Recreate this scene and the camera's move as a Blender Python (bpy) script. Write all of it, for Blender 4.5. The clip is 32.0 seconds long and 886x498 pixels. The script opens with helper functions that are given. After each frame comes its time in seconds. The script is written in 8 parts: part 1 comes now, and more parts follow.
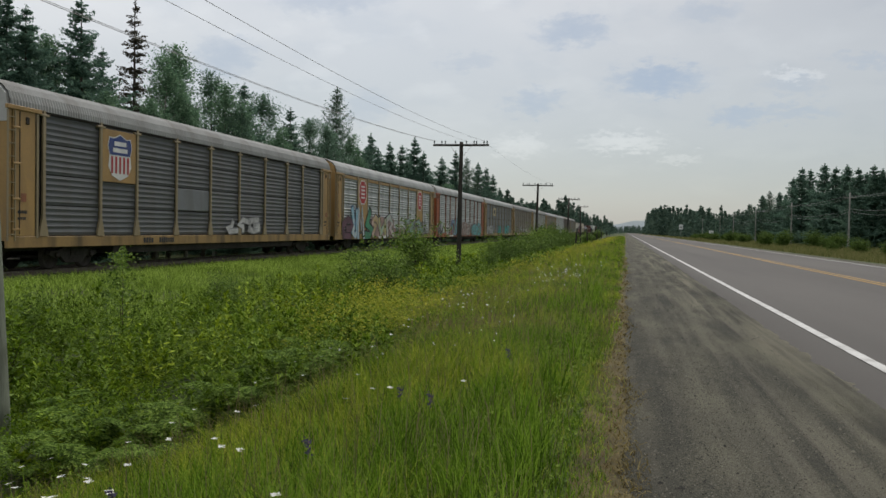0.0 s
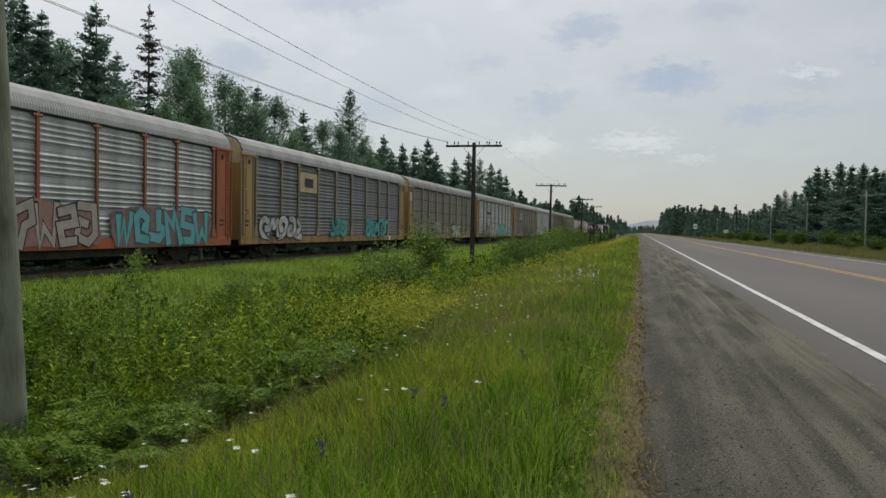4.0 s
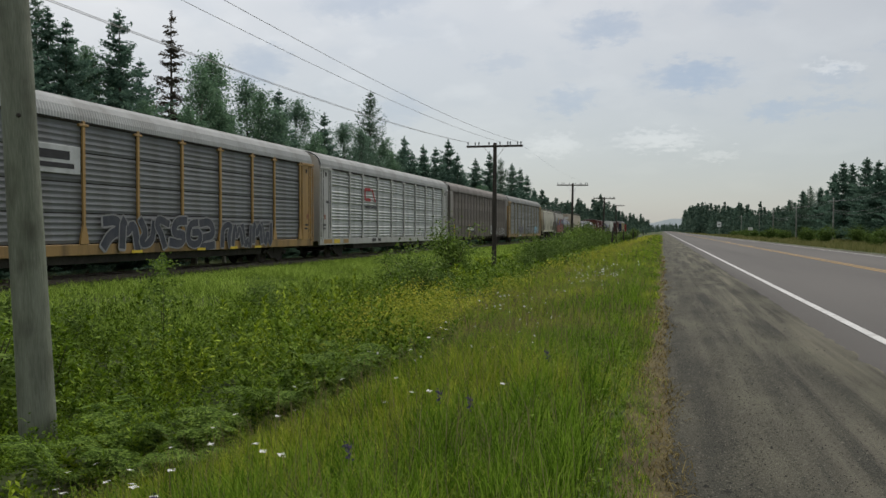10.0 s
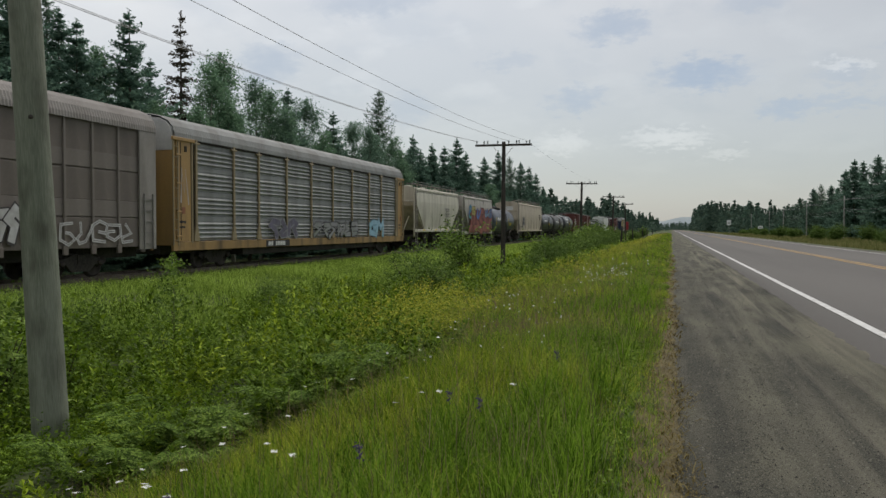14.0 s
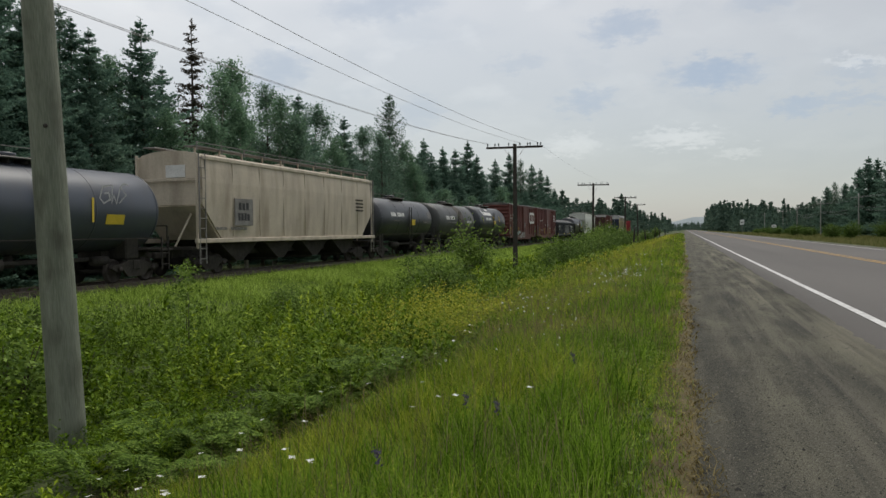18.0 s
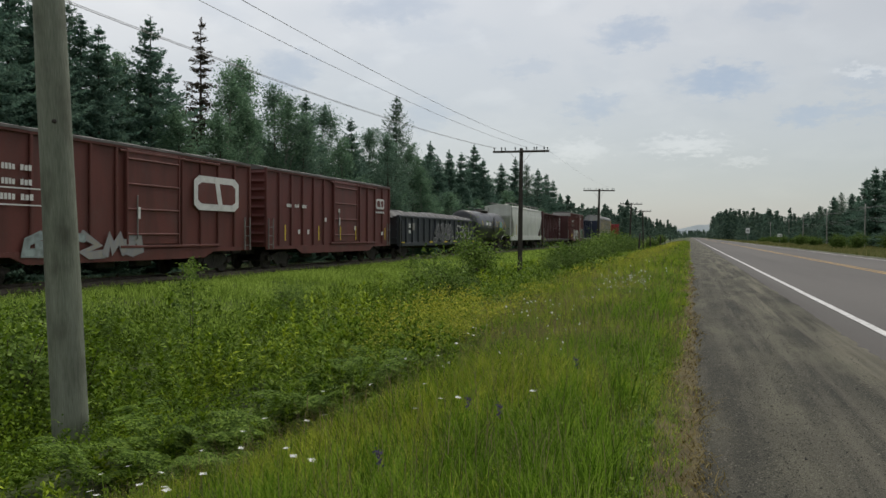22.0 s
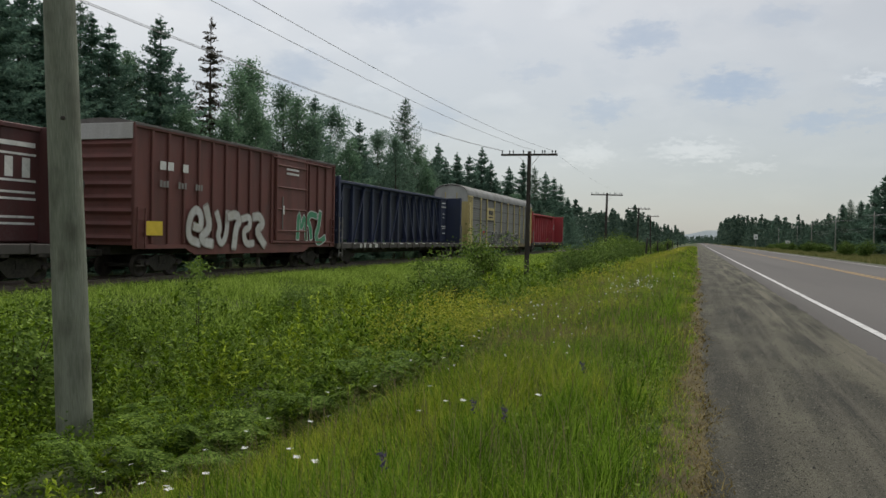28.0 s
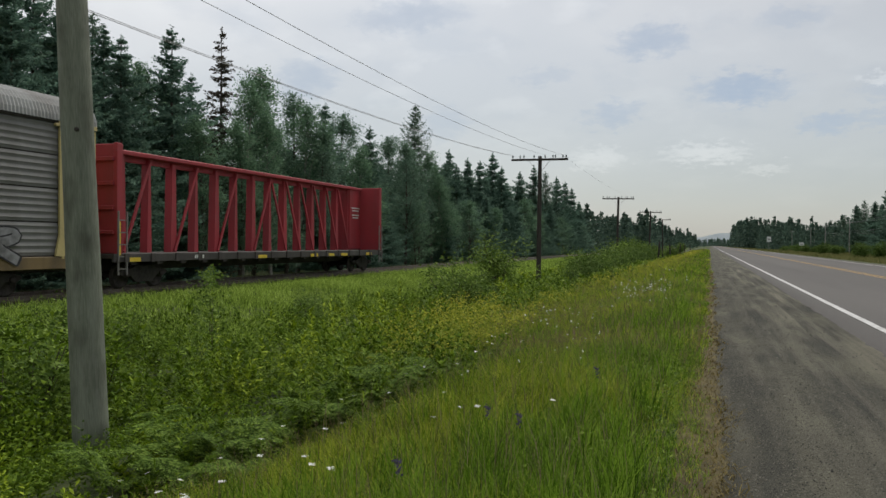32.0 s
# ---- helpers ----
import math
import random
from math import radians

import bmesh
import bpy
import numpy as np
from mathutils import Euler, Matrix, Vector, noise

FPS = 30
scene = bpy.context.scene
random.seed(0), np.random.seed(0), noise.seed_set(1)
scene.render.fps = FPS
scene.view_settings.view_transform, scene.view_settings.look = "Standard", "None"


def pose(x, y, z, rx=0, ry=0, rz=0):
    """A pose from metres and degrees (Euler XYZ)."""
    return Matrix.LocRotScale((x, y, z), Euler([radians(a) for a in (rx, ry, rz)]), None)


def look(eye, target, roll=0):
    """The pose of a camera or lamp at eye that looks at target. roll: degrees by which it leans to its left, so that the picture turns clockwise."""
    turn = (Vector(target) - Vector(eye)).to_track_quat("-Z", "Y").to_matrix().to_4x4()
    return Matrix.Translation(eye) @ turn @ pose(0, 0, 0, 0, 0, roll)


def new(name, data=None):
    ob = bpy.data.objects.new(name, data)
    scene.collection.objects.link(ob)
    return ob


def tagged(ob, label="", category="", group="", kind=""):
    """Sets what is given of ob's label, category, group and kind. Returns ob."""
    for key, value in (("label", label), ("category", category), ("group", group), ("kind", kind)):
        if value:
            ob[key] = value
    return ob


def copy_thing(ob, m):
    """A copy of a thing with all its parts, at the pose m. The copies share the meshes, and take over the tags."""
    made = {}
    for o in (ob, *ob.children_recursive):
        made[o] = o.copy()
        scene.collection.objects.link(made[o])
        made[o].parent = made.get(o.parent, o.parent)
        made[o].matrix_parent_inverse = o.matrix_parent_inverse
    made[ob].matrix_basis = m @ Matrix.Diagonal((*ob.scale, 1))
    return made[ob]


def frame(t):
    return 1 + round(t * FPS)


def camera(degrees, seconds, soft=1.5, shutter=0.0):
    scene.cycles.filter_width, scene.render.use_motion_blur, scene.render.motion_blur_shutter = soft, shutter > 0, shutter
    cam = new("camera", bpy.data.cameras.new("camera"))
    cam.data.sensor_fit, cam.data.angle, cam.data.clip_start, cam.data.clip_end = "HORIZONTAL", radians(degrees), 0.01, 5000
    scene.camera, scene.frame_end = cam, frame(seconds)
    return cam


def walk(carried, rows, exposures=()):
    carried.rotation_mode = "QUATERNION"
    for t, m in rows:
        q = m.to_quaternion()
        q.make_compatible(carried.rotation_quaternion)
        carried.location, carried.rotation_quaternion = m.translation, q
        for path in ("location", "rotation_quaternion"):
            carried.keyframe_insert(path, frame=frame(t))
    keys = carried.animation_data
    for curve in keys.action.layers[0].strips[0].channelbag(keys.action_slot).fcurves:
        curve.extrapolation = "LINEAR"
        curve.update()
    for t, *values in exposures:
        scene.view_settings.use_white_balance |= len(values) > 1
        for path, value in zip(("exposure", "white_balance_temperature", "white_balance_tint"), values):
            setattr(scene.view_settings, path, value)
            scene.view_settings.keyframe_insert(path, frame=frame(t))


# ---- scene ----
# The place: x across the road, y along it, z up; the gravel shoulder's edge is at the origin.
cam = camera(57.47, 32.0)
PATH = [  # seconds, eye x, y, z, yaw to the left, pitch, roll
    (0, 0.022, -0.006, 1.261, 12.71, -1.43, 1.03), (0.5, 0.023, -0.007, 1.260, 12.68, -1.46, 1.03),
    (1, 0.022, -0.005, 1.259, 12.64, -1.41, 1.22), (1.5, 0.022, -0.004, 1.258, 12.70, -1.43, 1.18),
    (2, 0.020, -0.003, 1.258, 12.69, -1.42, 1.09), (2.5, 0.021, -0.002, 1.258, 12.83, -1.42, 0.92),
    (3, 0.020, -0.000, 1.259, 13.03, -1.41, 0.86), (3.5, 0.020, -0.002, 1.261, 13.42, -1.40, 0.86),
    (5.5, 0.021, -0.001, 1.263, 13.99, -1.35, 0.49), (6, 0.021, -0.002, 1.264, 14.09, -1.35, 0.50),
    (6.5, 0.018, 0.001, 1.265, 14.19, -1.36, 0.26), (7, 0.016, 0.003, 1.265, 14.20, -1.35, 0.24),
    (7.5, 0.014, 0.006, 1.265, 14.28, -1.37, 0.14), (8, 0.011, 0.010, 1.264, 14.41, -1.41, 0.29),
    (8.5, 0.009, 0.013, 1.264, 14.54, -1.37, 0.18), (9, 0.009, 0.014, 1.265, 14.98, -1.36, 0.08),
    (9.5, 0.007, 0.013, 1.265, 14.98, -1.34, 0.05), (10, 0.005, 0.014, 1.265, 15.19, -1.33, 0.06),
    (10.5, 0.004, 0.013, 1.266, 15.31, -1.26, 0.24), (11, -0.000, 0.017, 1.269, 15.49, -1.22, 0.01),
    (11.5, -0.004, 0.015, 1.271, 15.55, -1.19, 0.17), (12, -0.005, 0.013, 1.274, 15.78, -1.29, -0.15),
    (12.5, -0.003, 0.006, 1.278, 15.95, -1.35, -0.28), (13, -0.002, 0.001, 1.279, 15.89, -1.39, -0.40),
    (13.5, 0.002, -0.005, 1.278, 15.90, -1.40, -0.37), (14, 0.002, 0.001, 1.277, 15.81, -1.42, -0.01),
    (14.5, -0.001, 0.002, 1.277, 15.82, -1.46, 0.04), (16.5, -0.007, 0.009, 1.276, 15.92, -1.28, -0.62),
    (17, -0.013, 0.015, 1.276, 16.30, -1.31, -0.62), (17.5, -0.018, 0.016, 1.276, 16.59, -1.32, -0.84),
    (18, -0.020, 0.012, 1.277, 16.65, -1.19, -0.75), (18.5, -0.020, 0.010, 1.276, 16.71, -1.19, -0.58),
    (19, -0.020, 0.005, 1.275, 16.78, -1.11, -0.43), (19.5, -0.019, 0.000, 1.274, 16.78, -0.95, -0.02),
    (20, -0.019, -0.001, 1.274, 16.73, -0.92, 0.17), (20.5, -0.018, -0.002, 1.274, 16.85, -0.95, 0.21),
    (21, -0.019, -0.000, 1.273, 17.03, -0.92, 0.28), (21.5, -0.022, 0.004, 1.272, 17.00, -0.92, 0.45),
    (22, -0.022, 0.008, 1.272, 16.98, -0.98, 0.31), (22.5, -0.024, 0.013, 1.271, 16.93, -0.99, 0.36),
    (23, -0.025, 0.019, 1.270, 16.92, -1.00, 0.27), (23.5, -0.026, 0.022, 1.269, 17.03, -0.97, 0.35),
    (24, -0.026, 0.025, 1.269, 17.12, -0.92, 0.47), (24.5, -0.027, 0.026, 1.269, 17.21, -0.91, 0.43),
    (25, -0.027, 0.027, 1.268, 17.34, -0.87, 0.38), (25.5, -0.029, 0.029, 1.268, 17.40, -0.85, 0.42),
    (27.5, -0.031, 0.032, 1.267, 17.47, -0.82, 0.87), (28, -0.031, 0.035, 1.267, 17.46, -0.82, 1.06),
    (28.5, -0.031, 0.037, 1.269, 17.48, -0.82, 1.02), (29, -0.028, 0.038, 1.271, 17.45, -0.78, 0.85),
    (29.5, -0.024, 0.038, 1.273, 17.48, -0.78, 0.56), (30, -0.024, 0.035, 1.274, 17.52, -0.62, 0.34),
    (30.5, -0.024, 0.031, 1.274, 17.63, -0.44, 0.49), (31, -0.028, 0.033, 1.271, 17.88, -0.43, 0.51),
    (31.5, -0.031, 0.031, 1.270, 18.03, -0.41, 0.69), (32, -0.036, 0.030, 1.268, 18.28, -0.41, 0.40),
]


def aim(ex, ey, ez, yaw, pitch, roll):
    y, p = radians(yaw), radians(pitch)
    ahead = Vector((-math.sin(y) * math.cos(p), math.cos(y) * math.cos(p), math.sin(p)))
    return look((ex, ey, ez), Vector((ex, ey, ez)) + ahead, roll)


walk(cam, [(t, aim(*row)) for t, *row in PATH], exposures=[(0, 0.53), (32, 0.53)])

# ---- light ----
SUN_ELEVATION, SUN_ROTATION = radians(58), radians(-14)
world = bpy.data.worlds.new("overcast_sky")
scene.world = world
world.use_nodes = True
wn, wl = world.node_tree.nodes, world.node_tree.links
wn.clear()


def wnode(kind, **inputs):
    n = wn.new(kind)
    for key, value in inputs.items():
        n.inputs[key.replace("_", " ")].default_value = value
    return n


def wmath(op, a, b):
    n = wn.new("ShaderNodeMath")
    n.operation = op
    for i, v in enumerate((a, b)):
        if hasattr(v, "links"):
            wl.new(v, n.inputs[i])
        else:
            n.inputs[i].default_value = v
    return n.outputs[0]


def wramp(fac, stops):
    n = wn.new("ShaderNodeValToRGB")
    while len(n.color_ramp.elements) < len(stops):
        n.color_ramp.elements.new(0.5)
    for e, (at, col) in zip(n.color_ramp.elements, stops):
        e.position, e.color = at, (*col, 1)
    wl.new(fac, n.inputs[0])
    return n.outputs[0]


def wmix(kind, fac, a, b):
    n = wn.new("ShaderNodeMix")
    n.data_type, n.blend_type = "RGBA", kind
    for i, v in ((0, fac), (6, a), (7, b)):
        if hasattr(v, "links"):
            wl.new(v, n.inputs[i])
        else:
            n.inputs[i].default_value = v
    return n.outputs[2]


sky = wn.new("ShaderNodeTexSky")
sky.sky_type, sky.sun_disc = "NISHITA", False
sky.sun_elevation, sky.sun_rotation = SUN_ELEVATION, SUN_ROTATION
coord = wn.new("ShaderNodeTexCoord")
sep = wn.new("ShaderNodeSeparateXYZ")
wl.new(coord.outputs["Generated"], sep.inputs[0])
# The cloud layer is a flat sheet overhead: its pattern shrinks towards the horizon.
lift = wmath("ADD", wmath("MAXIMUM", sep.outputs[2], 0.0), 0.32)
comb = wn.new("ShaderNodeCombineXYZ")
wl.new(wmath("DIVIDE", sep.outputs[0], lift), comb.inputs[0])
wl.new(wmath("DIVIDE", sep.outputs[1], lift), comb.inputs[1])


def cloud_noise(scale, detail, rough, shift):
    m = wn.new("ShaderNodeMapping")
    m.inputs["Location"].default_value = shift
    wl.new(comb.outputs[0], m.inputs[0])
    n = wnode("ShaderNodeTexNoise", Scale=scale, Detail=detail, Roughness=rough)
    wl.new(m.outputs[0], n.inputs["Vector"])
    return n.outputs[0]


broad = wramp(cloud_noise(1.3, 4, 0.5, (3.1, 1.7, 0)), [(0.36, (0.465, 0.458, 0.447)), (0.64, (0.380, 0.383, 0.384))])
dark = wramp(cloud_noise(4.6, 6, 0.52, (0.4, 5.2, 0)), [(0.55, (0, 0, 0)), (0.70, (0.28, 0.28, 0.28))])
bright = wramp(cloud_noise(5.6, 5, 0.5, (7.7, 2.9, 0)), [(0.53, (0, 0, 0)), (0.68, (0.5, 0.5, 0.5))])
clouds = wmix("MIX", dark, broad, (0.27, 0.295, 0.328, 1))
clouds = wmix("MIX", bright, clouds, (0.50, 0.498, 0.487, 1))
# brighter towards the hidden sun, duller to the right
across = wmath("ADD", wmath("MULTIPLY", sep.outputs[0], -0.5), 0.5)
side = wramp(across, [(0.38, (0.745, 0.735, 0.718)), (0.66, (1.085, 1.07, 1.04))])
clouds = wmix("MULTIPLY", 1.0, clouds, side)
low = wramp(sep.outputs[2], [(0.0, (1, 1, 1)), (0.30, (0, 0, 0))])
clouds = wmix("MIX", low, clouds, (0.218, 0.229, 0.231, 1))
# single small clouds ahead: place as (x, z) over y, half widths, and how dark (-) or bright (+)
ahead_y = wmath("MAXIMUM", sep.outputs[1], 0.02)
warp = wmath("MULTIPLY", wmath("SUBTRACT", cloud_noise(20.0, 5, 0.6, (1.3, 4.4, 0)), 0.5), 0.085)
warp2 = wmath("MULTIPLY", wmath("SUBTRACT", cloud_noise(26.0, 5, 0.6, (6.1, 0.7, 0)), 0.5), 0.05)
cloud_u = wmath("ADD", wmath("DIVIDE", sep.outputs[0], ahead_y), warp)
cloud_v = wmath("ADD", wmath("DIVIDE", sep.outputs[2], ahead_y), warp2)
for u, v, ru, rv, tone in ((0.034, 0.182, 0.072, 0.026, -0.8), (-0.068, 0.245, 0.062, 0.026, -0.55), (-0.115, 0.158, 0.046, 0.022, -0.5), (0.125, 0.138, 0.040, 0.018, -0.6), (0.185, 0.142, 0.060, 0.012, -0.4),
                           (0.185, 0.172, 0.045, 0.014, -0.3), (-0.005, 0.108, 0.062, 0.016, 0.28), (-0.132, 0.105, 0.045, 0.018, 0.22), (0.06, 0.088, 0.03, 0.008, 0.16), (-0.53, 0.225, 0.06, 0.040, -0.45),
                           (-0.38, 0.30, 0.11, 0.030, -0.4), (-0.33, 0.155, 0.045, 0.030, -0.3), (-0.20, 0.21, 0.05, 0.014, -0.25), (0.09, 0.262, 0.05, 0.014, -0.25), (0.26, 0.20, 0.05, 0.012, -0.3), (0.185, 0.185, 0.04, 0.010, 0.25)):
    du = wmath("DIVIDE", wmath("SUBTRACT", cloud_u, u), ru)
    dv = wmath("DIVIDE", wmath("SUBTRACT", cloud_v, v), rv)
    far_off = wmath("ADD", wmath("MULTIPLY", du, du), wmath("MULTIPLY", dv, dv))
    k = min(1.0, 1.3 * abs(tone))
    puff = wramp(wmath("MULTIPLY", far_off, 0.8), [(0.0, (k, k, k)), (0.15, (k * 0.8, k * 0.8, k * 0.8)), (0.6, (0.1 * k, 0.1 * k, 0.1 * k)), (1.0, (0, 0, 0))])
    clouds = wmix("MIX", puff, clouds, (0.205, 0.235, 0.28, 1) if tone < 0 else (0.52, 0.515, 0.50, 1))
thin = wmix("MIX", 0.02, clouds, sky.outputs[0])
back = wnode("ShaderNodeBackground", Strength=1.0)
wl.new(thin, back.inputs[0])
wl.new(back.outputs[0], wn.new("ShaderNodeOutputWorld").inputs[0])

sun = new("sun", bpy.data.lights.new("sun", "SUN"))
sun.data.energy, sun.data.angle, sun.data.color = 1.5, radians(22), (1.0, 0.96, 0.88)
sun.matrix_world = look((0, 0, 60), (-math.sin(SUN_ROTATION) * -30, -30 * math.cos(SUN_ROTATION), 60 - 30 * math.tan(SUN_ELEVATION)))

# ---- materials ----
MATS = {}


def material(name, colors, rough=0.7, metal=0.0, scale=3.0, fine=40.0, bump=0.2, stretch=(1, 1, 1), spread=(0.35, 0.65), rand=0.0,
             island=0.0, through_light=0.0, grime=None, grime_amount=0.5, grime_scale=1.5, grime_stretch=(1, 1, 0.25), spec=0.4, distance=0.01):
    """Two or three colours blended by broad and fine noise, with fine relief. rand: brightness spread from piece to piece;
    grime: a colour laid on in streaks and stains."""
    if name in MATS:
        return MATS[name]
    m = bpy.data.materials.new(name)
    m.use_nodes = True
    n, l = m.node_tree.nodes, m.node_tree.links
    n.clear()
    bsdf, out = n.new("ShaderNodeBsdfPrincipled"), n.new("ShaderNodeOutputMaterial")
    co, mp = n.new("ShaderNodeTexCoord"), n.new("ShaderNodeMapping")
    mp.inputs["Scale"].default_value = stretch
    l.new(co.outputs["Object"], mp.inputs[0])

    def noise_of(s, detail, vec):
        t = n.new("ShaderNodeTexNoise")
        t.inputs["Scale"].default_value, t.inputs["Detail"].default_value = s, detail
        l.new(vec, t.inputs["Vector"])
        return t.outputs[0]

    broad_n, fine_n = noise_of(scale, 4, mp.outputs[0]), noise_of(fine, 3, mp.outputs[0])
    mixf = n.new("ShaderNodeMath")
    mixf.operation, mixf.inputs[1].default_value = "MULTIPLY_ADD", 0.45
    l.new(fine_n, mixf.inputs[0])
    half = n.new("ShaderNodeMath")
    half.operation, half.inputs[1].default_value = "MULTIPLY", 0.55
    l.new(broad_n, half.inputs[0])
    l.new(half.outputs[0], mixf.inputs[2])
    fac = mixf.outputs[0]
    if rand or island:
        src = n.new("ShaderNodeObjectInfo").outputs["Random"] if rand else n.new("ShaderNodeNewGeometry").outputs["Random Per Island"]
        sh = n.new("ShaderNodeMath")
        sh.operation = "MULTIPLY_ADD"
        sh.inputs[1].default_value, sh.inputs[2].default_value = (rand or island), -(rand or island) / 2
        l.new(src, sh.inputs[0])
        add = n.new("ShaderNodeMath")
        l.new(fac, add.inputs[0]), l.new(sh.outputs[0], add.inputs[1])
        fac = add.outputs[0]
    ramp = n.new("ShaderNodeValToRGB")
    while len(ramp.color_ramp.elements) < len(colors):
        ramp.color_ramp.elements.new(0.5)
    for i, (e, c) in enumerate(zip(ramp.color_ramp.elements, colors)):
        e.position = spread[0] + (spread[1] - spread[0]) * i / max(1, len(colors) - 1)
        e.color = (*c, 1)
    l.new(fac, ramp.inputs[0])
    col = ramp.outputs[0]
    if grime:
        gm = n.new("ShaderNodeMapping")
        gm.inputs["Scale"].default_value = grime_stretch
        l.new(co.outputs["Object"], gm.inputs[0])
        gr = n.new("ShaderNodeValToRGB")
        gr.color_ramp.elements[0].position, gr.color_ramp.elements[1].position = 0.45, 0.72
        l.new(noise_of(grime_scale, 6, gm.outputs[0]), gr.inputs[0])
        gk = n.new("ShaderNodeMath")
        gk.operation, gk.inputs[1].default_value = "MULTIPLY", grime_amount
        l.new(gr.outputs[0], gk.inputs[0])
        gx = n.new("ShaderNodeMix")
        gx.data_type = "RGBA"
        l.new(gk.outputs[0], gx.inputs[0]), l.new(col, gx.inputs[6])
        gx.inputs[7].default_value = (*grime, 1)
        col = gx.outputs[2]
    l.new(col, bsdf.inputs["Base Color"])
    bsdf.inputs["Roughness"].default_value, bsdf.inputs["Metallic"].default_value = rough, metal
    bsdf.inputs["Specular IOR Level"].default_value = spec
    if bump:
        b = n.new("ShaderNodeBump")
        b.inputs["Strength"].default_value, b.inputs["Distance"].default_value = bump, distance
        l.new(fine_n, b.inputs["Height"])
        l.new(b.outputs[0], bsdf.inputs["Normal"])
    shader = bsdf.outputs[0]
    if through_light:
        tr, mx = n.new("ShaderNodeBsdfTranslucent"), n.new("ShaderNodeMixShader")
        mx.inputs[0].default_value = through_light
        l.new(col, tr.inputs[0])
        l.new(shader, mx.inputs[1]), l.new(tr.outputs[0], mx.inputs[2])
        shader = mx.outputs[0]
    l.new(shader, out.inputs[0])
    MATS[name] = m
    return m


def paint(name, c, worn=None, rough=0.55, metal=0.0, amount=0.45, rand=0.0, spec=0.35):
    """Weathered paint on steel: the colour with its faded tone, and dirt in vertical streaks."""
    fade = tuple(v * 0.82 + 0.02 for v in c)
    return material(name, [fade, c, tuple(min(1, v * 1.1) for v in c)], rough, metal, scale=0.8, fine=14, bump=0.06, rand=rand,
                    grime=worn or (0.06, 0.05, 0.04), grime_amount=amount, grime_scale=1.3, grime_stretch=(1, 1, 0.22), spec=spec)


asphalt = material("asphalt", [(0.072, 0.066, 0.062), (0.085, 0.078, 0.073), (0.098, 0.09, 0.084)], 0.85, scale=0.12, fine=60, bump=0.35, stretch=(2.2, 0.35, 1),
                   grime=(0.052, 0.048, 0.045), grime_amount=0.6, grime_scale=0.5, grime_stretch=(1.2, 0.06, 1))
gravel_mat = material("gravel_shoulder", [(0.021, 0.021, 0.015), (0.050, 0.048, 0.034), (0.119, 0.113, 0.077)], 0.95, scale=1.4, fine=120, bump=1.0, stretch=(1.6, 0.35, 1),
                      spread=(0.38, 0.62), grime=(0.165, 0.152, 0.112), grime_amount=0.9, grime_scale=3.4, grime_stretch=(1.6, 0.045, 1), distance=0.02)
# dust gathers towards the asphalt, the strip beside the grass stays dark
gn, gl = gravel_mat.node_tree.nodes, gravel_mat.node_tree.links
dust = next(n for n in gn if n.bl_idname == "ShaderNodeMix")
dust_from = dust.inputs[0].links[0].from_socket
place_of, split_of = next(n for n in gn if n.bl_idname == "ShaderNodeTexCoord"), gn.new("ShaderNodeSeparateXYZ")
toward, both = gn.new("ShaderNodeMapRange"), gn.new("ShaderNodeMath")
both.operation = "MULTIPLY"
toward.inputs[1].default_value, toward.inputs[2].default_value, toward.inputs[3].default_value, toward.inputs[4].default_value = 0.15, 1.3, 0.25, 1.1
gl.new(place_of.outputs["Object"], split_of.inputs[0]), gl.new(split_of.outputs[0], toward.inputs[0])
gl.new(dust_from, both.inputs[0]), gl.new(toward.outputs[0], both.inputs[1]), gl.new(both.outputs[0], dust.inputs[0])
pebble_mat = material("pebbles", [(0.017, 0.017, 0.014), (0.054, 0.051, 0.041), (0.144, 0.137, 0.108)], 0.9, fine=30, bump=0.3, island=0.6)
dry_mat = material("dry_litter", [(0.040, 0.032, 0.012), (0.084, 0.066, 0.024), (0.136, 0.110, 0.044)], 0.95, scale=4, fine=60, bump=0.8)
line_white = material("white_road_paint", [(0.42, 0.42, 0.41), (0.6, 0.6, 0.59)], 0.7, scale=2, fine=50, bump=0.1, grime=(0.2, 0.19, 0.18), grime_amount=0.5, grime_scale=5, grime_stretch=(1, 1, 1))
line_yellow = material("yellow_road_paint", [(0.34, 0.19, 0.03), (0.47, 0.28, 0.05)], 0.7, scale=2, fine=50, bump=0.1, grime=(0.2, 0.17, 0.12), grime_amount=0.4, grime_scale=5, grime_stretch=(1, 1, 1))
soil = material("meadow_soil", [(0.026, 0.038, 0.009), (0.045, 0.062, 0.014), (0.07, 0.09, 0.02)], 0.95, scale=0.5, fine=9, bump=0.8, distance=0.05)
ballast_mat = material("ballast", [(0.018, 0.016, 0.015), (0.036, 0.033, 0.03), (0.07, 0.064, 0.058)], 0.95, scale=2, fine=16, bump=1.0, distance=0.05)
rail_steel = material("rail_steel", [(0.10, 0.075, 0.06), (0.2, 0.17, 0.15)], 0.5, 0.6, scale=3, fine=20)
tie_wood = material("creosoted_tie", [(0.03, 0.025, 0.02), (0.07, 0.06, 0.05)], 0.9, scale=3, fine=25, rand=0.3, stretch=(1, 4, 4))
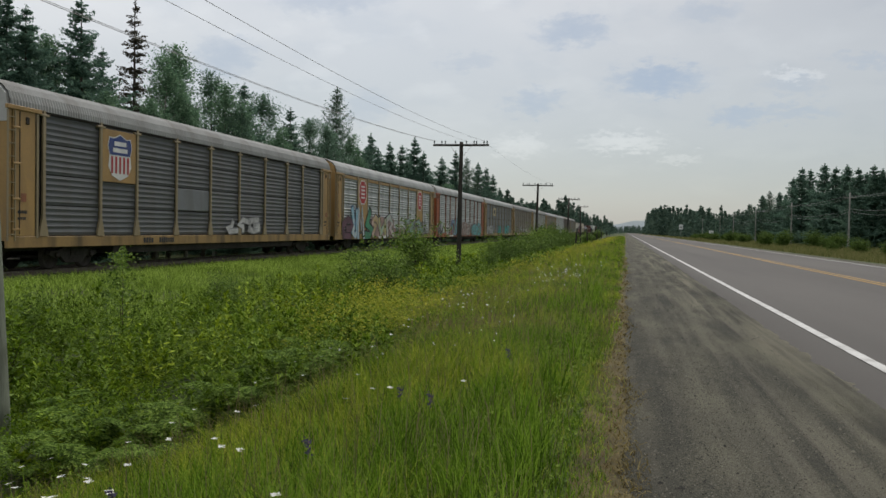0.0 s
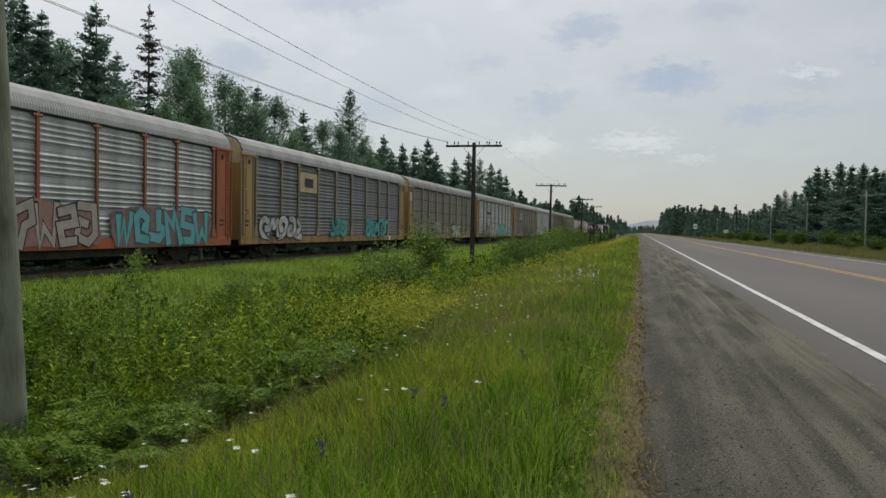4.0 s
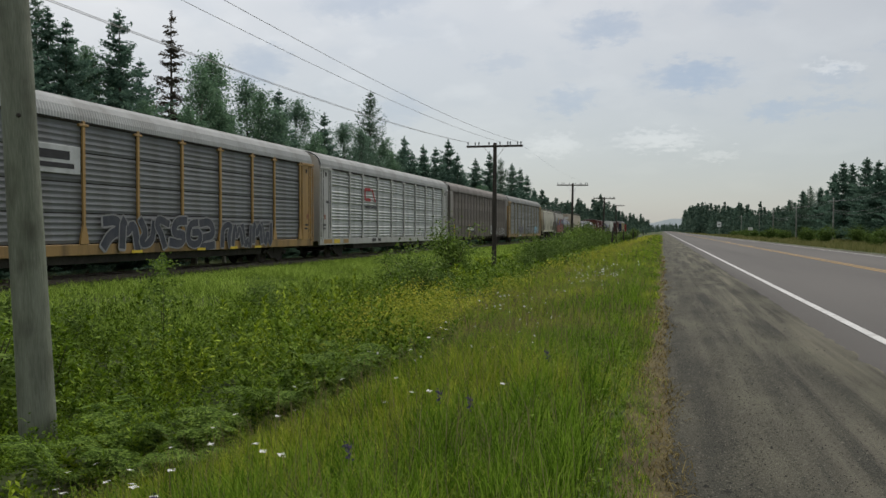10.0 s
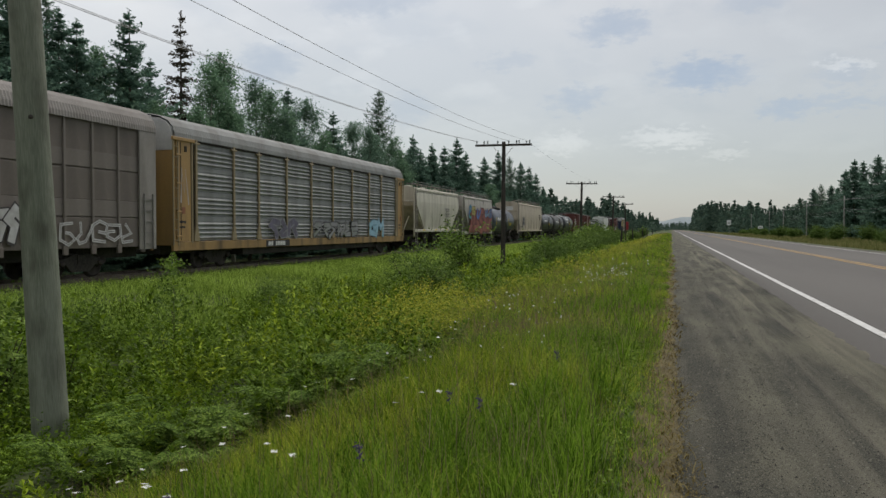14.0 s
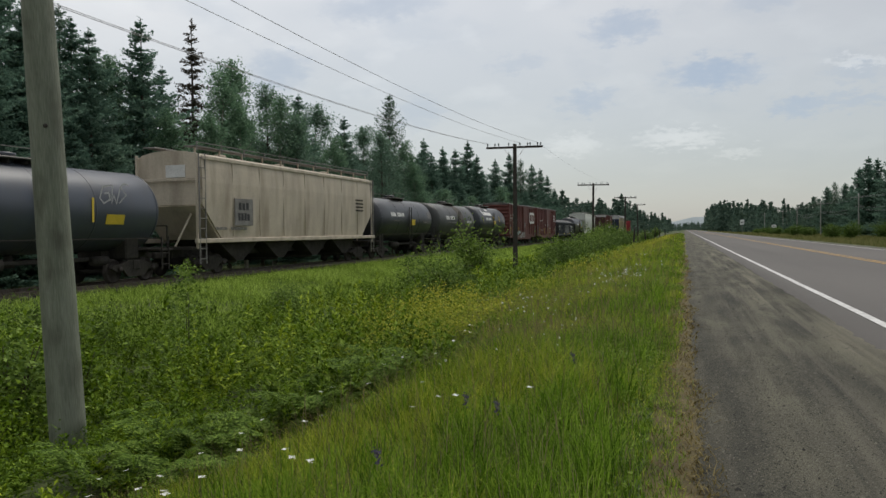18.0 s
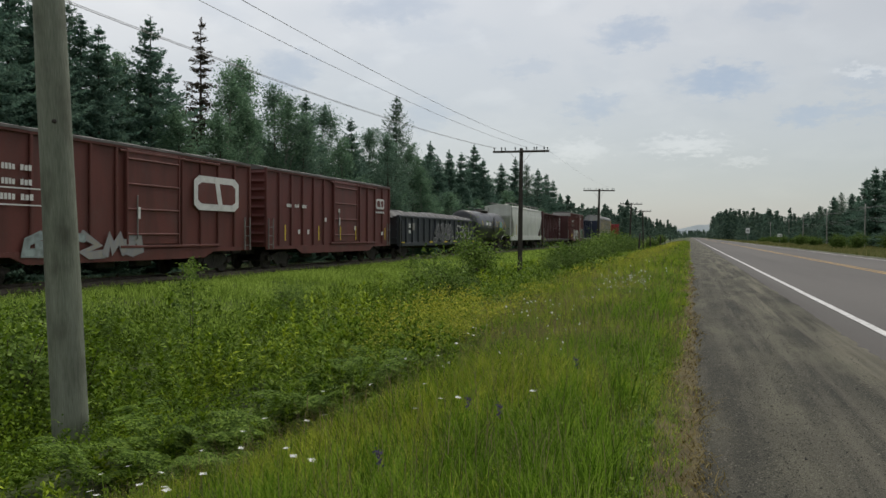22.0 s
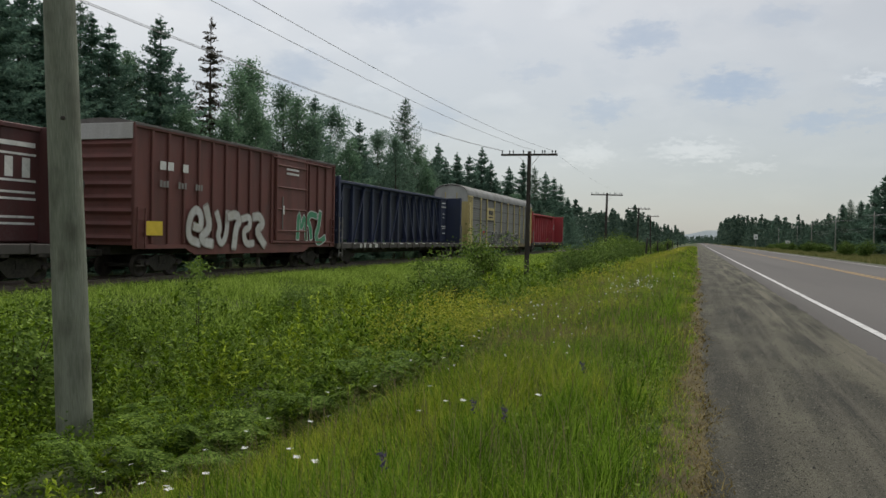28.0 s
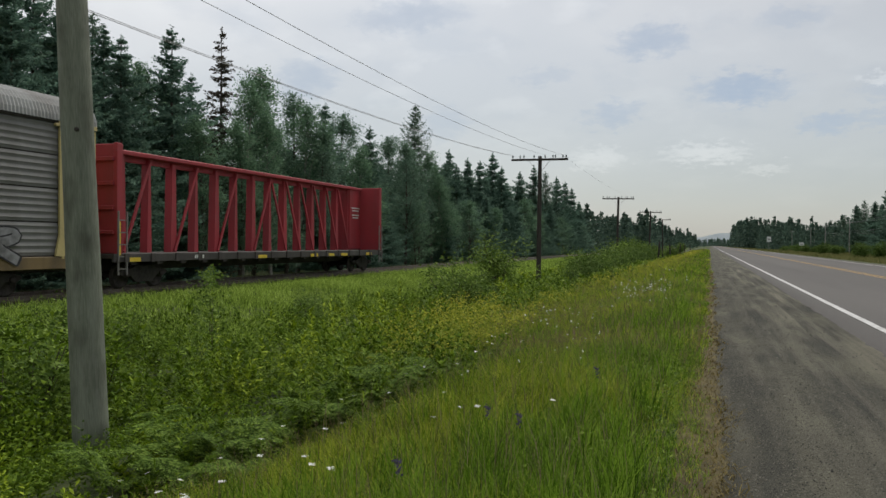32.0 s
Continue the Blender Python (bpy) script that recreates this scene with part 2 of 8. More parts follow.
pole_new = material("grey_pole_wood", [(0.115, 0.128, 0.096), (0.168, 0.185, 0.142), (0.225, 0.241, 0.192)], 0.85, scale=1.4, fine=24, bump=0.5, stretch=(5, 5, 0.35),
                    grime=(0.05, 0.05, 0.035), grime_amount=0.7, grime_scale=3.0, grime_stretch=(2, 2, 0.9))
pole_pale = material("pale_pole_wood", [(0.2, 0.2, 0.18), (0.28, 0.28, 0.255), (0.36, 0.355, 0.33)], 0.85, scale=1.4, fine=24, bump=0.3, stretch=(5, 5, 0.35))
pole_old = material("dark_pole_wood", [(0.028, 0.024, 0.02), (0.055, 0.048, 0.042)], 0.9, scale=2, fine=20, bump=0.4, stretch=(4, 4, 0.4))
insulator_mat = material("insulator_glass", [(0.10, 0.12, 0.12), (0.2, 0.22, 0.22)], 0.2, spec=0.6)
wire_mat = material("wire", [(0.16, 0.16, 0.16), (0.26, 0.26, 0.26)], 0.6)
bark = material("bark", [(0.045, 0.035, 0.028), (0.09, 0.075, 0.06)], 0.95, scale=4, fine=25, bump=0.7, stretch=(3, 3, 0.6))
birch_bark = material("pale_bark", [(0.18, 0.17, 0.15), (0.34, 0.33, 0.30)], 0.9, scale=3, fine=15, bump=0.3, stretch=(1, 1, 3))


def leafy(name, cols, thr=0.35, island=0.9, rough=0.75, spec=0.08):
    return material(name, cols, rough, scale=0.25, fine=2.0, bump=0, island=island, through_light=thr, spread=(0.1, 0.9), spec=spec)


spruce_leaf = leafy("spruce_needles", [(0.069, 0.129, 0.099), (0.114, 0.196, 0.146), (0.174, 0.269, 0.196)], 0.45)
dead_leaf = leafy("brown_needles", [(0.06, 0.055, 0.042), (0.10, 0.09, 0.07)], 0.35)
larch_leaf = leafy("larch_needles", [(0.073, 0.123, 0.090), (0.118, 0.179, 0.129), (0.168, 0.235, 0.168)], 0.42)
birch_leaf = leafy("deciduous_leaves", [(0.090, 0.166, 0.103), (0.144, 0.247, 0.148), (0.215, 0.328, 0.202)], 0.5)
poplar_leaf = leafy("poplar_leaves", [(0.092, 0.161, 0.115), (0.143, 0.230, 0.161), (0.212, 0.308, 0.221)], 0.5)
shrub_leaf = leafy("shrub_leaves", [(0.032, 0.063, 0.003), (0.101, 0.178, 0.010), (0.209, 0.305, 0.023)], 0.24, rough=0.6, spec=0.12)
willow_leaf = leafy("willow_leaves", [(0.045, 0.084, 0.013), (0.131, 0.210, 0.036), (0.244, 0.344, 0.072)], 0.27, rough=0.6, spec=0.12)
weed_leaf = leafy("weed_leaves", [(0.044, 0.089, 0.005), (0.135, 0.227, 0.016), (0.268, 0.369, 0.035)], 0.27, rough=0.6, spec=0.12)
fern_leaf = leafy("fern_fronds", [(0.029, 0.058, 0.007), (0.092, 0.159, 0.023), (0.215, 0.312, 0.059)], 0.3)
grass_near = leafy("meadow_grass", [(0.072, 0.119, 0.007), (0.246, 0.330, 0.022), (0.583, 0.616, 0.089)], 0.40, 1.0)
grass_bank = leafy("bank_grass", [(0.093, 0.153, 0.019), (0.249, 0.372, 0.057), (0.501, 0.647, 0.146)], 0.43, 0.9)
grass_dry = leafy("dry_grass", [(0.085, 0.064, 0.020), (0.162, 0.126, 0.043), (0.255, 0.204, 0.079)], 0.3, 1.0)
seed_head = leafy("grass_seed_heads", [(0.13, 0.10, 0.06), (0.22, 0.165, 0.10), (0.32, 0.25, 0.16)], 0.35)
yellow_bloom = leafy("yellow_bloom", [(0.24, 0.27, 0.03), (0.36, 0.37, 0.04), (0.48, 0.45, 0.06)], 0.3)
white_bloom = leafy("white_bloom", [(0.62, 0.62, 0.58), (0.8, 0.8, 0.76)], 0.2, 0.4)
purple_bloom = leafy("purple_bloom", [(0.06, 0.05, 0.09), (0.10, 0.085, 0.15)], 0.2)
far_leaf = leafy("far_woods", [(0.057, 0.098, 0.076), (0.086, 0.138, 0.103), (0.121, 0.178, 0.132)], 0.3)
# distance haze is mixed into this pale colour
hill_mat = material("far_hill", [(0.27, 0.31, 0.33), (0.31, 0.35, 0.365)], 1.0, scale=0.01, fine=0.05, bump=0, spec=0)

# ---- mesh helpers ----
CACHE = {}


def from_arrays(name, verts, faces, mats, slots=None, smooth=False):
    """A mesh from vertices and faces of any one size (an array) or mixed sizes (a list)."""
    me = bpy.data.meshes.new(name)
    if isinstance(faces, np.ndarray):
        n, k = faces.shape
        me.vertices.add(len(verts))
        me.vertices.foreach_set("co", np.asarray(verts, np.float32).ravel())
        me.loops.add(n * k)
        me.loops.foreach_set("vertex_index", faces.astype(np.int32).ravel())
        me.polygons.add(n)
        me.polygons.foreach_set("loop_start", np.arange(0, n * k, k, dtype=np.int32))
        if slots is not None:
            me.polygons.foreach_set("material_index", np.asarray(slots, np.int32))
        me.update(calc_edges=True)
    else:
        me.from_pydata([tuple(v) for v in verts], [], faces)
        if slots is not None:
            me.polygons.foreach_set("material_index", np.asarray(slots, np.int32))
        me.update()
    for m in mats if isinstance(mats, (list, tuple)) else [mats]:
        me.materials.append(m)
    if smooth:
        me.polygons.foreach_set("use_smooth", np.ones(len(me.polygons), bool))
    return me


def put(name, me, parent=None, at=(0, 0, 0), turn=None, label=""):
    """One object on a mesh, a part of parent if given."""
    ob = new(name, me)
    if parent:
        ob.parent = parent
    ob.location = at
    if turn:
        ob.rotation_euler = [radians(a) for a in turn]
    if label:
        ob["label"] = label
    return ob


def boxy(sx, sy, sz, mat, bev=0.012):
    """A box about its centre with its edges broken."""
    key = ("box", round(sx, 3), round(sy, 3), round(sz, 3), mat.name, bev)
    if key not in CACHE:
        bm = bmesh.new()
        bmesh.ops.create_cube(bm, size=1)
        for v in bm.verts:
            v.co = (v.co.x * sx, v.co.y * sy, v.co.z * sz)
        b = min(bev, min(sx, sy, sz) * 0.3)
        if b > 0.001:
            bmesh.ops.bevel(bm, geom=bm.edges[:], offset=b, segments=1, affect="EDGES")
        me = bpy.data.meshes.new("box")
        bm.to_mesh(me)
        bm.free()
        me.materials.append(mat)
        CACHE[key] = me
    return CACHE[key]


def lathe(rings, mat, n=16, axis="z", caps=True, smooth=True):
    """Rings of (place along the axis, radius) joined into a solid of revolution."""
    key = ("lathe", tuple(rings), mat.name, n, axis, caps)
    if key not in CACHE:
        verts, faces = [], []
        for z, r in rings:
            for i in range(n):
                a = 2 * math.pi * i / n
                c, s = r * math.cos(a), r * math.sin(a)
                verts.append((c, s, z) if axis == "z" else (c, z, s) if axis == "y" else (z, c, s))
        for k in range(len(rings) - 1):
            for i in range(n):
                j = (i + 1) % n
                f = (k * n + i, k * n + j, (k + 1) * n + j, (k + 1) * n + i)
                faces.append(f if axis != "y" else f[::-1])
        if caps:
            faces.append(tuple(range(n))[::-1] if axis != "y" else tuple(range(n)))
            top = tuple(range((len(rings) - 1) * n, len(rings) * n))
            faces.append(top if axis != "y" else top[::-1])
        CACHE[key] = from_arrays("lathe", verts, faces, mat, smooth=smooth)
    return CACHE[key]


def sweep_y(profile, y0, y1, mat, steps=1, closed=True, shift=None, smooth=False, caps=True):
    """An x-z outline carried along y. shift(k): an offset of ring k as (scale about centre)."""
    verts, faces, n = [], [], len(profile)
    for k in range(steps + 1):
        y = y0 + (y1 - y0) * k / steps
        s = shift(k) if shift else 0.0
        for x, z in profile:
            verts.append((x + (s if x > 0 else -s if x < 0 else 0), y, z + abs(s)))
    for k in range(steps):
        for i in range(n if closed else n - 1):
            j = (i + 1) % n
            faces.append((k * n + i, (k + 1) * n + i, (k + 1) * n + j, k * n + j))
    if closed and caps:
        faces.append(tuple(range(n)))
        faces.append(tuple(range(steps * n, steps * n + n))[::-1])
    return from_arrays("sweep", verts, faces, mat, smooth=smooth)


def strut(a, b, w, d, mat):
    """A flat bar from a to b, as vertices in the space of a and b."""
    a, b = Vector(a), Vector(b)
    along = (b - a).normalized()
    side = along.cross(Vector((1, 0, 0)))
    side = side.normalized() if side.length > 1e-4 else Vector((0, 1, 0))
    up = along.cross(side).normalized()
    verts = []
    for p in (a, b):
        for i, j in ((-1, -1), (1, -1), (1, 1), (-1, 1)):
            verts.append(p + side * i * w / 2 + up * j * d / 2)
    faces = [(0, 1, 2, 3), (7, 6, 5, 4), (0, 4, 5, 1), (1, 5, 6, 2), (2, 6, 7, 3), (3, 7, 4, 0)]
    return from_arrays("strut", verts, faces, mat)


# ---- the lie of the land ----
ZR, XT = -0.35, -19.8  # rail top, middle of the track


def step(a, b, v):
    t = np.clip((v - a) / (b - a), 0, 1)
    return t * t * (3 - 2 * t)


def land(x, y):
    """Height of the ground."""
    x, y = np.asarray(x, float), np.asarray(y, float)
    dip = -0.20 * step(-2.2, -3.7, x) * (1 - step(5.5, 9.0, y)) * (1 - step(-5.0, -7.0, x))
    near = dip + np.where(x > -4.2, -0.40 * step(-0.3, -4.2, x), -0.40 - 0.75 * step(-4.2, -7.0, x))
    ditch = near + 0.0 * y
    up = step(-11.5, -17.0, x)
    left = ditch * (1 - up) + (ZR - 0.33) * up
    behind = step(-22.4, -25.5, x)
    left = left * (1 - behind) + (ZR - 0.80) * behind
    left = left + 1.2 * step(-30, -60, x) + 6.0 * step(-80, -400, x)
    right = -0.45 * step(11.6, 15.0, x) + 0.5 * step(24, 45, x) + 6.0 * step(80, 400, x)
    z = np.where(x < 0, left, right)
    wav = 0.05 * np.sin(x * 1.7 + y * 0.6) + 0.04 * np.sin(x * 0.9 - y * 1.3)
    rough = np.where((x > -0.6) & (x < 11.9), 0, np.where((x < -16.6) & (x > -23), 0, np.where(x > -1.6, 0.3, 1)))
    return z + wav * rough - 0.02 * ((x > -0.25) & (x < 11.4))


def ground_sheet():
    xs = np.r_[-3000, -1500, -700, -350, -180, -100, -70, np.arange(-55, -24, 3.0), np.arange(-24, -0.6, 0.7), -0.6, -0.25, 0.1, 3, 6.5, 9.5, 11.3, 11.6,
               np.arange(12.2, 20, 0.8), np.arange(21, 50, 4.0), 60, 80, 140, 300, 700, 1500, 3000]
    ys = np.r_[-400, -120, -40, np.arange(-20, 60, 1.2), np.arange(60, 200, 5), np.arange(200, 420, 20), 500, 700, 1000, 1600, 2600, 4200]
    gx, gy = np.meshgrid(xs, ys)
    v = np.stack([gx, gy, land(gx, gy)], -1).reshape(-1, 3)
    nx, ny = len(xs), len(ys)
    i = (np.arange(ny - 1)[:, None] * nx + np.arange(nx - 1)).ravel()
    f = np.stack([i, i + 1, i + nx + 1, i + nx], -1)
    ob = new("ground", from_arrays("ground", v, f, soil, smooth=True))
    tagged(ob, "green meadow ground with a shallow ditch beside the road", "ground", kind="structure")


ground_sheet()


def strip(name, outline, y0, y1, mat, label, category, steps=60, wobble=0.0, seed=0):
    """A band along the road with a cross-section of (x, z) and an uneven left edge."""
    rnd = np.random.RandomState(seed)
    ys = np.unique(np.r_[y0, np.geomspace(3, y1, steps), y1]) if y0 < 3 else np.linspace(y0, y1, steps)
    verts, n = [], len(outline)
    for y in ys:
        w = wobble * (noise.noise((y * 0.9, seed, 0)) + 0.6 * noise.noise((y * 3.1, seed, 5)))
        w2 = wobble * (noise.noise((y * 1.7, seed, 9)) + 0.8 * noise.noise((y * 5.3, seed, 2)))
        for k, (x, z) in enumerate(outline):
            verts.append((x + (w if k in (0, 1) and n > 2 else 1.3 * w2 if k == n - 1 and n > 2 else w if n == 2 else 0), y, z))
    i = (np.arange(len(ys) - 1)[:, None] * n + np.arange(n - 1)).ravel()
    f = np.stack([i, i + 1, i + n + 1, i + n], -1)
    ob = new(name, from_arrays(name, np.array(verts), f, mat))
    return tagged(ob, label, category, kind="structure")


strip("road", [(1.75, -0.05), (1.78, 0.012), (2.5, 0.03), (6.2, 0.09), (10.0, 0.03), (10.5, 0.014), (10.55, -0.05)], -60, 1400, asphalt,
      "worn grey two-lane asphalt road with faint tyre tracks", "road", 90, 0.10, 3)
strip("gravel_shoulder", [(-0.16, -0.03), (-0.05, 0.0), (0.8, 0.004), (1.95, 0.006)], -60, 1400, gravel_mat,
      "grey gravel shoulder with pale worn streaks beside the asphalt", "shoulder", 260, 0.14, 8)
strip("gravel_spill", [(1.62, 0.008), (1.76, 0.019), (1.84, 0.020), (1.93, 0.010)], -60, 300, gravel_mat,
      "thin spill of sandy gravel over the broken edge of the asphalt", "gravel", 260, 0.16, 21)
strip("far_gravel_shoulder", [(10.4, 0.0), (10.6, 0.005), (11.5, -0.01), (11.8, -0.05)], -60, 1400, gravel_mat,
      "narrow gravel shoulder along the far edge of the road", "shoulder", 90, 0.06, 9)
strip("white_edge_line", [(2.34, 0.034), (2.46, 0.036)], -60, 1400, line_white, "white painted edge line, slightly worn", "road line", 90, 0.01, 4)
strip("far_white_edge_line", [(9.98, 0.038), (10.10, 0.036)], -60, 1400, line_white, "white painted edge line along the far lane", "road line", 90, 0.01, 5)
strip("yellow_centre_line", [(6.03, 0.094), (6.13, 0.095)], -60, 1400, line_yellow, "one of two solid yellow centre lines", "road line", 90, 0.01, 6)
strip("yellow_centre_line", [(6.27, 0.095), (6.37, 0.094)], -60, 1400, line_yellow, "one of two solid yellow centre lines", "road line", 90, 0.01, 7)

# ---- the track ----
bal = [(-2.55, -0.42), (-1.75, -0.20), (-0.9, -0.17), (0, -0.16), (0.9, -0.17), (1.35, -0.21), (1.85, -0.44)]


def ballast_bed():
    rnd = np.random.RandomState(5)
    ys = np.r_[-120, np.arange(-30, 110, 0.35), np.arange(110, 300, 2.0), np.arange(300, 900, 20)]
    v = []
    for y in ys:
        for x, z in bal:
            amp = 0.045 if -30 < y < 110 else 0.02
            v.append((XT + x + rnd.uniform(-amp, amp), y, ZR + z + rnd.uniform(-amp, amp)))
    n = len(bal)
    i = (np.arange(len(ys) - 1)[:, None] * n + np.arange(n - 1)).ravel()
    f = np.stack([i, i + 1, i + n + 1, i + n], -1)
    ob = new("ballast_bed", from_arrays("ballast", np.array(v), f, ballast_mat))
    tagged(ob, "dark crushed-stone ballast bed under the railway track", "ballast", kind="structure")
    return ob


ballast_bed()
track = tagged(new("railway_track"), "single railway track with steel rails on dark wooden ties", "railway track", kind="structure")
rail_shape = [(-0.07, -0.17), (0.07, -0.17), (0.07, -0.15), (0.012, -0.13), (0.012, -0.045), (0.036, -0.035), (0.036, -0.005), (0.028, 0),
              (-0.028, 0), (-0.036, -0.005), (-0.036, -0.035), (-0.012, -0.045), (-0.012, -0.13), (-0.07, -0.15)]
rail_mesh = sweep_y(rail_shape, -120, 900, rail_steel)
for sx in (-0.755, 0.755):
    put("rail", rail_mesh, track, (XT + sx, 0, ZR))

# ---- poles and wires ----
def tapered(h, r0, r1, mat, n=14, rings=7, wob=0.01, seed=0):
    rnd = random.Random(seed)
    return lathe(tuple((h * k / rings, (r0 + (r1 - r0) * k / rings) * (1 + rnd.uniform(-wob, wob))) for k in range(rings + 1)), mat, n)


near_pole = tagged(new("utility_pole"), "thick weathered grey wooden utility pole standing in the weeds", "pole")
near_pole.matrix_basis = pose(-5.25, 5.89, -0.85, 0, -3.4, 0)
put("pole_shaft", tapered(11.0, 0.156, 0.098, pole_new, 20, 22, 0.012, 3), near_pole)
for i, (a, z) in enumerate(((-50, 3.1),)):
    put("knot", lathe(((0, 0.022), (0.012, 0.016), (0.016, 0.0)), pole_old, 8), near_pole,
        ((0.152 - 0.0053 * z) * math.cos(radians(a)), (0.152 - 0.0053 * z) * math.sin(radians(a)), z), (0, 90, a))

telegraph = tagged(new("telegraph_pole"), "dark old wooden telegraph pole with a crossarm and glass insulators", "pole", "telegraph poles")
PH = 7.1
put("pole_shaft", tapered(PH, 0.135, 0.10, pole_old, 12, 8, 0.02, 5), telegraph)
put("crossarm", boxy(3.05, 0.10, 0.11, pole_old), telegraph, (0, -0.14, PH - 0.19))
for s in (-1, 1):
    put("brace", strut((s * 0.09, -0.16, PH - 0.85), (s * 0.55, -0.16, PH - 0.26), 0.04, 0.012, rail_steel), telegraph)
PINS = (-1.45, -1.05, -0.85, -0.3, 0.3, 0.72, 0.85, 1.25, 1.42)
for x in PINS:
    pin = put("insulator", lathe(((0, 0.02), (0.07, 0.02), (0.08, 0.045), (0.12, 0.035), (0.15, 0.042), (0.19, 0.02)), insulator_mat, 8), telegraph, (x, -0.14, PH - 0.135))
POLES = [(-8.75, 5.3, -1.1), (-8.72, 42.6, -1.16), (-8.65, 80.2, -1.2), (-8.1, 116, -1.15), (-8.2, 153, -1.1)]
telegraph.matrix_basis = pose(*POLES[1], 0, 0.35, 0)
lean = [0, 0, 0.9, 1.5, -1.2]
for k, (x, y, z) in enumerate(POLES):
    if k not in (0, 1):
        copy_thing(telegraph, pose(x, y, z, 0, lean[k], 3 * (k % 2)))


def sagging(a, b, sag, mat, r=0.008, n=18):
    a, b = Vector(a), Vector(b)
    pts = [a.lerp(b, i / n) - Vector((0, 0, 4 * sag * (i / n) * (1 - i / n))) for i in range(n + 1)]
    verts, faces = [], []
    for p in pts:
        for k in range(4):
            c = math.pi / 2 * k
            verts.append((p.x + r * math.cos(c), p.y, p.z + r * math.sin(c)))
    for i in range(n):
        for k in range(4):
            j = (k + 1) % 4
            faces.append((i * 4 + k, i * 4 + j, i * 4 + 4 + j, i * 4 + 4 + k))
    return from_arrays("wire", verts, faces, mat)


def line_wires(pins, spans, r, drop=0.0, sag=0.28):
    for px in pins:
        for k in spans:
            (x0, y0, z0), (x1, y1, z1) = POLES[k], POLES[k + 1]
            w = put("overhead_wire", sagging((x0 + px, y0, z0 + PH + 0.05 - drop), (x1 + px, y1, z1 + PH + 0.05), sag, wire_mat, r))
            tagged(w, "thin dark overhead wire strung between telegraph poles", "wire", "telegraph wires")


line_wires((-1.42,), (0,), 0.0075, 0.78, 0.37)
line_wires((-1.32,), (0,), 0.006, 0.79, 0.37)
line_wires((0.3,), (0,), 0.0065, 0.45, 0.37)
line_wires((1.25,), (0,), 0.0065, 0.55, 0.42)
line_wires((1.25,), (1,), 0.004)

# the line along the far side of the road
far_pole = tagged(new("utility_pole"), "slim grey wooden utility pole among bushes across the road", "pole", "roadside poles")
put("pole_shaft", tapered(7.6, 0.13, 0.09, pole_pale, 10, 6, 0.01, 8), far_pole)
put("crossarm", boxy(1.5, 0.09, 0.1, pole_pale), far_pole, (0, 0, 7.0))
for x in (-0.65, 0, 0.65):
    put("insulator", lathe(((0, 0.03), (0.12, 0.04), (0.16, 0.02)), insulator_mat, 6), far_pole, (x, 0, 7.05 if x else 7.6))
FAR = [(26.6, 74), (26.8, 108), (26.7, 143), (26.6, 180), (26.6, 216), (27.6, 255), (28.6, 255), (26.6, 300)]
far_pole.matrix_basis = pose(FAR[0][0], FAR[0][1], -1.0, 0, 0, 0)
for x, y in FAR[1:]:
    copy_thing(far_pole, pose(x, y, -1.0, 0, 0, 0))
for k in range(4):
    (x0, y0), (x1, y1) = FAR[k], FAR[k + 1]
    for dx, z, sag in ((-0.65, 6.15, 0.35), (0.65, 6.15, 0.4), (0, 4.6, 0.55), (0.1, 4.3, 0.75)):
        w = put("overhead_wire", sagging((x0 + dx, y0, z), (x1 + dx, y1, z), sag, wire_mat, 0.016))
        tagged(w, "thin overhead wire along the far roadside", "wire", "roadside wires")

sign_face = material("sign_white", [(0.6, 0.62, 0.62), (0.72, 0.74, 0.74)], 0.5, scale=2, fine=10)
post_grey = material("galvanised_post", [(0.2, 0.2, 0.2), (0.3, 0.3, 0.3)], 0.5, 0.5)
for x, y, w, h, z in ((13.6, 212, 0.95, 1.25, 2.95), (21.5, 218, 1.1, 0.7, 1.85)):
    s = tagged(new("road_sign"), "white rectangular road sign on a post at the roadside", "sign")
    s.location = (x, y, -0.6)
    put("post", lathe(((0, 0.05), (z + 0.9, 0.05)), post_grey, 8), s)
    put("sign_panel", boxy(w, 0.03, h, sign_face), s, (0, -0.08, z + 0.45))
    put("symbol", boxy(w * 0.6, 0.01, h * 0.25, post_grey), s, (0, -0.1, z + 0.4))

# short leaning posts of an old fence beside the ditch
for x, y, h, ry in ((-5.0, 84, 2.3, 4), (-5.3, 118, 2.2, -3), (-5.2, 150, 2.1, 5), (-5.4, 190, 2.1, 0), (-5.1, 232, 2.0, -4)):
    f = tagged(new("fence_post"), "short dark weathered wooden post leaning in the grass", "post", "old fence posts")
    f.matrix_basis = pose(x, y, float(land(x, y)) - 0.1, 0, ry, 0)
    put("post_shaft", tapered(h, 0.10, 0.08, pole_old, 8, 4, 0.03, 2), f)

# ---- the freight train ----
steel_dark = material("dark_underframe", [(0.027, 0.026, 0.024), (0.060, 0.054, 0.048)], 0.9, scale=2, fine=12, bump=0.2, spec=0.12)
wheel_steel = material("wheel_steel", [(0.029, 0.025, 0.024), (0.071, 0.062, 0.055)], 0.75, 0.1, scale=4, fine=20, spec=0.15)
ladder_grey = material("ladder_steel", [(0.16, 0.15, 0.14), (0.26, 0.25, 0.24)], 0.6, 0.3)
mark_white = material("stencil_white", [(0.5, 0.5, 0.49), (0.72, 0.72, 0.7)], 0.7, scale=2, fine=20)
mark_dark = material("stencil_dark", [(0.02, 0.02, 0.022), (0.04, 0.04, 0.045)], 0.7)
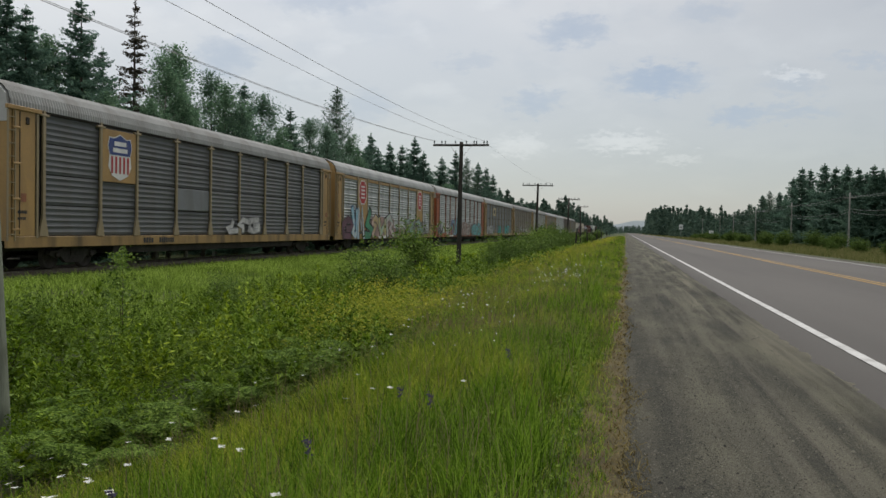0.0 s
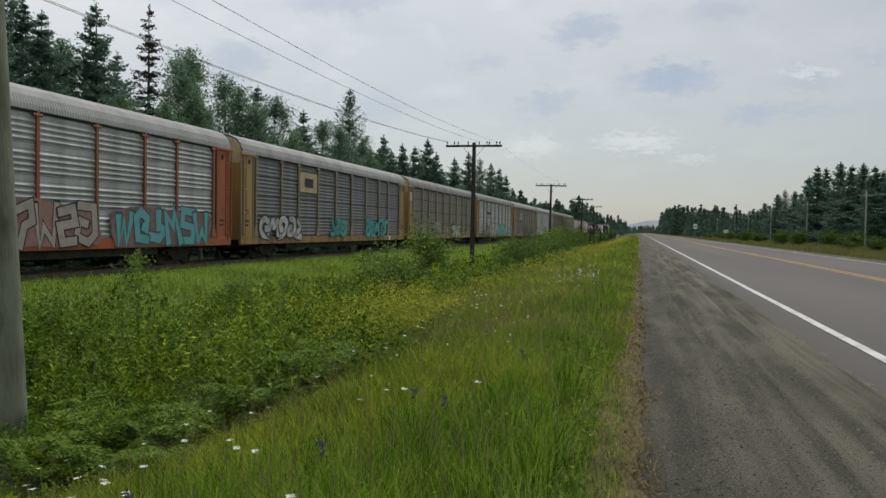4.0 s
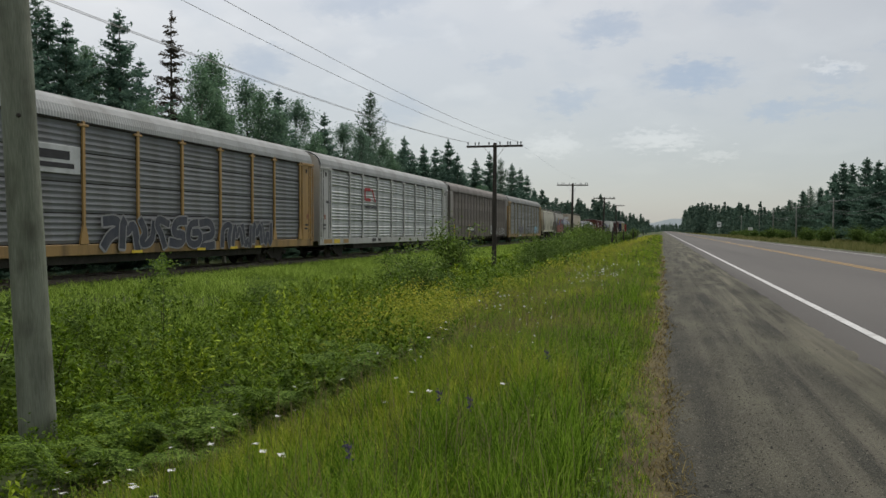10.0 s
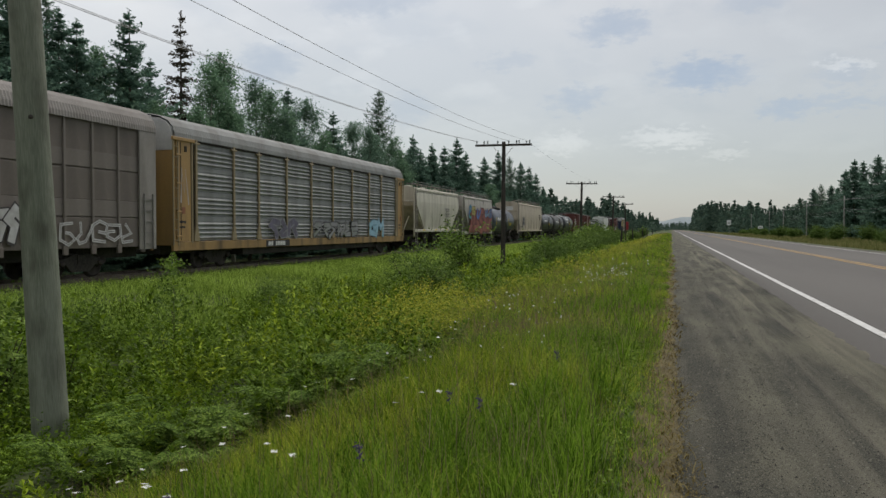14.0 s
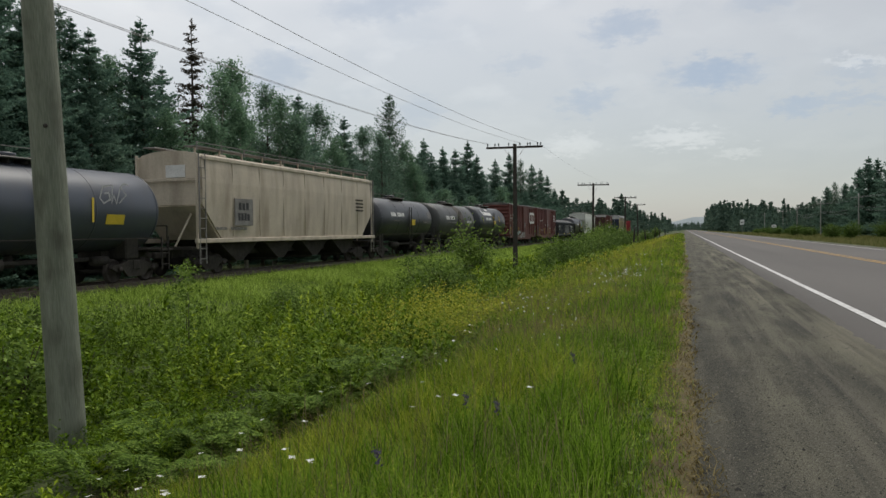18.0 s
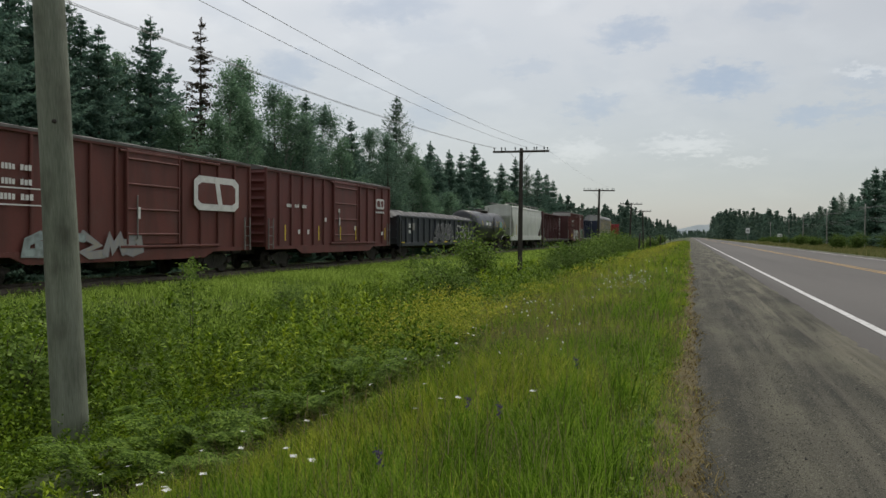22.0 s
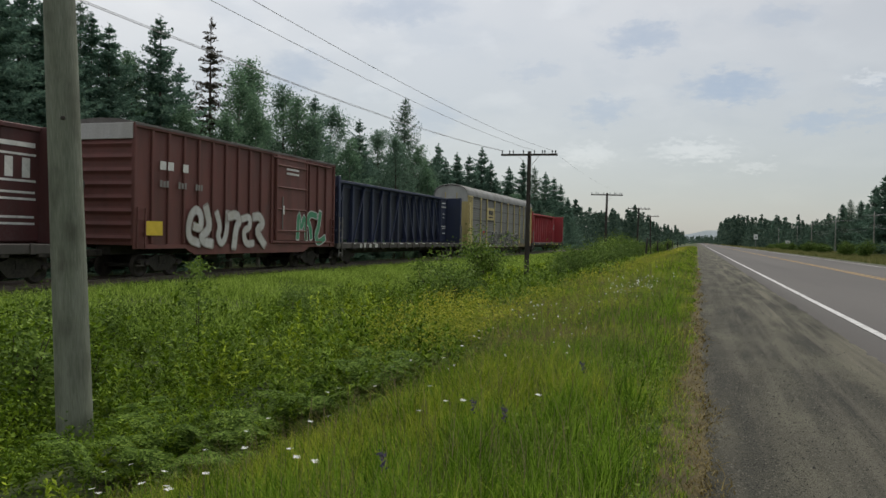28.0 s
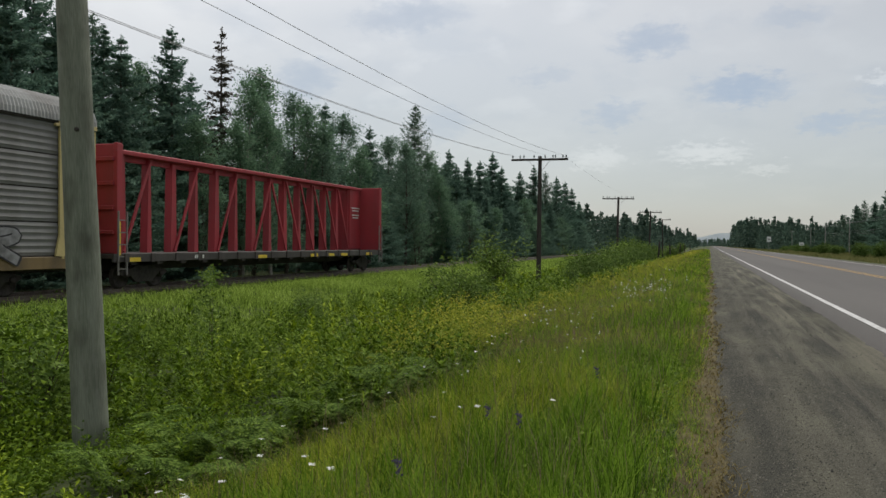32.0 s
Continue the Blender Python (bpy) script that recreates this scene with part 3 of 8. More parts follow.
mark_yellow = material("reflector_yellow", [(0.55, 0.40, 0.03), (0.68, 0.5, 0.05)], 0.5)
roof_zinc = paint("roof_zinc", (0.30, 0.305, 0.30), (0.17, 0.155, 0.14), 0.75, 0.0, 0.6)
roof_pale = paint("roof_pale", (0.40, 0.41, 0.41), (0.23, 0.22, 0.2), 0.75, 0.0, 0.5)
roof_brown = paint("roof_brown", (0.27, 0.25, 0.235), (0.15, 0.13, 0.12), 0.75, 0.0, 0.5)


def galv(name, c, amount=0.5):
    return paint(name, c, (0.10, 0.09, 0.08), 0.65, 0.15, amount, rand=0.22)


zinc_dark, zinc_mid, zinc_light = galv("zinc_dark", (0.115, 0.12, 0.125)), galv("zinc_mid", (0.175, 0.185, 0.195)), galv("zinc_light", (0.45, 0.47, 0.475), 0.45)
zinc_white, zinc_brown = galv("zinc_white", (0.50, 0.52, 0.525), 0.4), galv("zinc_brown", (0.20, 0.185, 0.165))
yellow_tan = paint("faded_yellow", (0.36, 0.225, 0.085), (0.15, 0.10, 0.055))
yellow_new = paint("bright_yellow", (0.52, 0.425, 0.19), (0.19, 0.14, 0.07))
orange_red = paint("faded_orange_red", (0.36, 0.095, 0.036), (0.14, 0.065, 0.045))
cream_post = paint("cream_paint", (0.44, 0.36, 0.22), (0.2, 0.15, 0.1))
white_paint = paint("white_paint", (0.43, 0.43, 0.42), (0.22, 0.2, 0.18), amount=0.45)
dusty_post = paint("dusty_tan_paint", (0.27, 0.215, 0.13), (0.12, 0.10, 0.075), amount=0.6)
dirty_sill = paint("dirty_yellow_sill", (0.30, 0.19, 0.075), (0.045, 0.036, 0.028), amount=0.9)
rust_tag = paint("rusty_tag", (0.26, 0.10, 0.05))
cp_brown = paint("brown_side", (0.150, 0.128, 0.113), (0.07, 0.06, 0.052), 0.65, 0.0, 0.5)

# trucks
frame_pts = [(-1.25, 0.52), (-1.2, 0.62), (-0.75, 0.66), (-0.35, 0.80), (0.35, 0.80), (0.75, 0.66), (1.2, 0.62), (1.25, 0.52), (1.0, 0.40), (0.7, 0.46), (0.42, 0.22),
             (-0.42, 0.22), (-0.7, 0.46), (-1.0, 0.40)]


def slab(points, x0, x1, mat):
    """A y-z outline with thickness from x0 to x1."""
    n = len(points)
    verts = [(x0, y, z) for y, z in points] + [(x1, y, z) for y, z in points]
    faces = [tuple(range(n)), tuple(range(n, 2 * n))[::-1]] + [(i, n + i, n + (i + 1) % n, (i + 1) % n) for i in range(n)]
    return from_arrays("slab", verts, faces, mat)


side_frame_mesh = slab(frame_pts, -0.07, 0.07, steel_dark)
wheel_mesh = lathe(((-0.07, 0.30), (-0.06, 0.44), (-0.03, 0.45), (-0.03, 0.42), (0.06, 0.415), (0.07, 0.36), (0.04, 0.34), (0.03, 0.16), (0.09, 0.12), (0.09, 0.0)), wheel_steel, 14, "x")
axle_mesh = lathe(((-1.0, 0.07), (1.0, 0.07)), steel_dark, 8, "x")
spring_mesh = lathe(tuple((0.27 + 0.035 * k, 0.085 if k % 2 else 0.065) for k in range(11)), wheel_steel, 8)
cap_mesh = lathe(((0, 0.10), (0.08, 0.09), (0.09, 0.0)), wheel_steel, 10, "x")
bolster_mesh = boxy(2.2, 0.36, 0.3, steel_dark)


def truck(car, y):
    t = put("truck", bolster_mesh, car, (0, y, 0.62))
    for s in (-1, 1):
        put("side_frame", side_frame_mesh, t, (s * 1.0, 0, -0.62))
    for dy in (-0.89, 0.89):
        put("axle", axle_mesh, t, (0, dy, -0.20))
        for s in (-1, 1):
            put("wheel", wheel_mesh, t, (s * 0.755, dy, -0.20), (0, 0, 0 if s > 0 else 180))
        put("bearing_cap", cap_mesh, t, (1.07, dy, -0.13))
    for dy in (-0.2, 0, 0.2):
        put("spring", spring_mesh, t, (1.0, dy, -0.62))


coupler_mesh = boxy(0.24, 0.75, 0.26, steel_dark, 0.05)
CARS = []


def railcar(kind, label, front, rear, trucks):
    """An empty at the middle of a car standing on the rails, with trucks and couplers. front, rear: y of its ends at the start."""
    car = tagged(new(kind), label, kind.replace("_", " "), "freight train")
    yc, half = (front + rear) / 2, (rear - front) / 2
    car.location = (XT, yc, ZR)
    CARS.append((car, yc))
    for s in (-1, 1):
        truck(car, s * (half - trucks))
        put("coupler", coupler_mesh, car, (0, s * (half + 0.22), 0.86))
    return car, half


def ladder(car, x, y, z0, z1, mat, across="y", w=0.42, gap=0.4):
    """Two rails and their rungs, in one mesh, in the side (across y) or the end (across x)."""
    key = ("ladder", round(z1 - z0, 2), mat.name, across, w, gap)
    if key not in CACHE:
        v, f = [], []

        def bar(cx, cy, cz, sx, sy, sz):
            b = len(v)
            v.extend((cx + i * sx, cy + j * sy, cz + k * sz) for k in (-0.5, 0.5) for i, j in ((-0.5, -0.5), (0.5, -0.5), (0.5, 0.5), (-0.5, 0.5)))
            f.extend([(b, b + 3, b + 2, b + 1), (b + 4, b + 5, b + 6, b + 7)] + [(b + i, b + (i + 1) % 4, b + 4 + (i + 1) % 4, b + 4 + i) for i in range(4)])

        h = z1 - z0
        for s in (-0.5, 0.5):
            bar(*((0, s * w) if across == "y" else (s * w, 0)), h / 2, 0.045, 0.045, h)
        k = 0.2
        while k < h:
            bar(0, 0, k, *((0.03, w) if across == "y" else (w, 0.03)), 0.035)
            k += gap
        CACHE[key] = from_arrays("ladder", v, f, mat)
    put("ladder", CACHE[key], car, (x, y, z0))


def word_mesh(w, h, mat):
    """A word that must not be read: a row of plain blocks, one for each character, starting at y 0."""
    key = ("word", round(w, 2), round(h, 3), mat.name)
    if key not in CACHE:
        n = max(1, round(w / (h * 0.82)))
        pitch = w / n
        v, f = [], []
        for k in range(n):
            tall = h * (1.0 if (k * 7 + n) % 5 else 0.9)
            y0, y1 = k * pitch, k * pitch + pitch * (0.74 if n > 1 else 1.0)
            b = len(v)
            v += [(x, y, z) for x in (-0.003, 0.003) for y, z in ((y0, -h / 2), (y1, -h / 2), (y1, tall - h / 2), (y0, tall - h / 2))]
            f += [(b, b + 3, b + 2, b + 1), (b + 4, b + 5, b + 6, b + 7)] + [(b + i, b + (i + 1) % 4, b + 4 + (i + 1) % 4, b + 4 + i) for i in range(4)]
        CACHE[key] = from_arrays("word", v, f, mat)
    return CACHE[key]


def bars(car, y, z, widths, h, mat, x=1.53, name="lettering"):
    """Words that cannot be read, or must not be, as plain blocks on the side."""
    for w in widths:
        if w > 0:
            put(name, word_mesh(w, h, mat), car, (x, y, z))
        y += abs(w) + h * 0.35


TAG_MATS = {}


def tag_mat(c):
    if c not in TAG_MATS:
        TAG_MATS[c] = material("spray_%02d" % len(TAG_MATS), [tuple(v * 0.8 for v in c), c], 0.7, scale=2, fine=9, bump=0, grime=(0.2, 0.19, 0.18), grime_amount=0.15 if max(c) < 0.1 else 0.3,
                               grime_scale=2.5, grime_stretch=(1, 1, 0.6))
    return TAG_MATS[c]


BLACK, PALE, TEAL, BLUE, PINK, RED, GREEN, SKY, YEL, VIOLET, GREYG = ((0.02, 0.02, 0.025), (0.5, 0.5, 0.5), (0.07, 0.38, 0.36), (0.06, 0.12, 0.35), (0.45, 0.2, 0.24), (0.22, 0.04, 0.032),
                                                                     (0.06, 0.26, 0.14), (0.22, 0.42, 0.55), (0.5, 0.38, 0.05), (0.2, 0.18, 0.3), (0.25, 0.25, 0.26))


# the pen's way through sprayed forms, in a square from -1 to 1
GLYPHS = (
    [(-0.8, -1), (-0.7, 0.9), (0.1, 0.15), (0.3, 1), (0.8, -0.9)],
    [(0.8, 0.7), (-0.6, 0.95), (-0.7, 0.1), (0.7, 0.0), (0.6, -0.9), (-0.8, -0.8)],
    [(-0.8, 0.9), (0.3, 0.95), (0.75, 0.5), (-0.3, 0.0), (0.85, -1)],
    [(-0.75, -1), (-0.6, 0.6), (0.0, 1), (0.6, 0.5), (0.1, 0.0), (0.75, -1)],
    [(0.7, 0.9), (-0.5, 0.8), (-0.75, -0.5), (0, -1), (0.75, -0.6), (0.6, 0.1), (-0.1, 0.0)],
    [(-0.85, 0.95), (-0.4, -0.9), (0.1, 0.3), (0.45, -1), (0.85, 0.9)],
    [(0.2, 1), (-0.1, -0.1), (-0.85, -0.4), (-0.5, -1), (0.85, -0.75)],
)


def two_tone(c, d):
    key = (c, d)
    if key not in TAG_MATS:
        TAG_MATS[key] = material("spray_%02d" % len(TAG_MATS), [c, tuple((u + v) / 2 for u, v in zip(c, d)), d], 0.7, scale=1.1, fine=5, bump=0, spread=(0.42, 0.6),
                                 grime=(0.15, 0.145, 0.14), grime_amount=0.25, grime_scale=2.5, grime_stretch=(1, 1, 0.6))
    return TAG_MATS[key]


def ribbon(line, width, rim, x):
    """A flat band along a line, mitred at its corners: a rim on both sides and the fill between, each step a hair before the last."""
    pts = [Vector(p) for p in line]
    first, last = (pts[0] - pts[1]).normalized() * width * 0.3, (pts[-1] - pts[-2]).normalized() * width * 0.3
    pts = [pts[0] + first] + pts + [pts[-1] + last]
    v, f, slots = [], [], []
    n = len(pts)
    for i, p in enumerate(pts):
        d0 = (p - pts[i - 1]).normalized() if i else (pts[1] - p).normalized()
        d1 = (pts[i + 1] - p).normalized() if i + 1 < n else d0
        d = d0 + d1
        d = d.normalized() if d.length > 0.2 else d1
        side = Vector((-d.y, d.x)) * min(1.5, 1 / max(0.55, abs(d.dot(d1))))
        slim = 0.72 if i in (0, n - 1) else 1.0
        for off in (-width / 2 - rim, -width / 2, width / 2, width / 2 + rim):
            q = p + side * off * slim
            v.append((x + 0.0012 * i, q.x, max(0.79, q.y)))
        if i:
            b = 4 * (i - 1)
            for k in range(3):
                f.append((b + k, b + k + 1, b + k + 5, b + k + 4))
                slots.append(0 if k != 1 or i in (1, n - 1) else 1)
    return v, f, slots


def spray(car, y0, y1, z0, z1, fills, edge=BLACK, seed=0, x=1.53, letters=None, hollow=False, ground=None, soft=0):
    """A sprayed tag: a row of letter-like forms that spell nothing, each with an outline, a two-tone fill and a thin highlight."""
    rnd = random.Random(seed)
    n = letters or max(2, round((y1 - y0) / 0.85))
    z0 = max(z0, 0.82) if z1 > 0.9 else z0
    x = min(x, 1.53) if x < 1.6 else x
    if ground:  # the sprayed cloud behind the letters
        pts = []
        for k in range(26):
            u = k / 26 * 2 * math.pi
            pts.append(((y0 + y1) / 2 + (y1 - y0) * 0.54 * max(-1, min(1, 1.25 * math.cos(u))) * rnd.uniform(0.93, 1.03), max(0.8, (z0 + z1) / 2 + (z1 - z0) * 0.5 * max(-1, min(1, 1.4 * math.sin(u))) * rnd.uniform(0.8, 1.06))))
        put("graffiti", slab(pts, x - 0.008, x - 0.002, two_tone(ground, tuple(c * 0.6 for c in ground))), car, label="sprayed colour behind graffiti")
    for k in range(n):
        cy, cz = y0 + (k + 0.5) * (y1 - y0) / n, (z0 + z1) / 2 + rnd.uniform(-0.05, 0.05) * (z1 - z0)
        pen = min((y1 - y0) / n, z1 - z0) * rnd.uniform(0.26, 0.34)
        ry, rz = (y1 - y0) / n * rnd.uniform(0.58, 0.72) - pen * 0.25, (z1 - z0) / 2 * rnd.uniform(0.95, 1.15) - pen * 0.42
        slant, flip, turn_over = rnd.uniform(-0.25, 0.35), rnd.choice((-1, 1)), rnd.choice((-1, 1))
        line = [(cy + ry * (p * flip + slant * q * turn_over + rnd.uniform(-0.16, 0.16)), cz + rz * (q * turn_over + rnd.uniform(-0.14, 0.14))) for p, q in rnd.choice(GLYPHS)]
        for turn in range(soft):  # round the corners off
            cut = [line[0]]
            for (p, q), (p2, q2) in zip(line, line[1:]):
                cut += [(p * 0.75 + p2 * 0.25, q * 0.75 + q2 * 0.25), (p * 0.25 + p2 * 0.75, q * 0.25 + q2 * 0.75)]
            line = cut + [line[-1]]
        a, b = fills[k % len(fills)], fills[(k + 1) % len(fills)]
        if hollow:
            v, f, slots = ribbon(line, pen * 0.1, pen * 0.16, x + 0.006 * (k % 2))
        else:
            v, f, slots = ribbon(line, pen, max(0.045, pen * 0.17), x + 0.006 * (k % 2))
        mats = [tag_mat(edge), two_tone(a, tuple(c * 0.55 for c in a) if a == b else b)]
        put("graffiti", from_arrays("graffiti", v, f, mats, slots), car, label="sprayed graffiti form with an outline")


# -- autoracks --
POSTS = (-12.15, -9.25, -7.05, -4.25, -1.4, 1.4, 4.25, 7.05, 9.25, 12.15)


def corrugated(width, height, style, mat):
    """A steel sheet with ridges along y, about its middle."""
    key = ("sheet", round(width, 2), round(height, 2), style, mat.name)
    if key not in CACHE:
        pts, n = [], 5
        if style == "rows":
            for k in range(n):
                z = height * (k / n - 0.5)
                pts += [(0.0, z), (0.009, z + height / n * 0.25), (0.028, z + height / n * 0.5), (0.009, z + height / n * 0.78)]
            pts.append((0.0, height / 2))
        else:
            pts.append((0.0, -height / 2))
            for k in range(4):
                z = height * (k * 0.185 - 0.46)
                pts += [(0.0, z), (0.050, z + height * 0.045), (0.064, z + height * 0.075), (0.050, z + height * 0.10), (0.0, z + height * 0.145)]
            pts += [(0.0, height * 0.30), (0.012, height * 0.31), (0.012, height * 0.48), (0.0, height * 0.49), (0.0, height / 2)]
        verts, faces = [], []
        for y in (-width / 2, width / 2):
            verts += [(x, y, z) for x, z in pts]
        m = len(pts)
        faces = [(i, m + i, m + i + 1, i + 1) for i in range(m - 1)]
        CACHE[key] = from_arrays("sheet", verts, faces, mat)
    return CACHE[key]


roof_half = [(1.50, 5.14), (1.49, 5.32), (1.40, 5.58), (1.20, 5.80), (0.85, 5.97), (0.45, 6.06)]
roof_ring = roof_half + [(0.0, 6.09)] + [(-x, z) for x, z in roof_half[::-1]]


def autorack_roof(mat):
    key = ("roof", mat.name)
    if key not in CACHE:
        CACHE[key] = sweep_y(roof_ring, -13.62, 13.62, mat, 420, False, lambda k: 0.022 if k % 2 else 0.0)
    return CACHE[key]


post_outline = [(-0.06, 0.5), (-0.06, 3.9), (0.06, 3.9), (0.06, 0.5), (0.18, 0.02), (0.2, -0.13), (-0.2, -0.13), (-0.18, 0.02)]
end_ring = [(1.42, 1.0), (1.42, 5.1), (1.36, 5.5), (1.12, 5.76), (0.8, 5.9), (0, 6.0), (-0.8, 5.9), (-1.12, 5.76), (-1.36, 5.5), (-1.42, 5.1), (-1.42, 1.0)]


def autorack(n, label, zinc, style, door, post, sill, roof, top=None):
    front = 48.95 + 28.38 * (n - 1) + 0.47
    return autorack_at(front, front + 27.43, label, zinc, style, door, post, sill, roof, top)


def autorack_at(front, rear, label, zinc, style, door, post, sill, roof, top=None):
    car, half = railcar("autorack", label, front, rear, 3.6)
    put("body", boxy(2.74, 2 * half - 0.5, 4.1, steel_dark), car, (0, 0, 3.15))
    put("roof", autorack_roof(roof), car)
    put("underframe", boxy(1.5, 2 * half - 0.4, 0.42, steel_dark), car, (0, 0, 0.86))
    # added dark block that stands in for the shadow below the sill
    put("well_floor", boxy(2.6, 2 * half - 11.0, 0.34, steel_dark), car, (0, 0, 0.66))
    for s in (-1, 1):
        put("side_sill", boxy(0.12, 2 * half, 0.36, sill), car, (s * 1.44, 0, 0.96))
        # dark strip painted in for the shadowed gap under the roof edge
        put("eave_rail", boxy(0.05, 2 * half - 0.1, 0.10, steel_dark), car, (s * 1.45, 0, 5.12))
    # near side: sheets between the posts, in four courses; far side: one sheet a course
    h = 0.985
    for row in range(4):
        z = 1.16 + (row + 0.5) * 0.995
        for a, b in zip(POSTS, POSTS[1:]):
            put("side_panel", corrugated(b - a - 0.06, h - (0.03 if style == "rows" else 0.0), style, zinc), car, (1.40, (a + b) / 2, z))
        put("side_panel", corrugated(24.3, h, style, zinc), car, (-1.40, 0, z), (0, 0, 180))
    key = ("post", post.name)
    if key not in CACHE:
        CACHE[key] = slab([(y, z + 1.16 + 0.62 * 0) for y, z in post_outline], 0, 0.07, post)
    if ("bracket", post.name) not in CACHE:
        CACHE[("bracket", post.name)] = boxy(0.1, 0.46, 0.08, post)
    for y in POSTS:
        for s in (-1, 1):
            put("post", CACHE[key], car, (s * 1.45 - (0.07 if s < 0 else 0), y, 0.12))
        put("post_cap", CACHE[("bracket", post.name)], car, (1.48, y, 5.03))
    # doors wrap round both ends
    for s in (-1, 1):
        y = s * (half - 0.72)
        for sx in (-1, 1):
            put("door_wing", boxy(0.06, 0.95, 3.95, door), car, (sx * 1.46, y + s * 0.02, 3.12))
            put("door_edge", boxy(0.09, 0.10, 4.05, post), car, (sx * 1.47, y - s * 0.55, 3.10))
            put("corner_post", boxy(0.12, 0.12, 4.3, door), car, (sx * 1.40, s * (half - 0.14), 3.0))
        put("latch", boxy(0.05, 0.14, 0.22, steel_dark), car, (1.5, y - s * 0.1, 4.75))
        put("door_header", boxy(0.10, 1.5, 0.13, door), car, (1.50, y + s * 0.05, 5.10))
        for z in (1.35, 2.3, 3.4, 4.5):
            put("hinge", boxy(0.05, 0.34, 0.07, door), car, (1.50, y + s * 0.36, z))
        put("door_seam", boxy(0.02, 0.03, 3.8, steel_dark, 0), car, (1.492, y + s * 0.22, 3.1))
        bars(car, y - 0.3, 1.9, (0.42,), 0.10, mark_dark, 1.494, "stencil")
        bars(car, y - 0.3, 1.7, (0.36,), 0.08, mark_dark, 1.494, "stencil")
        put("door_tag", boxy(0.01, 0.22, 0.26, rust_tag, 0), car, (1.495, y + s * 0.05, 2.35))
        key = ("end", door.name)
        if key not in CACHE:
            verts = [(x, dy, z) for dy in (-0.05, 0.05) for x, z in end_ring]
            m = len(end_ring)
            CACHE[key] = from_arrays("end", verts, [tuple(range(m)), tuple(range(m, 2 * m))[::-1]] + [(i, m + i, m + (i + 1) % m, (i + 1) % m) for i in range(m)], door)
        put("end_door", CACHE[key], car, (0, s * (half - 0.1), 0))
        key = ("end_top", (top or door).name)
        if key not in CACHE:
            ring = [(1.44, 4.65)] + end_ring[1:-1] + [(-1.44, 4.65)]
            verts = [(x * 1.01, dy, z + 0.01) for dy in (-0.08, 0.08) for x, z in ring]
            m = len(ring)
            CACHE[key] = from_arrays("end_top", verts, [tuple(range(m)), tuple(range(m, 2 * m))[::-1]] + [(i, m + i, m + (i + 1) % m, (i + 1) % m) for i in range(m)], top or door)
        put("end_cap", CACHE[key], car, (0, s * (half - 0.1), 0))
        put("door_rib", boxy(0.08, 0.08, 4.6, door), car, (0.5, s * (half - 0.03), 3.1))
        put("door_rib", boxy(0.08, 0.08, 4.6, door), car, (-0.5, s * (half - 0.03), 3.1))
        ladder(car, 1.5, s * (half - 0.14), 1.0, 5.0, post if door is not white_paint else door, "y", 0.30)
        put("step", boxy(0.06, 0.5, 0.05, steel_dark), car, (1.45, s * (half - 0.3), 0.45))
    for y in (-6.2, -2.0, 2.2, 6.4):
        put("underframe_box", boxy(0.5, 0.9, 0.3, steel_dark, 0.03), car, (0.6, y, 0.58))
    return car


def logo_panel(car, y, w, z0, z1, plate):
    put("logo_panel", boxy(0.05, w, z1 - z0, plate), car, (1.47, y, (z0 + z1) / 2))


def shape_on(car, pts, mat, x, name="emblem", label=""):
    """A flat painted shape given by its y-z outline."""
    put(name, slab(pts, x, x + 0.005, mat), car, label=label)


red_paint, blue_paint = tag_mat((0.40, 0.03, 0.035)), tag_mat((0.03, 0.06, 0.22))

rack0 = autorack(0, "grey corrugated autorack with yellow posts and a shield emblem", zinc_dark, "rows", yellow_tan, dusty_post, dirty_sill, roof_zinc, white_paint)
yb = (POSTS[1] + POSTS[2]) / 2
logo_panel(rack0, yb, 2.0, 3.1, 5.0, yellow_tan)
sh = [(-0.62, 0.62), (-0.35, 0.60), (0, 0.74), (0.35, 0.60), (0.62, 0.62), (0.70, 0.30), (0.60, 0.0), (0.66, -0.4), (0.45, -0.72), (0, -0.88), (-0.45, -0.72), (-0.66, -0.4), (-0.60, 0.0), (-0.70, 0.30)]
shape_on(rack0, [(yb + a * 1.05, 4.1 + b * 1.05) for a, b in sh], mark_white, 1.500)
shape_on(rack0, [(yb + a, 4.1 + b) for a, b in sh[:7]] + [(yb + a, 4.1 + b) for a, b in sh[12:]], blue_paint, 1.506)
for k in range(5):
    put("emblem_stripe", boxy(0.006, 0.11, 0.62, red_paint, 0), rack0, (1.510, yb - 0.48 + 0.24 * k, 3.74))
for k, w in enumerate((0.72, 0.86)):
    put("lettering", boxy(0.006, w, 0.16, mark_white, 0), rack0, (1.514, yb, 4.52 - 0.24 * k))
bars(rack0, -6.6, 0.96, (0.7, -0.25, 1.1), 0.2, mark_dark, 1.505)
spray(rack0, 0.0, 3.5, 1.2, 1.95, [PALE], GREYG, 4, 1.56, 3)
put("bare_sheet", boxy(0.03, 2.6, 0.9, zinc_mid), rack0, (1.46, -2.85, 2.65))

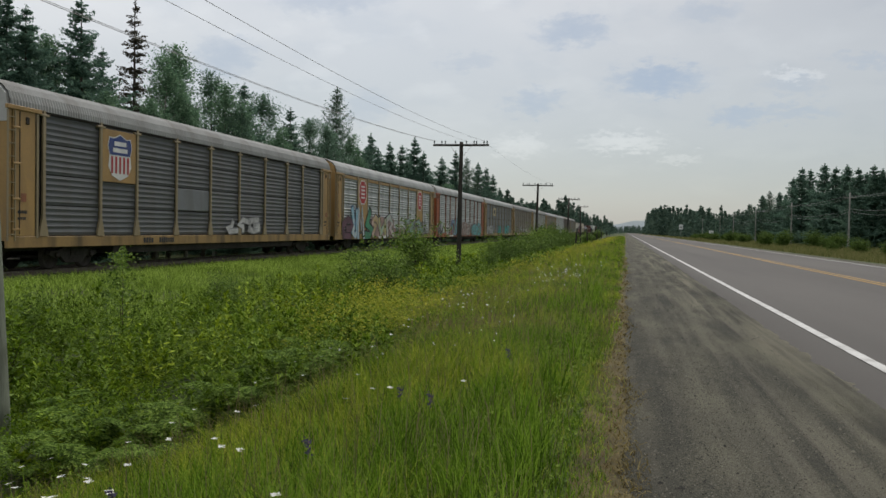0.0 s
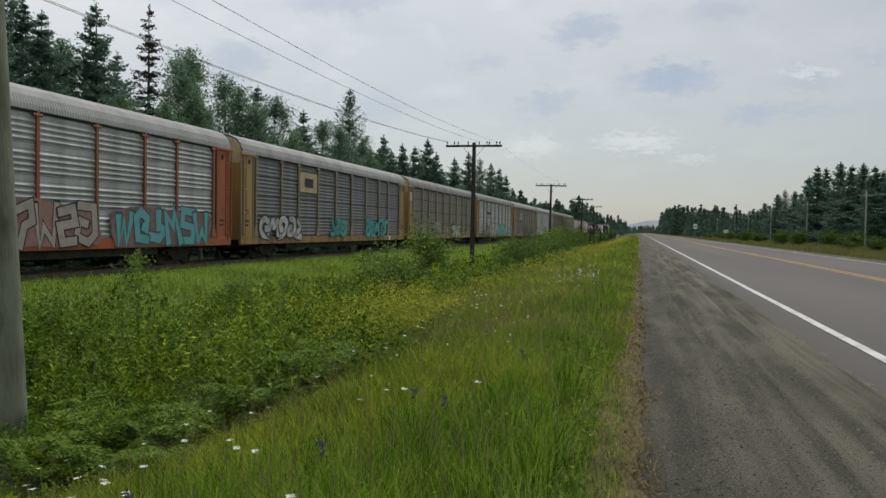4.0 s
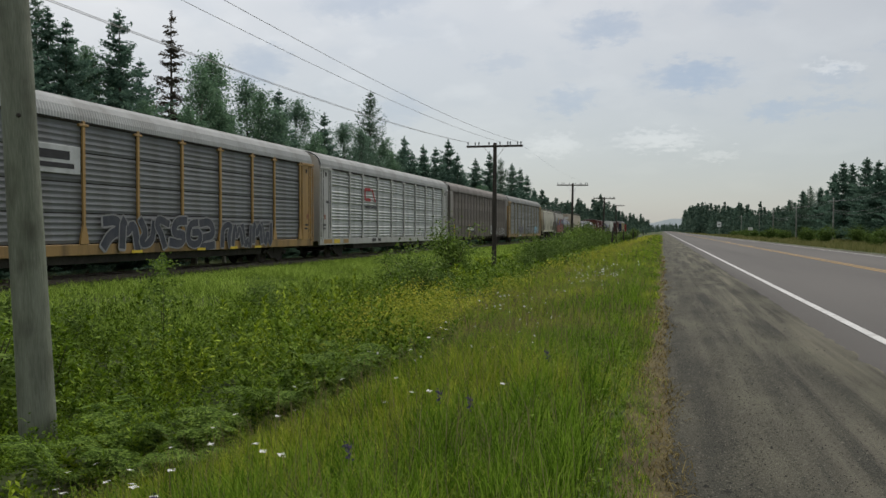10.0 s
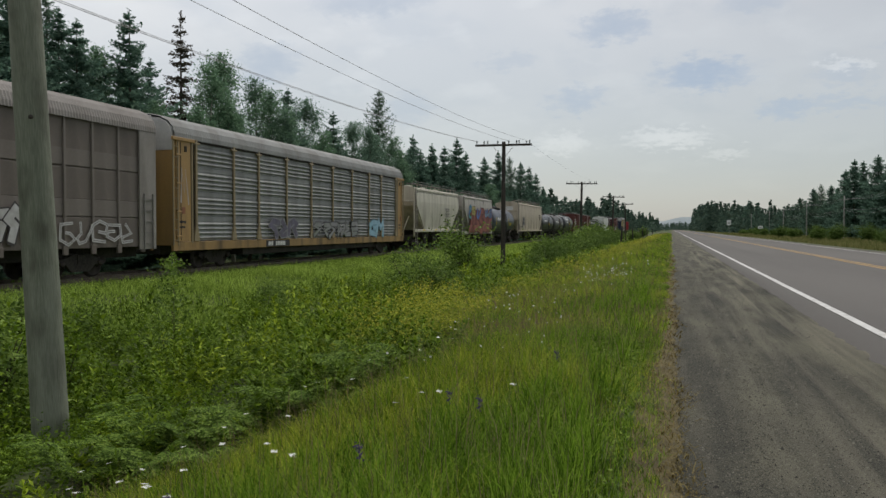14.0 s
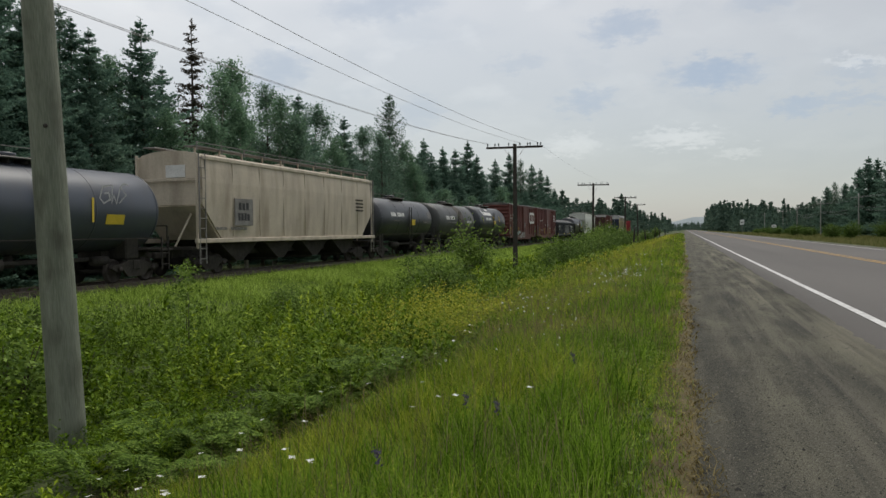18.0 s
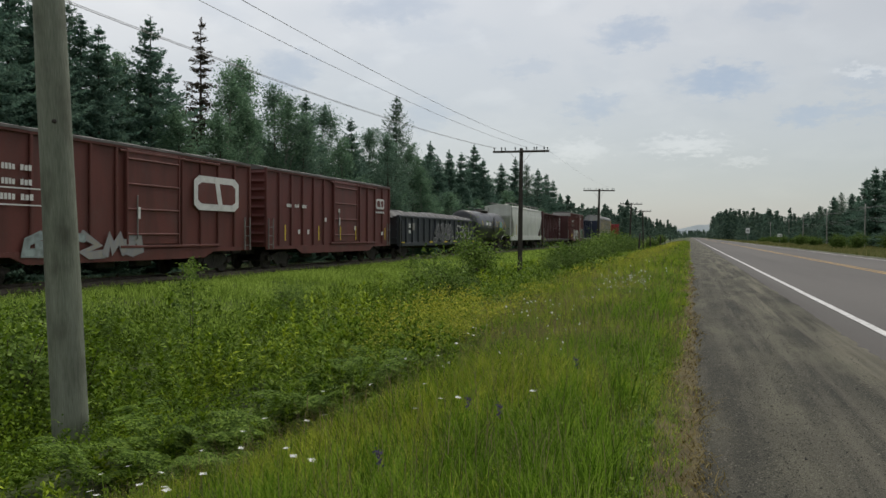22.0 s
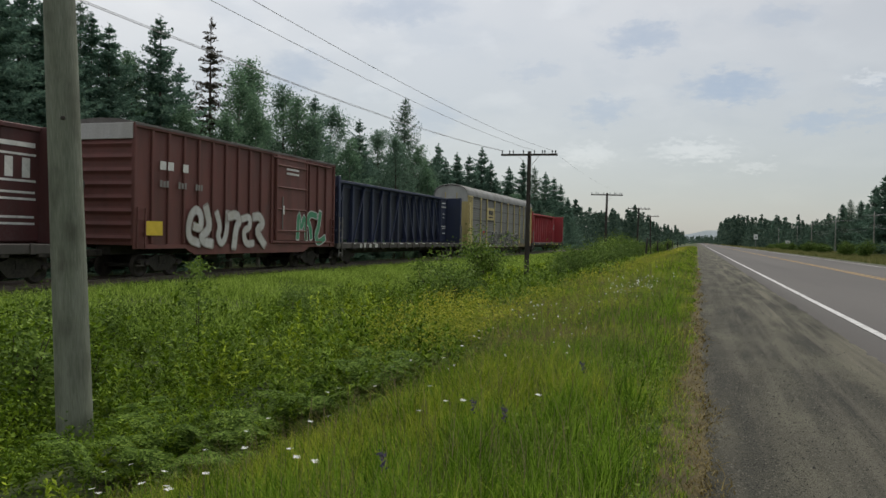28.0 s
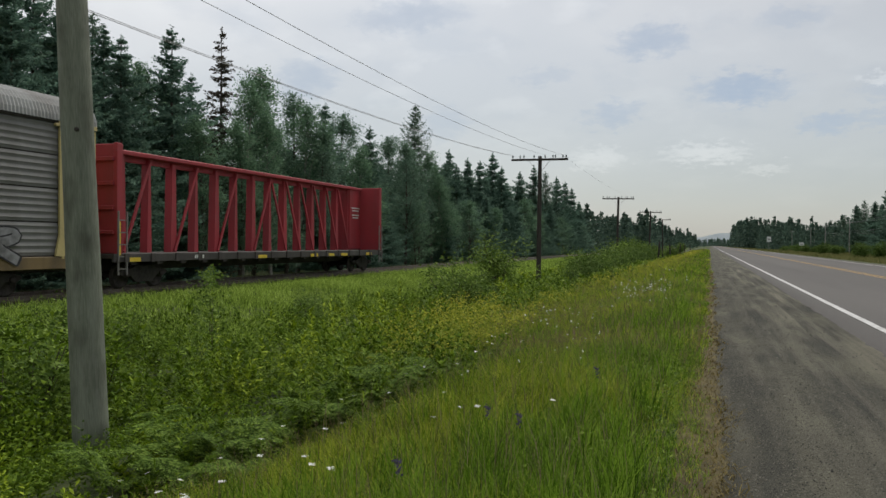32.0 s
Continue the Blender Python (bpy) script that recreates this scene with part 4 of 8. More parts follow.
rack1 = autorack(1, "silver corrugated autorack with yellow ends and bright graffiti", zinc_light, "bands", yellow_tan, dusty_post, dirty_sill, roof_pale, yellow_tan)
for y in (yb, -yb):
    logo_panel(rack1, y, 2.1, 2.2 if y > 0 else 1.3, 5.0, yellow_tan)
    shape_on(rack1, [(y + 0.85 * a, 4.1 + 0.85 * b) for a, b in ((-0.45, 1), (0.45, 1), (0.95, 0.5), (0.95, -0.5), (0.45, -1), (-0.45, -1), (-0.95, -0.5), (-0.95, 0.5))], mark_white, 1.500)
    shape_on(rack1, [(y + 0.78 * a, 4.1 + 0.78 * b) for a, b in ((-0.45, 1), (0.45, 1), (0.95, 0.5), (0.95, -0.5), (0.45, -1), (-0.45, -1), (-0.95, -0.5), (-0.95, 0.5))], red_paint, 1.505)
    for k in range(4):
        put("lettering", boxy(0.006, 0.8, 0.12, mark_white, 0), rack1, (1.512, y, 4.5 - 0.26 * k))
put("top_band", boxy(0.04, 25.0, 0.2, yellow_tan), rack1, (1.47, 0, 5.0))
spray(rack1, -12.4, -10.4, 0.8, 2.3, [(0.13, 0.06, 0.09), (0.07, 0.03, 0.05)], (0.04, 0.02, 0.03), 7, letters=1)
spray(rack1, -10.5, -8.0, 0.8, 3.0, [SKY, PALE], (0.05, 0.12, 0.22), 8, letters=2)
spray(rack1, -8.0, -6.0, 0.8, 3.1, [(0.04, 0.17, 0.10), GREEN], BLACK, 9, letters=1)
spray(rack1, -6.0, -0.4, 0.8, 2.5, [(0.5, 0.36, 0.38), (0.42, 0.32, 0.12), (0.3, 0.42, 0.36)], BLACK, 10, letters=3, ground=(0.36, 0.24, 0.22))
spray(rack1, -0.4, 3.2, 0.8, 1.6, [(0.32, 0.16, 0.16), (0.05, 0.2, 0.12), (0.3, 0.2, 0.22)], (0.12, 0.07, 0.07), 12, letters=5)
spray(rack1, 3.4, 10.6, 0.8, 2.3, [(0.27, 0.27, 0.27), (0.2, 0.36, 0.30), (0.27, 0.27, 0.27)], BLACK, 11, letters=6)
bars(rack1, -4.5, 0.9, (0.6, -0.2, 1.0), 0.2, mark_white, 1.575)

rack2 = autorack(2, "silver corrugated autorack with red-orange ends and lower-edge graffiti", zinc_light, "bands", orange_red, paint("worn_red_post", (0.27, 0.10, 0.055), (0.14, 0.09, 0.07), amount=0.6), orange_red, roof_pale, white_paint)
spray(rack2, -12.9, -10.6, 0.8, 2.2, [BLACK], PALE, 14, letters=2)
spray(rack2, -8.9, -7.2, 0.8, 2.3, [PALE, (0.3, 0.3, 0.28)], BLACK, 18, letters=2)
spray(rack2, -6.4, -1.6, 0.8, 2.6, [(0.12, 0.30, 0.36), (0.20, 0.20, 0.36), (0.14, 0.36, 0.34)], BLACK, 15, letters=4, ground=(0.27, 0.09, 0.07))
spray(rack2, -0.8, 4.2, 0.8, 2.4, [(0.38, 0.33, 0.31), (0.30, 0.27, 0.25)], BLACK, 16, letters=5, ground=(0.30, 0.17, 0.15))
spray(rack2, 5.2, 11.6, 0.8, 2.3, [TEAL, (0.16, 0.32, 0.40)], (0.03, 0.10, 0.10), 17, letters=6, ground=(0.22, 0.14, 0.14))
bars(rack2, -7.6, 0.9, (0.6, -0.2, 1.0), 0.2, mark_white, 1.58)

rack3 = autorack(3, "grey corrugated autorack with tan posts and teal graffiti", zinc_mid, "rows", yellow_tan, dusty_post, dirty_sill, roof_pale, cream_post)
logo_panel(rack3, (POSTS[2] + POSTS[3]) / 2, 2.4, 3.6, 4.7, cream_post)
shape_on(rack3, [((POSTS[2] + POSTS[3]) / 2 + a, 4.15 + b) for a, b in ((-0.6, -0.25), (-0.6, 0.25), (0.6, 0.25), (0.6, -0.25))], mark_dark, 1.502)
spray(rack3, 4.2, 9.0, 1.0, 2.3, [TEAL, (0.05, 0.3, 0.29)], (0.02, 0.12, 0.14), 20, letters=5, soft=2)
spray(rack3, -11.8, -6.5, 1.0, 2.2, [PALE, GREYG], BLACK, 21, letters=5, soft=2)
spray(rack3, -2.5, 0.4, 1.1, 2.2, [TEAL], (0.02, 0.12, 0.14), 22, letters=3, soft=2)
put("placard", boxy(0.02, 0.5, 0.3, mark_white), rack3, (1.51, 9.6, 0.95))

rack4 = autorack(4, "brown-grey corrugated autorack with yellow posts and white tags", zinc_brown, "rows", yellow_tan, dusty_post, dirty_sill, roof_zinc, cream_post)
disc = [(math.cos(k * math.pi / 10), math.sin(k * math.pi / 10)) for k in range(20)]
shape_on(rack4, [(-12.95 + 0.36 * a, 4.3 + 0.36 * b) for a, b in disc], mark_white, 1.492, "door_patch", "round white ring on the door")
shape_on(rack4, [(-12.95 + 0.23 * a, 4.3 + 0.23 * b) for a, b in disc], cream_post, 1.498, "door_patch")
spray(rack4, 2.0, 5.6, 0.95, 2.0, [PALE, GREYG], PALE, 24, letters=4)
spray(rack4, -5.4, -2.9, 1.4, 2.2, [GREYG], PALE, 25, letters=3)
spray(rack4, -1.2, 0.2, 1.3, 1.9, [GREYG], PALE, 26, letters=1)
bars(rack4, -8.6, 0.96, (0.6, -0.2, 1.0), 0.2, mark_white, 1.505)

rack5 = autorack(5, "silver corrugated autorack with faded yellow doors and a long graffiti tag", zinc_light, "bands", yellow_tan, dusty_post, dirty_sill, roof_zinc, yellow_tan)
bars(rack5, -7.0 + 0.2, 3.72, (2.3,), 0.32, mark_dark, 1.47)
spray(rack5, -12.0, -8.2, 0.85, 2.1, [GREYG], BLACK, 30, letters=4, hollow=True)
spray(rack5, -8.0, -5.2, 0.8, 2.2, [(0.3, 0.3, 0.3)], BLACK, 34, letters=3)
spray(rack5, -5.0, 0.6, 0.8, 2.6, [(0.55, 0.55, 0.54), (0.36, 0.36, 0.36)], BLACK, 31, letters=4)
spray(rack5, 0.8, 6.6, 0.8, 2.5, [(0.20, 0.42, 0.40), TEAL], (0.02, 0.06, 0.06), 32, letters=5, ground=(0.12, 0.30, 0.29))
spray(rack5, 9.4, 12.2, 0.85, 2.2, [SKY, (0.3, 0.42, 0.55)], (0.03, 0.07, 0.15), 33, letters=4)
put("sill_patch", boxy(0.02, 2.0, 0.3, tag_mat(PINK)), rack5, (1.505, 6.0, 0.95))
bars(rack5, -6.8, 0.96, (0.7, -0.2, 1.0), 0.2, mark_dark, 1.505)

rack6 = autorack(6, "blue-grey corrugated autorack with yellow posts and dark graffiti", zinc_mid, "rows", yellow_tan, yellow_tan, dirty_sill, roof_pale, yellow_tan)
logo_panel(rack6, (POSTS[2] + POSTS[3]) / 2, 2.5, 3.4, 4.3, zinc_white)
for k, w in enumerate((1.5, 1.9)):
    put("lettering", boxy(0.006, w, 0.28 - 0.12 * k, mark_dark, 0), rack6, ((1.5), (POSTS[2] + POSTS[3]) / 2, 3.98 - 0.33 * k))
spray(rack6, -3.6, 3.6, 0.75, 2.1, [(0.05, 0.055, 0.075), (0.035, 0.04, 0.055)], GREYG, 40, letters=7, soft=2)
spray(rack6, 4.2, 8.8, 0.75, 2.0, [(0.05, 0.055, 0.075), (0.035, 0.04, 0.055)], GREYG, 41, letters=5, soft=2)
for y in (-1.6, 2.6, 5.2, 7.4):
    put("reflector", boxy(0.01, 0.6, 0.1, mark_yellow, 0), rack6, (1.575, y, 0.84))

rack7 = autorack(7, "white corrugated autorack with white ends and a red emblem", zinc_white, "bands", white_paint, white_paint, white_paint, roof_pale, white_paint)
shape_on(rack7, [(-5.6 + p, 3.9 + q) for p, q in ((-1.0, -0.42), (-1.1, -0.3), (-1.1, 0.3), (-1.0, 0.42), (0.0, 0.42), (0.0, 0.24), (-0.92, 0.24), (-0.92, -0.24), (0.0, -0.24), (0.0, -0.42))], red_paint, 1.475)
shape_on(rack7, [(-5.6 + p, 3.9 + q) for p, q in ((0.12, 0.42), (0.34, 0.42), (0.98, -0.42), (0.76, -0.42))], red_paint, 1.475)
bars(rack7, -6.6, 3.1, (0.5, 0.5, 0.5, 0.4), 0.18, mark_dark, 1.475)
bars(rack7, -5.4, 0.98, (0.8, -0.2, 0.6), 0.2, mark_dark, 1.505)
for y, w, m in ((-11.3, 0.9, mark_yellow), (-9.9, 0.8, yellow_tan), (-12.6, 1.2, yellow_tan)):
    put("sill_stencil", boxy(0.006, w, 0.24, m, 0), rack7, (1.505, y, 0.97))
bars(rack7, -12.9, 3.2, (0.5, 0.01), 0.14, mark_dark, 1.5)

# the brown smooth-sided one
rack8, half8 = railcar("autorack", "brown smooth-sided autorack with many slim posts and weathered bands", 48.95 + 28.38 * 7 + 0.47, 48.95 + 28.38 * 8 - 0.47, 3.6)
put("body", boxy(2.7, 27.0, 4.2, cp_brown), rack8, (0, 0, 3.1))
put("roof", autorack_roof(roof_brown), rack8)
put("underframe", boxy(1.5, 26.8, 0.42, steel_dark), rack8, (0, 0, 0.82))
band_pale = paint("brown_band", (0.186, 0.163, 0.146), (0.085, 0.072, 0.064), 0.65, 0.0, 0.4)
for row in range(5):
    for k in range(20):
        put("side_panel", boxy(0.03, 1.25, 0.55 if row % 2 else 1.0, band_pale if row % 2 else cp_brown), rack8, (1.385, -12.5 + 1.29 * k + 0.2, (1.5, 2.32, 3.1, 3.93, 4.68)[row]))
for k in range(21):
    y = -13.0 + 1.29 * k + 0.06
    for s in (-1, 1):
        put("post", boxy(0.07, 0.10, 4.35, band_pale), rack8, (s * 1.43, y, 3.0))
    put("post_foot", boxy(0.07, 0.22, 0.3, cp_brown), rack8, (1.44, y, 0.95))
for s in (-1, 1):
    put("end_door", boxy(2.75, 0.1, 4.2, cp_brown), rack8, (0, s * (half8 - 0.12), 3.0))
    put("end_cap", boxy(2.6, 0.12, 0.95, white_paint, 0.25), rack8, (0, s * (half8 - 0.12), 5.35))
    put("corner_panel", boxy(0.07, 0.95, 4.3, paint("grey_brown_door", (0.27, 0.25, 0.23))), rack8, (1.46, s * (half8 - 0.6), 3.05))
    ladder(rack8, 1.52, s * (half8 - 0.6), 0.9, 2.9, ladder_grey, "y", 0.5)
put("number_panel", boxy(0.02, 3.2, 0.55, mark_dark, 0), rack8, (1.475, -5.4, 1.75))
bars(rack8, -6.9, 1.75, (0.45, -0.1, 1.5, 0.3), 0.3, mark_white, 1.487)
spray(rack8, 4.0, 7.4, 1.15, 2.2, [PALE, (0.36, 0.35, 0.34)], (0.05, 0.045, 0.045), 50, 1.48, 4)
spray(rack8, 8.6, 12.4, 1.1, 1.9, [(0.2, 0.19, 0.18)], PALE, 51, 1.48, 5, True)
put("pale_patch", boxy(0.01, 0.8, 0.5, ladder_grey, 0), rack8, (1.475, -11.0, 1.85))
for y in (-12.05, -6.2):
    put("reflector", boxy(0.02, 0.1, 1.3, mark_yellow), rack8, (1.485, y, 1.5))

rack9 = autorack(9, "grey corrugated autorack with yellow ends and small graffiti patches", galv("zinc_grey", (0.27, 0.28, 0.28), 0.5), "bands", yellow_tan, dusty_post, dirty_sill, roof_zinc, white_paint)
spray(rack9, -6.0, -3.2, 1.2, 2.1, [(0.15, 0.14, 0.2)], GREYG, 60, letters=3)
spray(rack9, -1.2, 5.0, 1.2, 2.0, [GREYG, (0.2, 0.22, 0.2)], BLACK, 61, letters=6)
spray(rack9, 7.0, 9.6, 1.15, 2.2, [SKY, (0.3, 0.45, 0.55)], (0.15, 0.3, 0.4), 62, letters=2)
put("number_panel", boxy(0.01, 2.4, 0.3, mark_dark, 0), rack9, (1.506, -5.2, 0.95))
bars(rack9, -6.2, 0.95, (0.5, -0.1, 1.0), 0.2, mark_white, 1.514)
spray(rack9, -13.25, -12.75, 2.6, 4.0, [PALE], PALE, 63, 1.5, 1, True)

rack10 = autorack_at(564.0, 591.0, "light grey corrugated autorack with yellow ends and black graffiti", galv("zinc_pale", (0.205, 0.204, 0.198), 0.4), "rows", yellow_new, yellow_new, paint("rusty_sill", (0.189, 0.130, 0.059), (0.05, 0.04, 0.032), amount=0.85), roof_zinc, white_paint)
logo_panel(rack10, (POSTS[2] + POSTS[3]) / 2, 2.6, 3.3, 4.4, yellow_new)
for k in range(3):
    put("lettering", boxy(0.006, 0.5, 0.42, mark_dark, 0), rack10, (1.502, (POSTS[2] + POSTS[3]) / 2 - 0.6 + 0.6 * k, 3.95))
put("lettering", boxy(0.006, 1.8, 0.12, mark_dark, 0), rack10, (1.502, (POSTS[2] + POSTS[3]) / 2, 3.55))
spray(rack10, -5.6, -2.4, 0.85, 2.3, [(0.03, 0.03, 0.035)], (0.45, 0.45, 0.43), 73, letters=3, soft=2)
spray(rack10, -2.2, 1.8, 0.85, 2.3, [(0.03, 0.03, 0.035)], (0.45, 0.45, 0.43), 70, letters=4, soft=2)
spray(rack10, 2.2, 6.2, 0.85, 2.2, [(0.03, 0.03, 0.035)], (0.45, 0.45, 0.43), 71, letters=4, soft=2)
spray(rack10, 8.0, 10.6, 1.0, 2.0, [(0.10, 0.10, 0.10), GREYG], BLACK, 72, letters=2, soft=2)
put("door_patch", boxy(0.01, 0.6, 0.35, red_paint, 0), rack10, (1.5, -8.2, 2.1))
bars(rack10, -7.6, 0.96, (0.7, -0.2, 1.1), 0.22, mark_white, 1.505)
for z in (4.1, 2.9):
    put("end_patch", boxy(0.7, 0.02, 0.45, steel_dark), rack10, (0.4, -13.46, z))

# -- covered hoppers --
hop_cream = paint("hopper_cream", (0.540, 0.517, 0.437), (0.17, 0.14, 0.11), amount=0.55)
hop_grey = paint("hopper_grey", (0.402, 0.380, 0.345), (0.15, 0.13, 0.115), amount=0.6)
hop_dirty = paint("hopper_dirty_cream", (0.516, 0.450, 0.360), (0.2, 0.15, 0.105), amount=0.6)
hop_white = paint("hopper_white", (0.60, 0.62, 0.58), (0.33, 0.32, 0.28), amount=0.3)


def covered_hopper(label, front, rear, mat, bulge, eave, crown, low, bays, slope, rails, seams, sill, cut=1.2):
    car, half = railcar("covered_hopper", label, front, rear, 1.75)
    hb = half - 0.55
    # body: cross-sections whose lower edge climbs along the slope sheets at both ends
    ys = [-hb, -hb + slope, hb - slope, hb]
    ys = sorted(set(ys + [(-hb + slope) + (2 * hb - 2 * slope) * k / 8 for k in range(9)] + [-hb + slope * k / 4 for k in (1, 2, 3)] + [hb - slope * k / 4 for k in (1, 2, 3)]))
    prof = [(0, 0), (0.1, 0.2), (0.2, 0.38), (0.32, 0.6), (0.45, 0.82), (0.58, 0.95), (0.7, 1.0), (0.88, 0.75), (1.0, 0.35)]
    verts, faces = [], []
    for y in ys:
        e = min(1.0, (hb - abs(y)) / slope)
        zb = eave - cut + (low - eave + cut) * e
        side = []
        for a, _ in prof:
            z = max(zb, low + (eave - low) * a)
            q = (z - low) / (eave - low)
            side.append((1.42 + bulge * float(np.interp(q, [p[0] for p in prof], [p[1] for p in prof])), z))
        top = [(1.25, eave + (crown - eave) * 0.45), (0.7, crown - 0.05), (0, crown)]
        half_ring = side + top
        ring = half_ring + [(-x, z) for x, z in half_ring[-2::-1]]
        verts += [(x, y, z) for x, z in ring]
    m = len(ring)
    for k in range(len(ys) - 1):
        for i in range(m):
            j = (i + 1) % m
            faces.append((k * m + i, (k + 1) * m + i, (k + 1) * m + j, k * m + j))
    faces += [tuple(range(m)), tuple(range((len(ys) - 1) * m, len(ys) * m))[::-1]]
    body = from_arrays("hopper_body", verts, faces, mat)
    put("body", body, car)
    for s in (-1, 1):
        put("top_rail", boxy(0.09, 2 * hb, 0.16, mat, 0.02), car, (s * (1.44 + bulge * 0.35), 0, eave - 0.02))
        put("side_sill", boxy(0.14, 2 * half - 0.3, sill, mat, 0.02), car, (s * 1.45, 0, low - sill / 2 + 0.05))
    for k in range(1, seams):
        y = -hb + 2 * hb * k / seams
        if abs(y) < hb - slope * 0.4:
            put("seam", boxy(0.03, 0.05, (eave - low) * 0.94, mat, 0), car, (1.43 + bulge * 0.72, y, (eave + low) / 2 + 0.02))
    put("slope_sheet", slab([(-hb + 0.1, eave - cut), (-hb + slope, low), (-hb + slope - 0.15, low), (-hb, eave - cut - 0.05)], -1.38, 1.38, mat), car)
    put("slope_sheet", slab([(hb - 0.1, eave - cut), (hb - slope, low), (hb - slope + 0.15, low), (hb, eave - cut - 0.05)], -1.38, 1.38, mat), car)
    inner = 2 * (hb - slope)
    for k in range(bays):
        y = -inner / 2 + inner * (k + 0.5) / bays
        w = inner / bays / 2 - 0.05
        pts = [(y - w, low), (y + w, low), (y + 0.28, 0.52), (y - 0.28, 0.52)]
        put("discharge_bay", slab(pts, -1.0, 1.1, steel_dark), car)
        put("gate", boxy(1.5, 0.7, 0.12, steel_dark), car, (0, y, 0.48))
    put("centre_sill", boxy(0.6, 2 * half - 0.4, 0.4, steel_dark), car, (0, 0, 0.95))
    for s in (-1, 1):
        put("end_platform", boxy(2.7, 0.9, 0.12, steel_dark), car, (0, s * (half - 0.45), 1.12))
        for sx in (-1, 1):
            put("end_post", boxy(0.09, 0.09, eave - 1.0, mat), car, (sx * 1.38, s * (half - 0.35), (eave + 1.2) / 2))
        put("end_beam", boxy(2.8, 0.08, 0.12, mat), car, (0, s * (half - 0.35), eave - 0.9))
        ladder(car, 1.5, s * (half - 0.55), 0.5, eave + 0.1, ladder_grey, "y", 0.42)
        put("brake_rod", strut((0.4, s * (half - 0.3), 1.2), (0.8, s * (half - 0.9), 2.6), 0.06, 0.06, mat), car)
    put("brake_wheel", lathe(((-0.02, 0.28), (0.02, 0.28), (0.02, 0.22), (-0.02, 0.22)), ladder_grey, 16, "y", False), car, (-0.6, -half + 0.25, 2.6))
    put("running_board", boxy(0.55, 2 * hb, 0.05, ladder_grey), car, (0.95, 0, crown + 0.14))
    put("running_board", boxy(0.55, 2 * hb, 0.05, ladder_grey), car, (-0.95, 0, crown + 0.14))
    n = 10
    for k in range(n + 1):
        put("board_bracket", boxy(0.06, 0.08, 0.3, mat), car, (1.12, -hb + 0.1 + (2 * hb - 0.2) * k / n, crown + 0.0))
    if rails:
        put("hand_rail", boxy(0.03, 2 * hb, 0.03, ladder_grey, 0), car, (1.25, 0, crown + 0.30))
        for k in range(n + 1):
            put("rail_post", boxy(0.035, 0.04, 0.36, ladder_grey, 0), car, (1.25, -hb + 0.05 + (2 * hb - 0.1) * k / n, crown + 0.14))
    for k in range(3):
        put("roof_hatch", lathe(((0, 0.3), (0.12, 0.3), (0.16, 0.1)), mat, 14), car, (0, -hb * 0.6 + hb * 0.6 * k, crown - 0.02))
    return car, hb


h1, hb = covered_hopper("cream covered hopper with a lined top edge and dark stencils", 306.4, 319.7, hop_cream, 0.13, 4.6, 4.9, 1.55, 3, 2.3, True, 3, 0.2)
for k, w in enumerate((1.3, 1.2, 1.35, 1.1)):
    put("lettering", boxy(0.006, w, 0.09, ladder_grey, 0), h1, (1.575, 2.3, 3.3 - 0.16 * k - (0.1 if k > 1 else 0)))
put("placard", boxy(0.01, 0.6, 0.55, mark_dark, 0), h1, (1.57, 2.4, 2.1))
for k in range(3):
    put("top_band", boxy(0.02, 2 * hb, 0.03, ladder_grey, 0), h1, (1.49, 0, 4.42 - 0.12 * k))
for y in (-4.2, -1.0, 2.2, 4.8):
    put("reflector", boxy(0.01, 0.5, 0.09, mark_yellow, 0), h1, (1.53, y, 1.55))

h2, hb = covered_hopper("grey covered hopper covered in a large red and blue mural", 320.8, 333.4, hop_grey, 0.17, 4.55, 4.85, 1.35, 3, 2.2, True, 3, 0.24)
spray(h2, -4.0, 5.2, 1.30, 3.5, [(0.23, 0.065, 0.05), (0.29, 0.10, 0.08)], (0.10, 0.02, 0.02), 80, 1.605, 5, ground=(0.20, 0.05, 0.045), soft=2)
spray(h2, -1.6, 0.2, 2.6, 3.7, [BLUE, (0.15, 0.25, 0.45)], (0.16, 0.08, 0.16), 81, 1.625, 1, soft=2)
spray(h2, 2.2, 5.4, 2.7, 3.7, [BLUE, (0.18, 0.26, 0.34), (0.10, 0.11, 0.14)], (0.08, 0.06, 0.12), 84, 1.625, 3, soft=2)
spray(h2, -4.4, -3.6, 2.7, 3.9, [TEAL, BLUE], (0.10, 0.2, 0.3), 82, 1.62, 1, soft=2)
spray(h2, -3.4, -1.9, 2.9, 3.8, [(0.45, 0.38, 0.12)], (0.10, 0.08, 0.02), 83, 1.635, 1, soft=2)
put("mural_base", boxy(0.02, 2 * hb - 2.4, 0.5, tag_mat(RED)), h2, (1.55, 0.8, 1.55))

h3, hb = covered_hopper("long dirty cream covered hopper with rust streaks", 348.3, 367.5, hop_dirty, 0.10, 4.75, 5.05, 1.45, 4, 1.5, True, 8, 0.18, 1.9)
put("number_panel", boxy(0.02, 1.5, 1.15, ladder_grey, 0), h3, (1.555, -6.0, 2.6))
bars(h3, -6.45, 2.85, (0.9,), 0.32, mark_dark, 1.567)
bars(h3, -6.5, 2.4, (1.0,), 0.32, mark_dark, 1.567)
for k in range(4):
    bars(h3, 6.4, 3.55 - 0.2 * k, (1.15,), 0.09, steel_dark, 1.555)
bars(h3, -8.2, 1.9, (0.9, -0.2, 1.3), 0.12, ladder_grey, 1.53)
put("end_plate", boxy(0.9, 0.02, 0.5, mark_white), h3, (0.3, -9.08, 4.2))

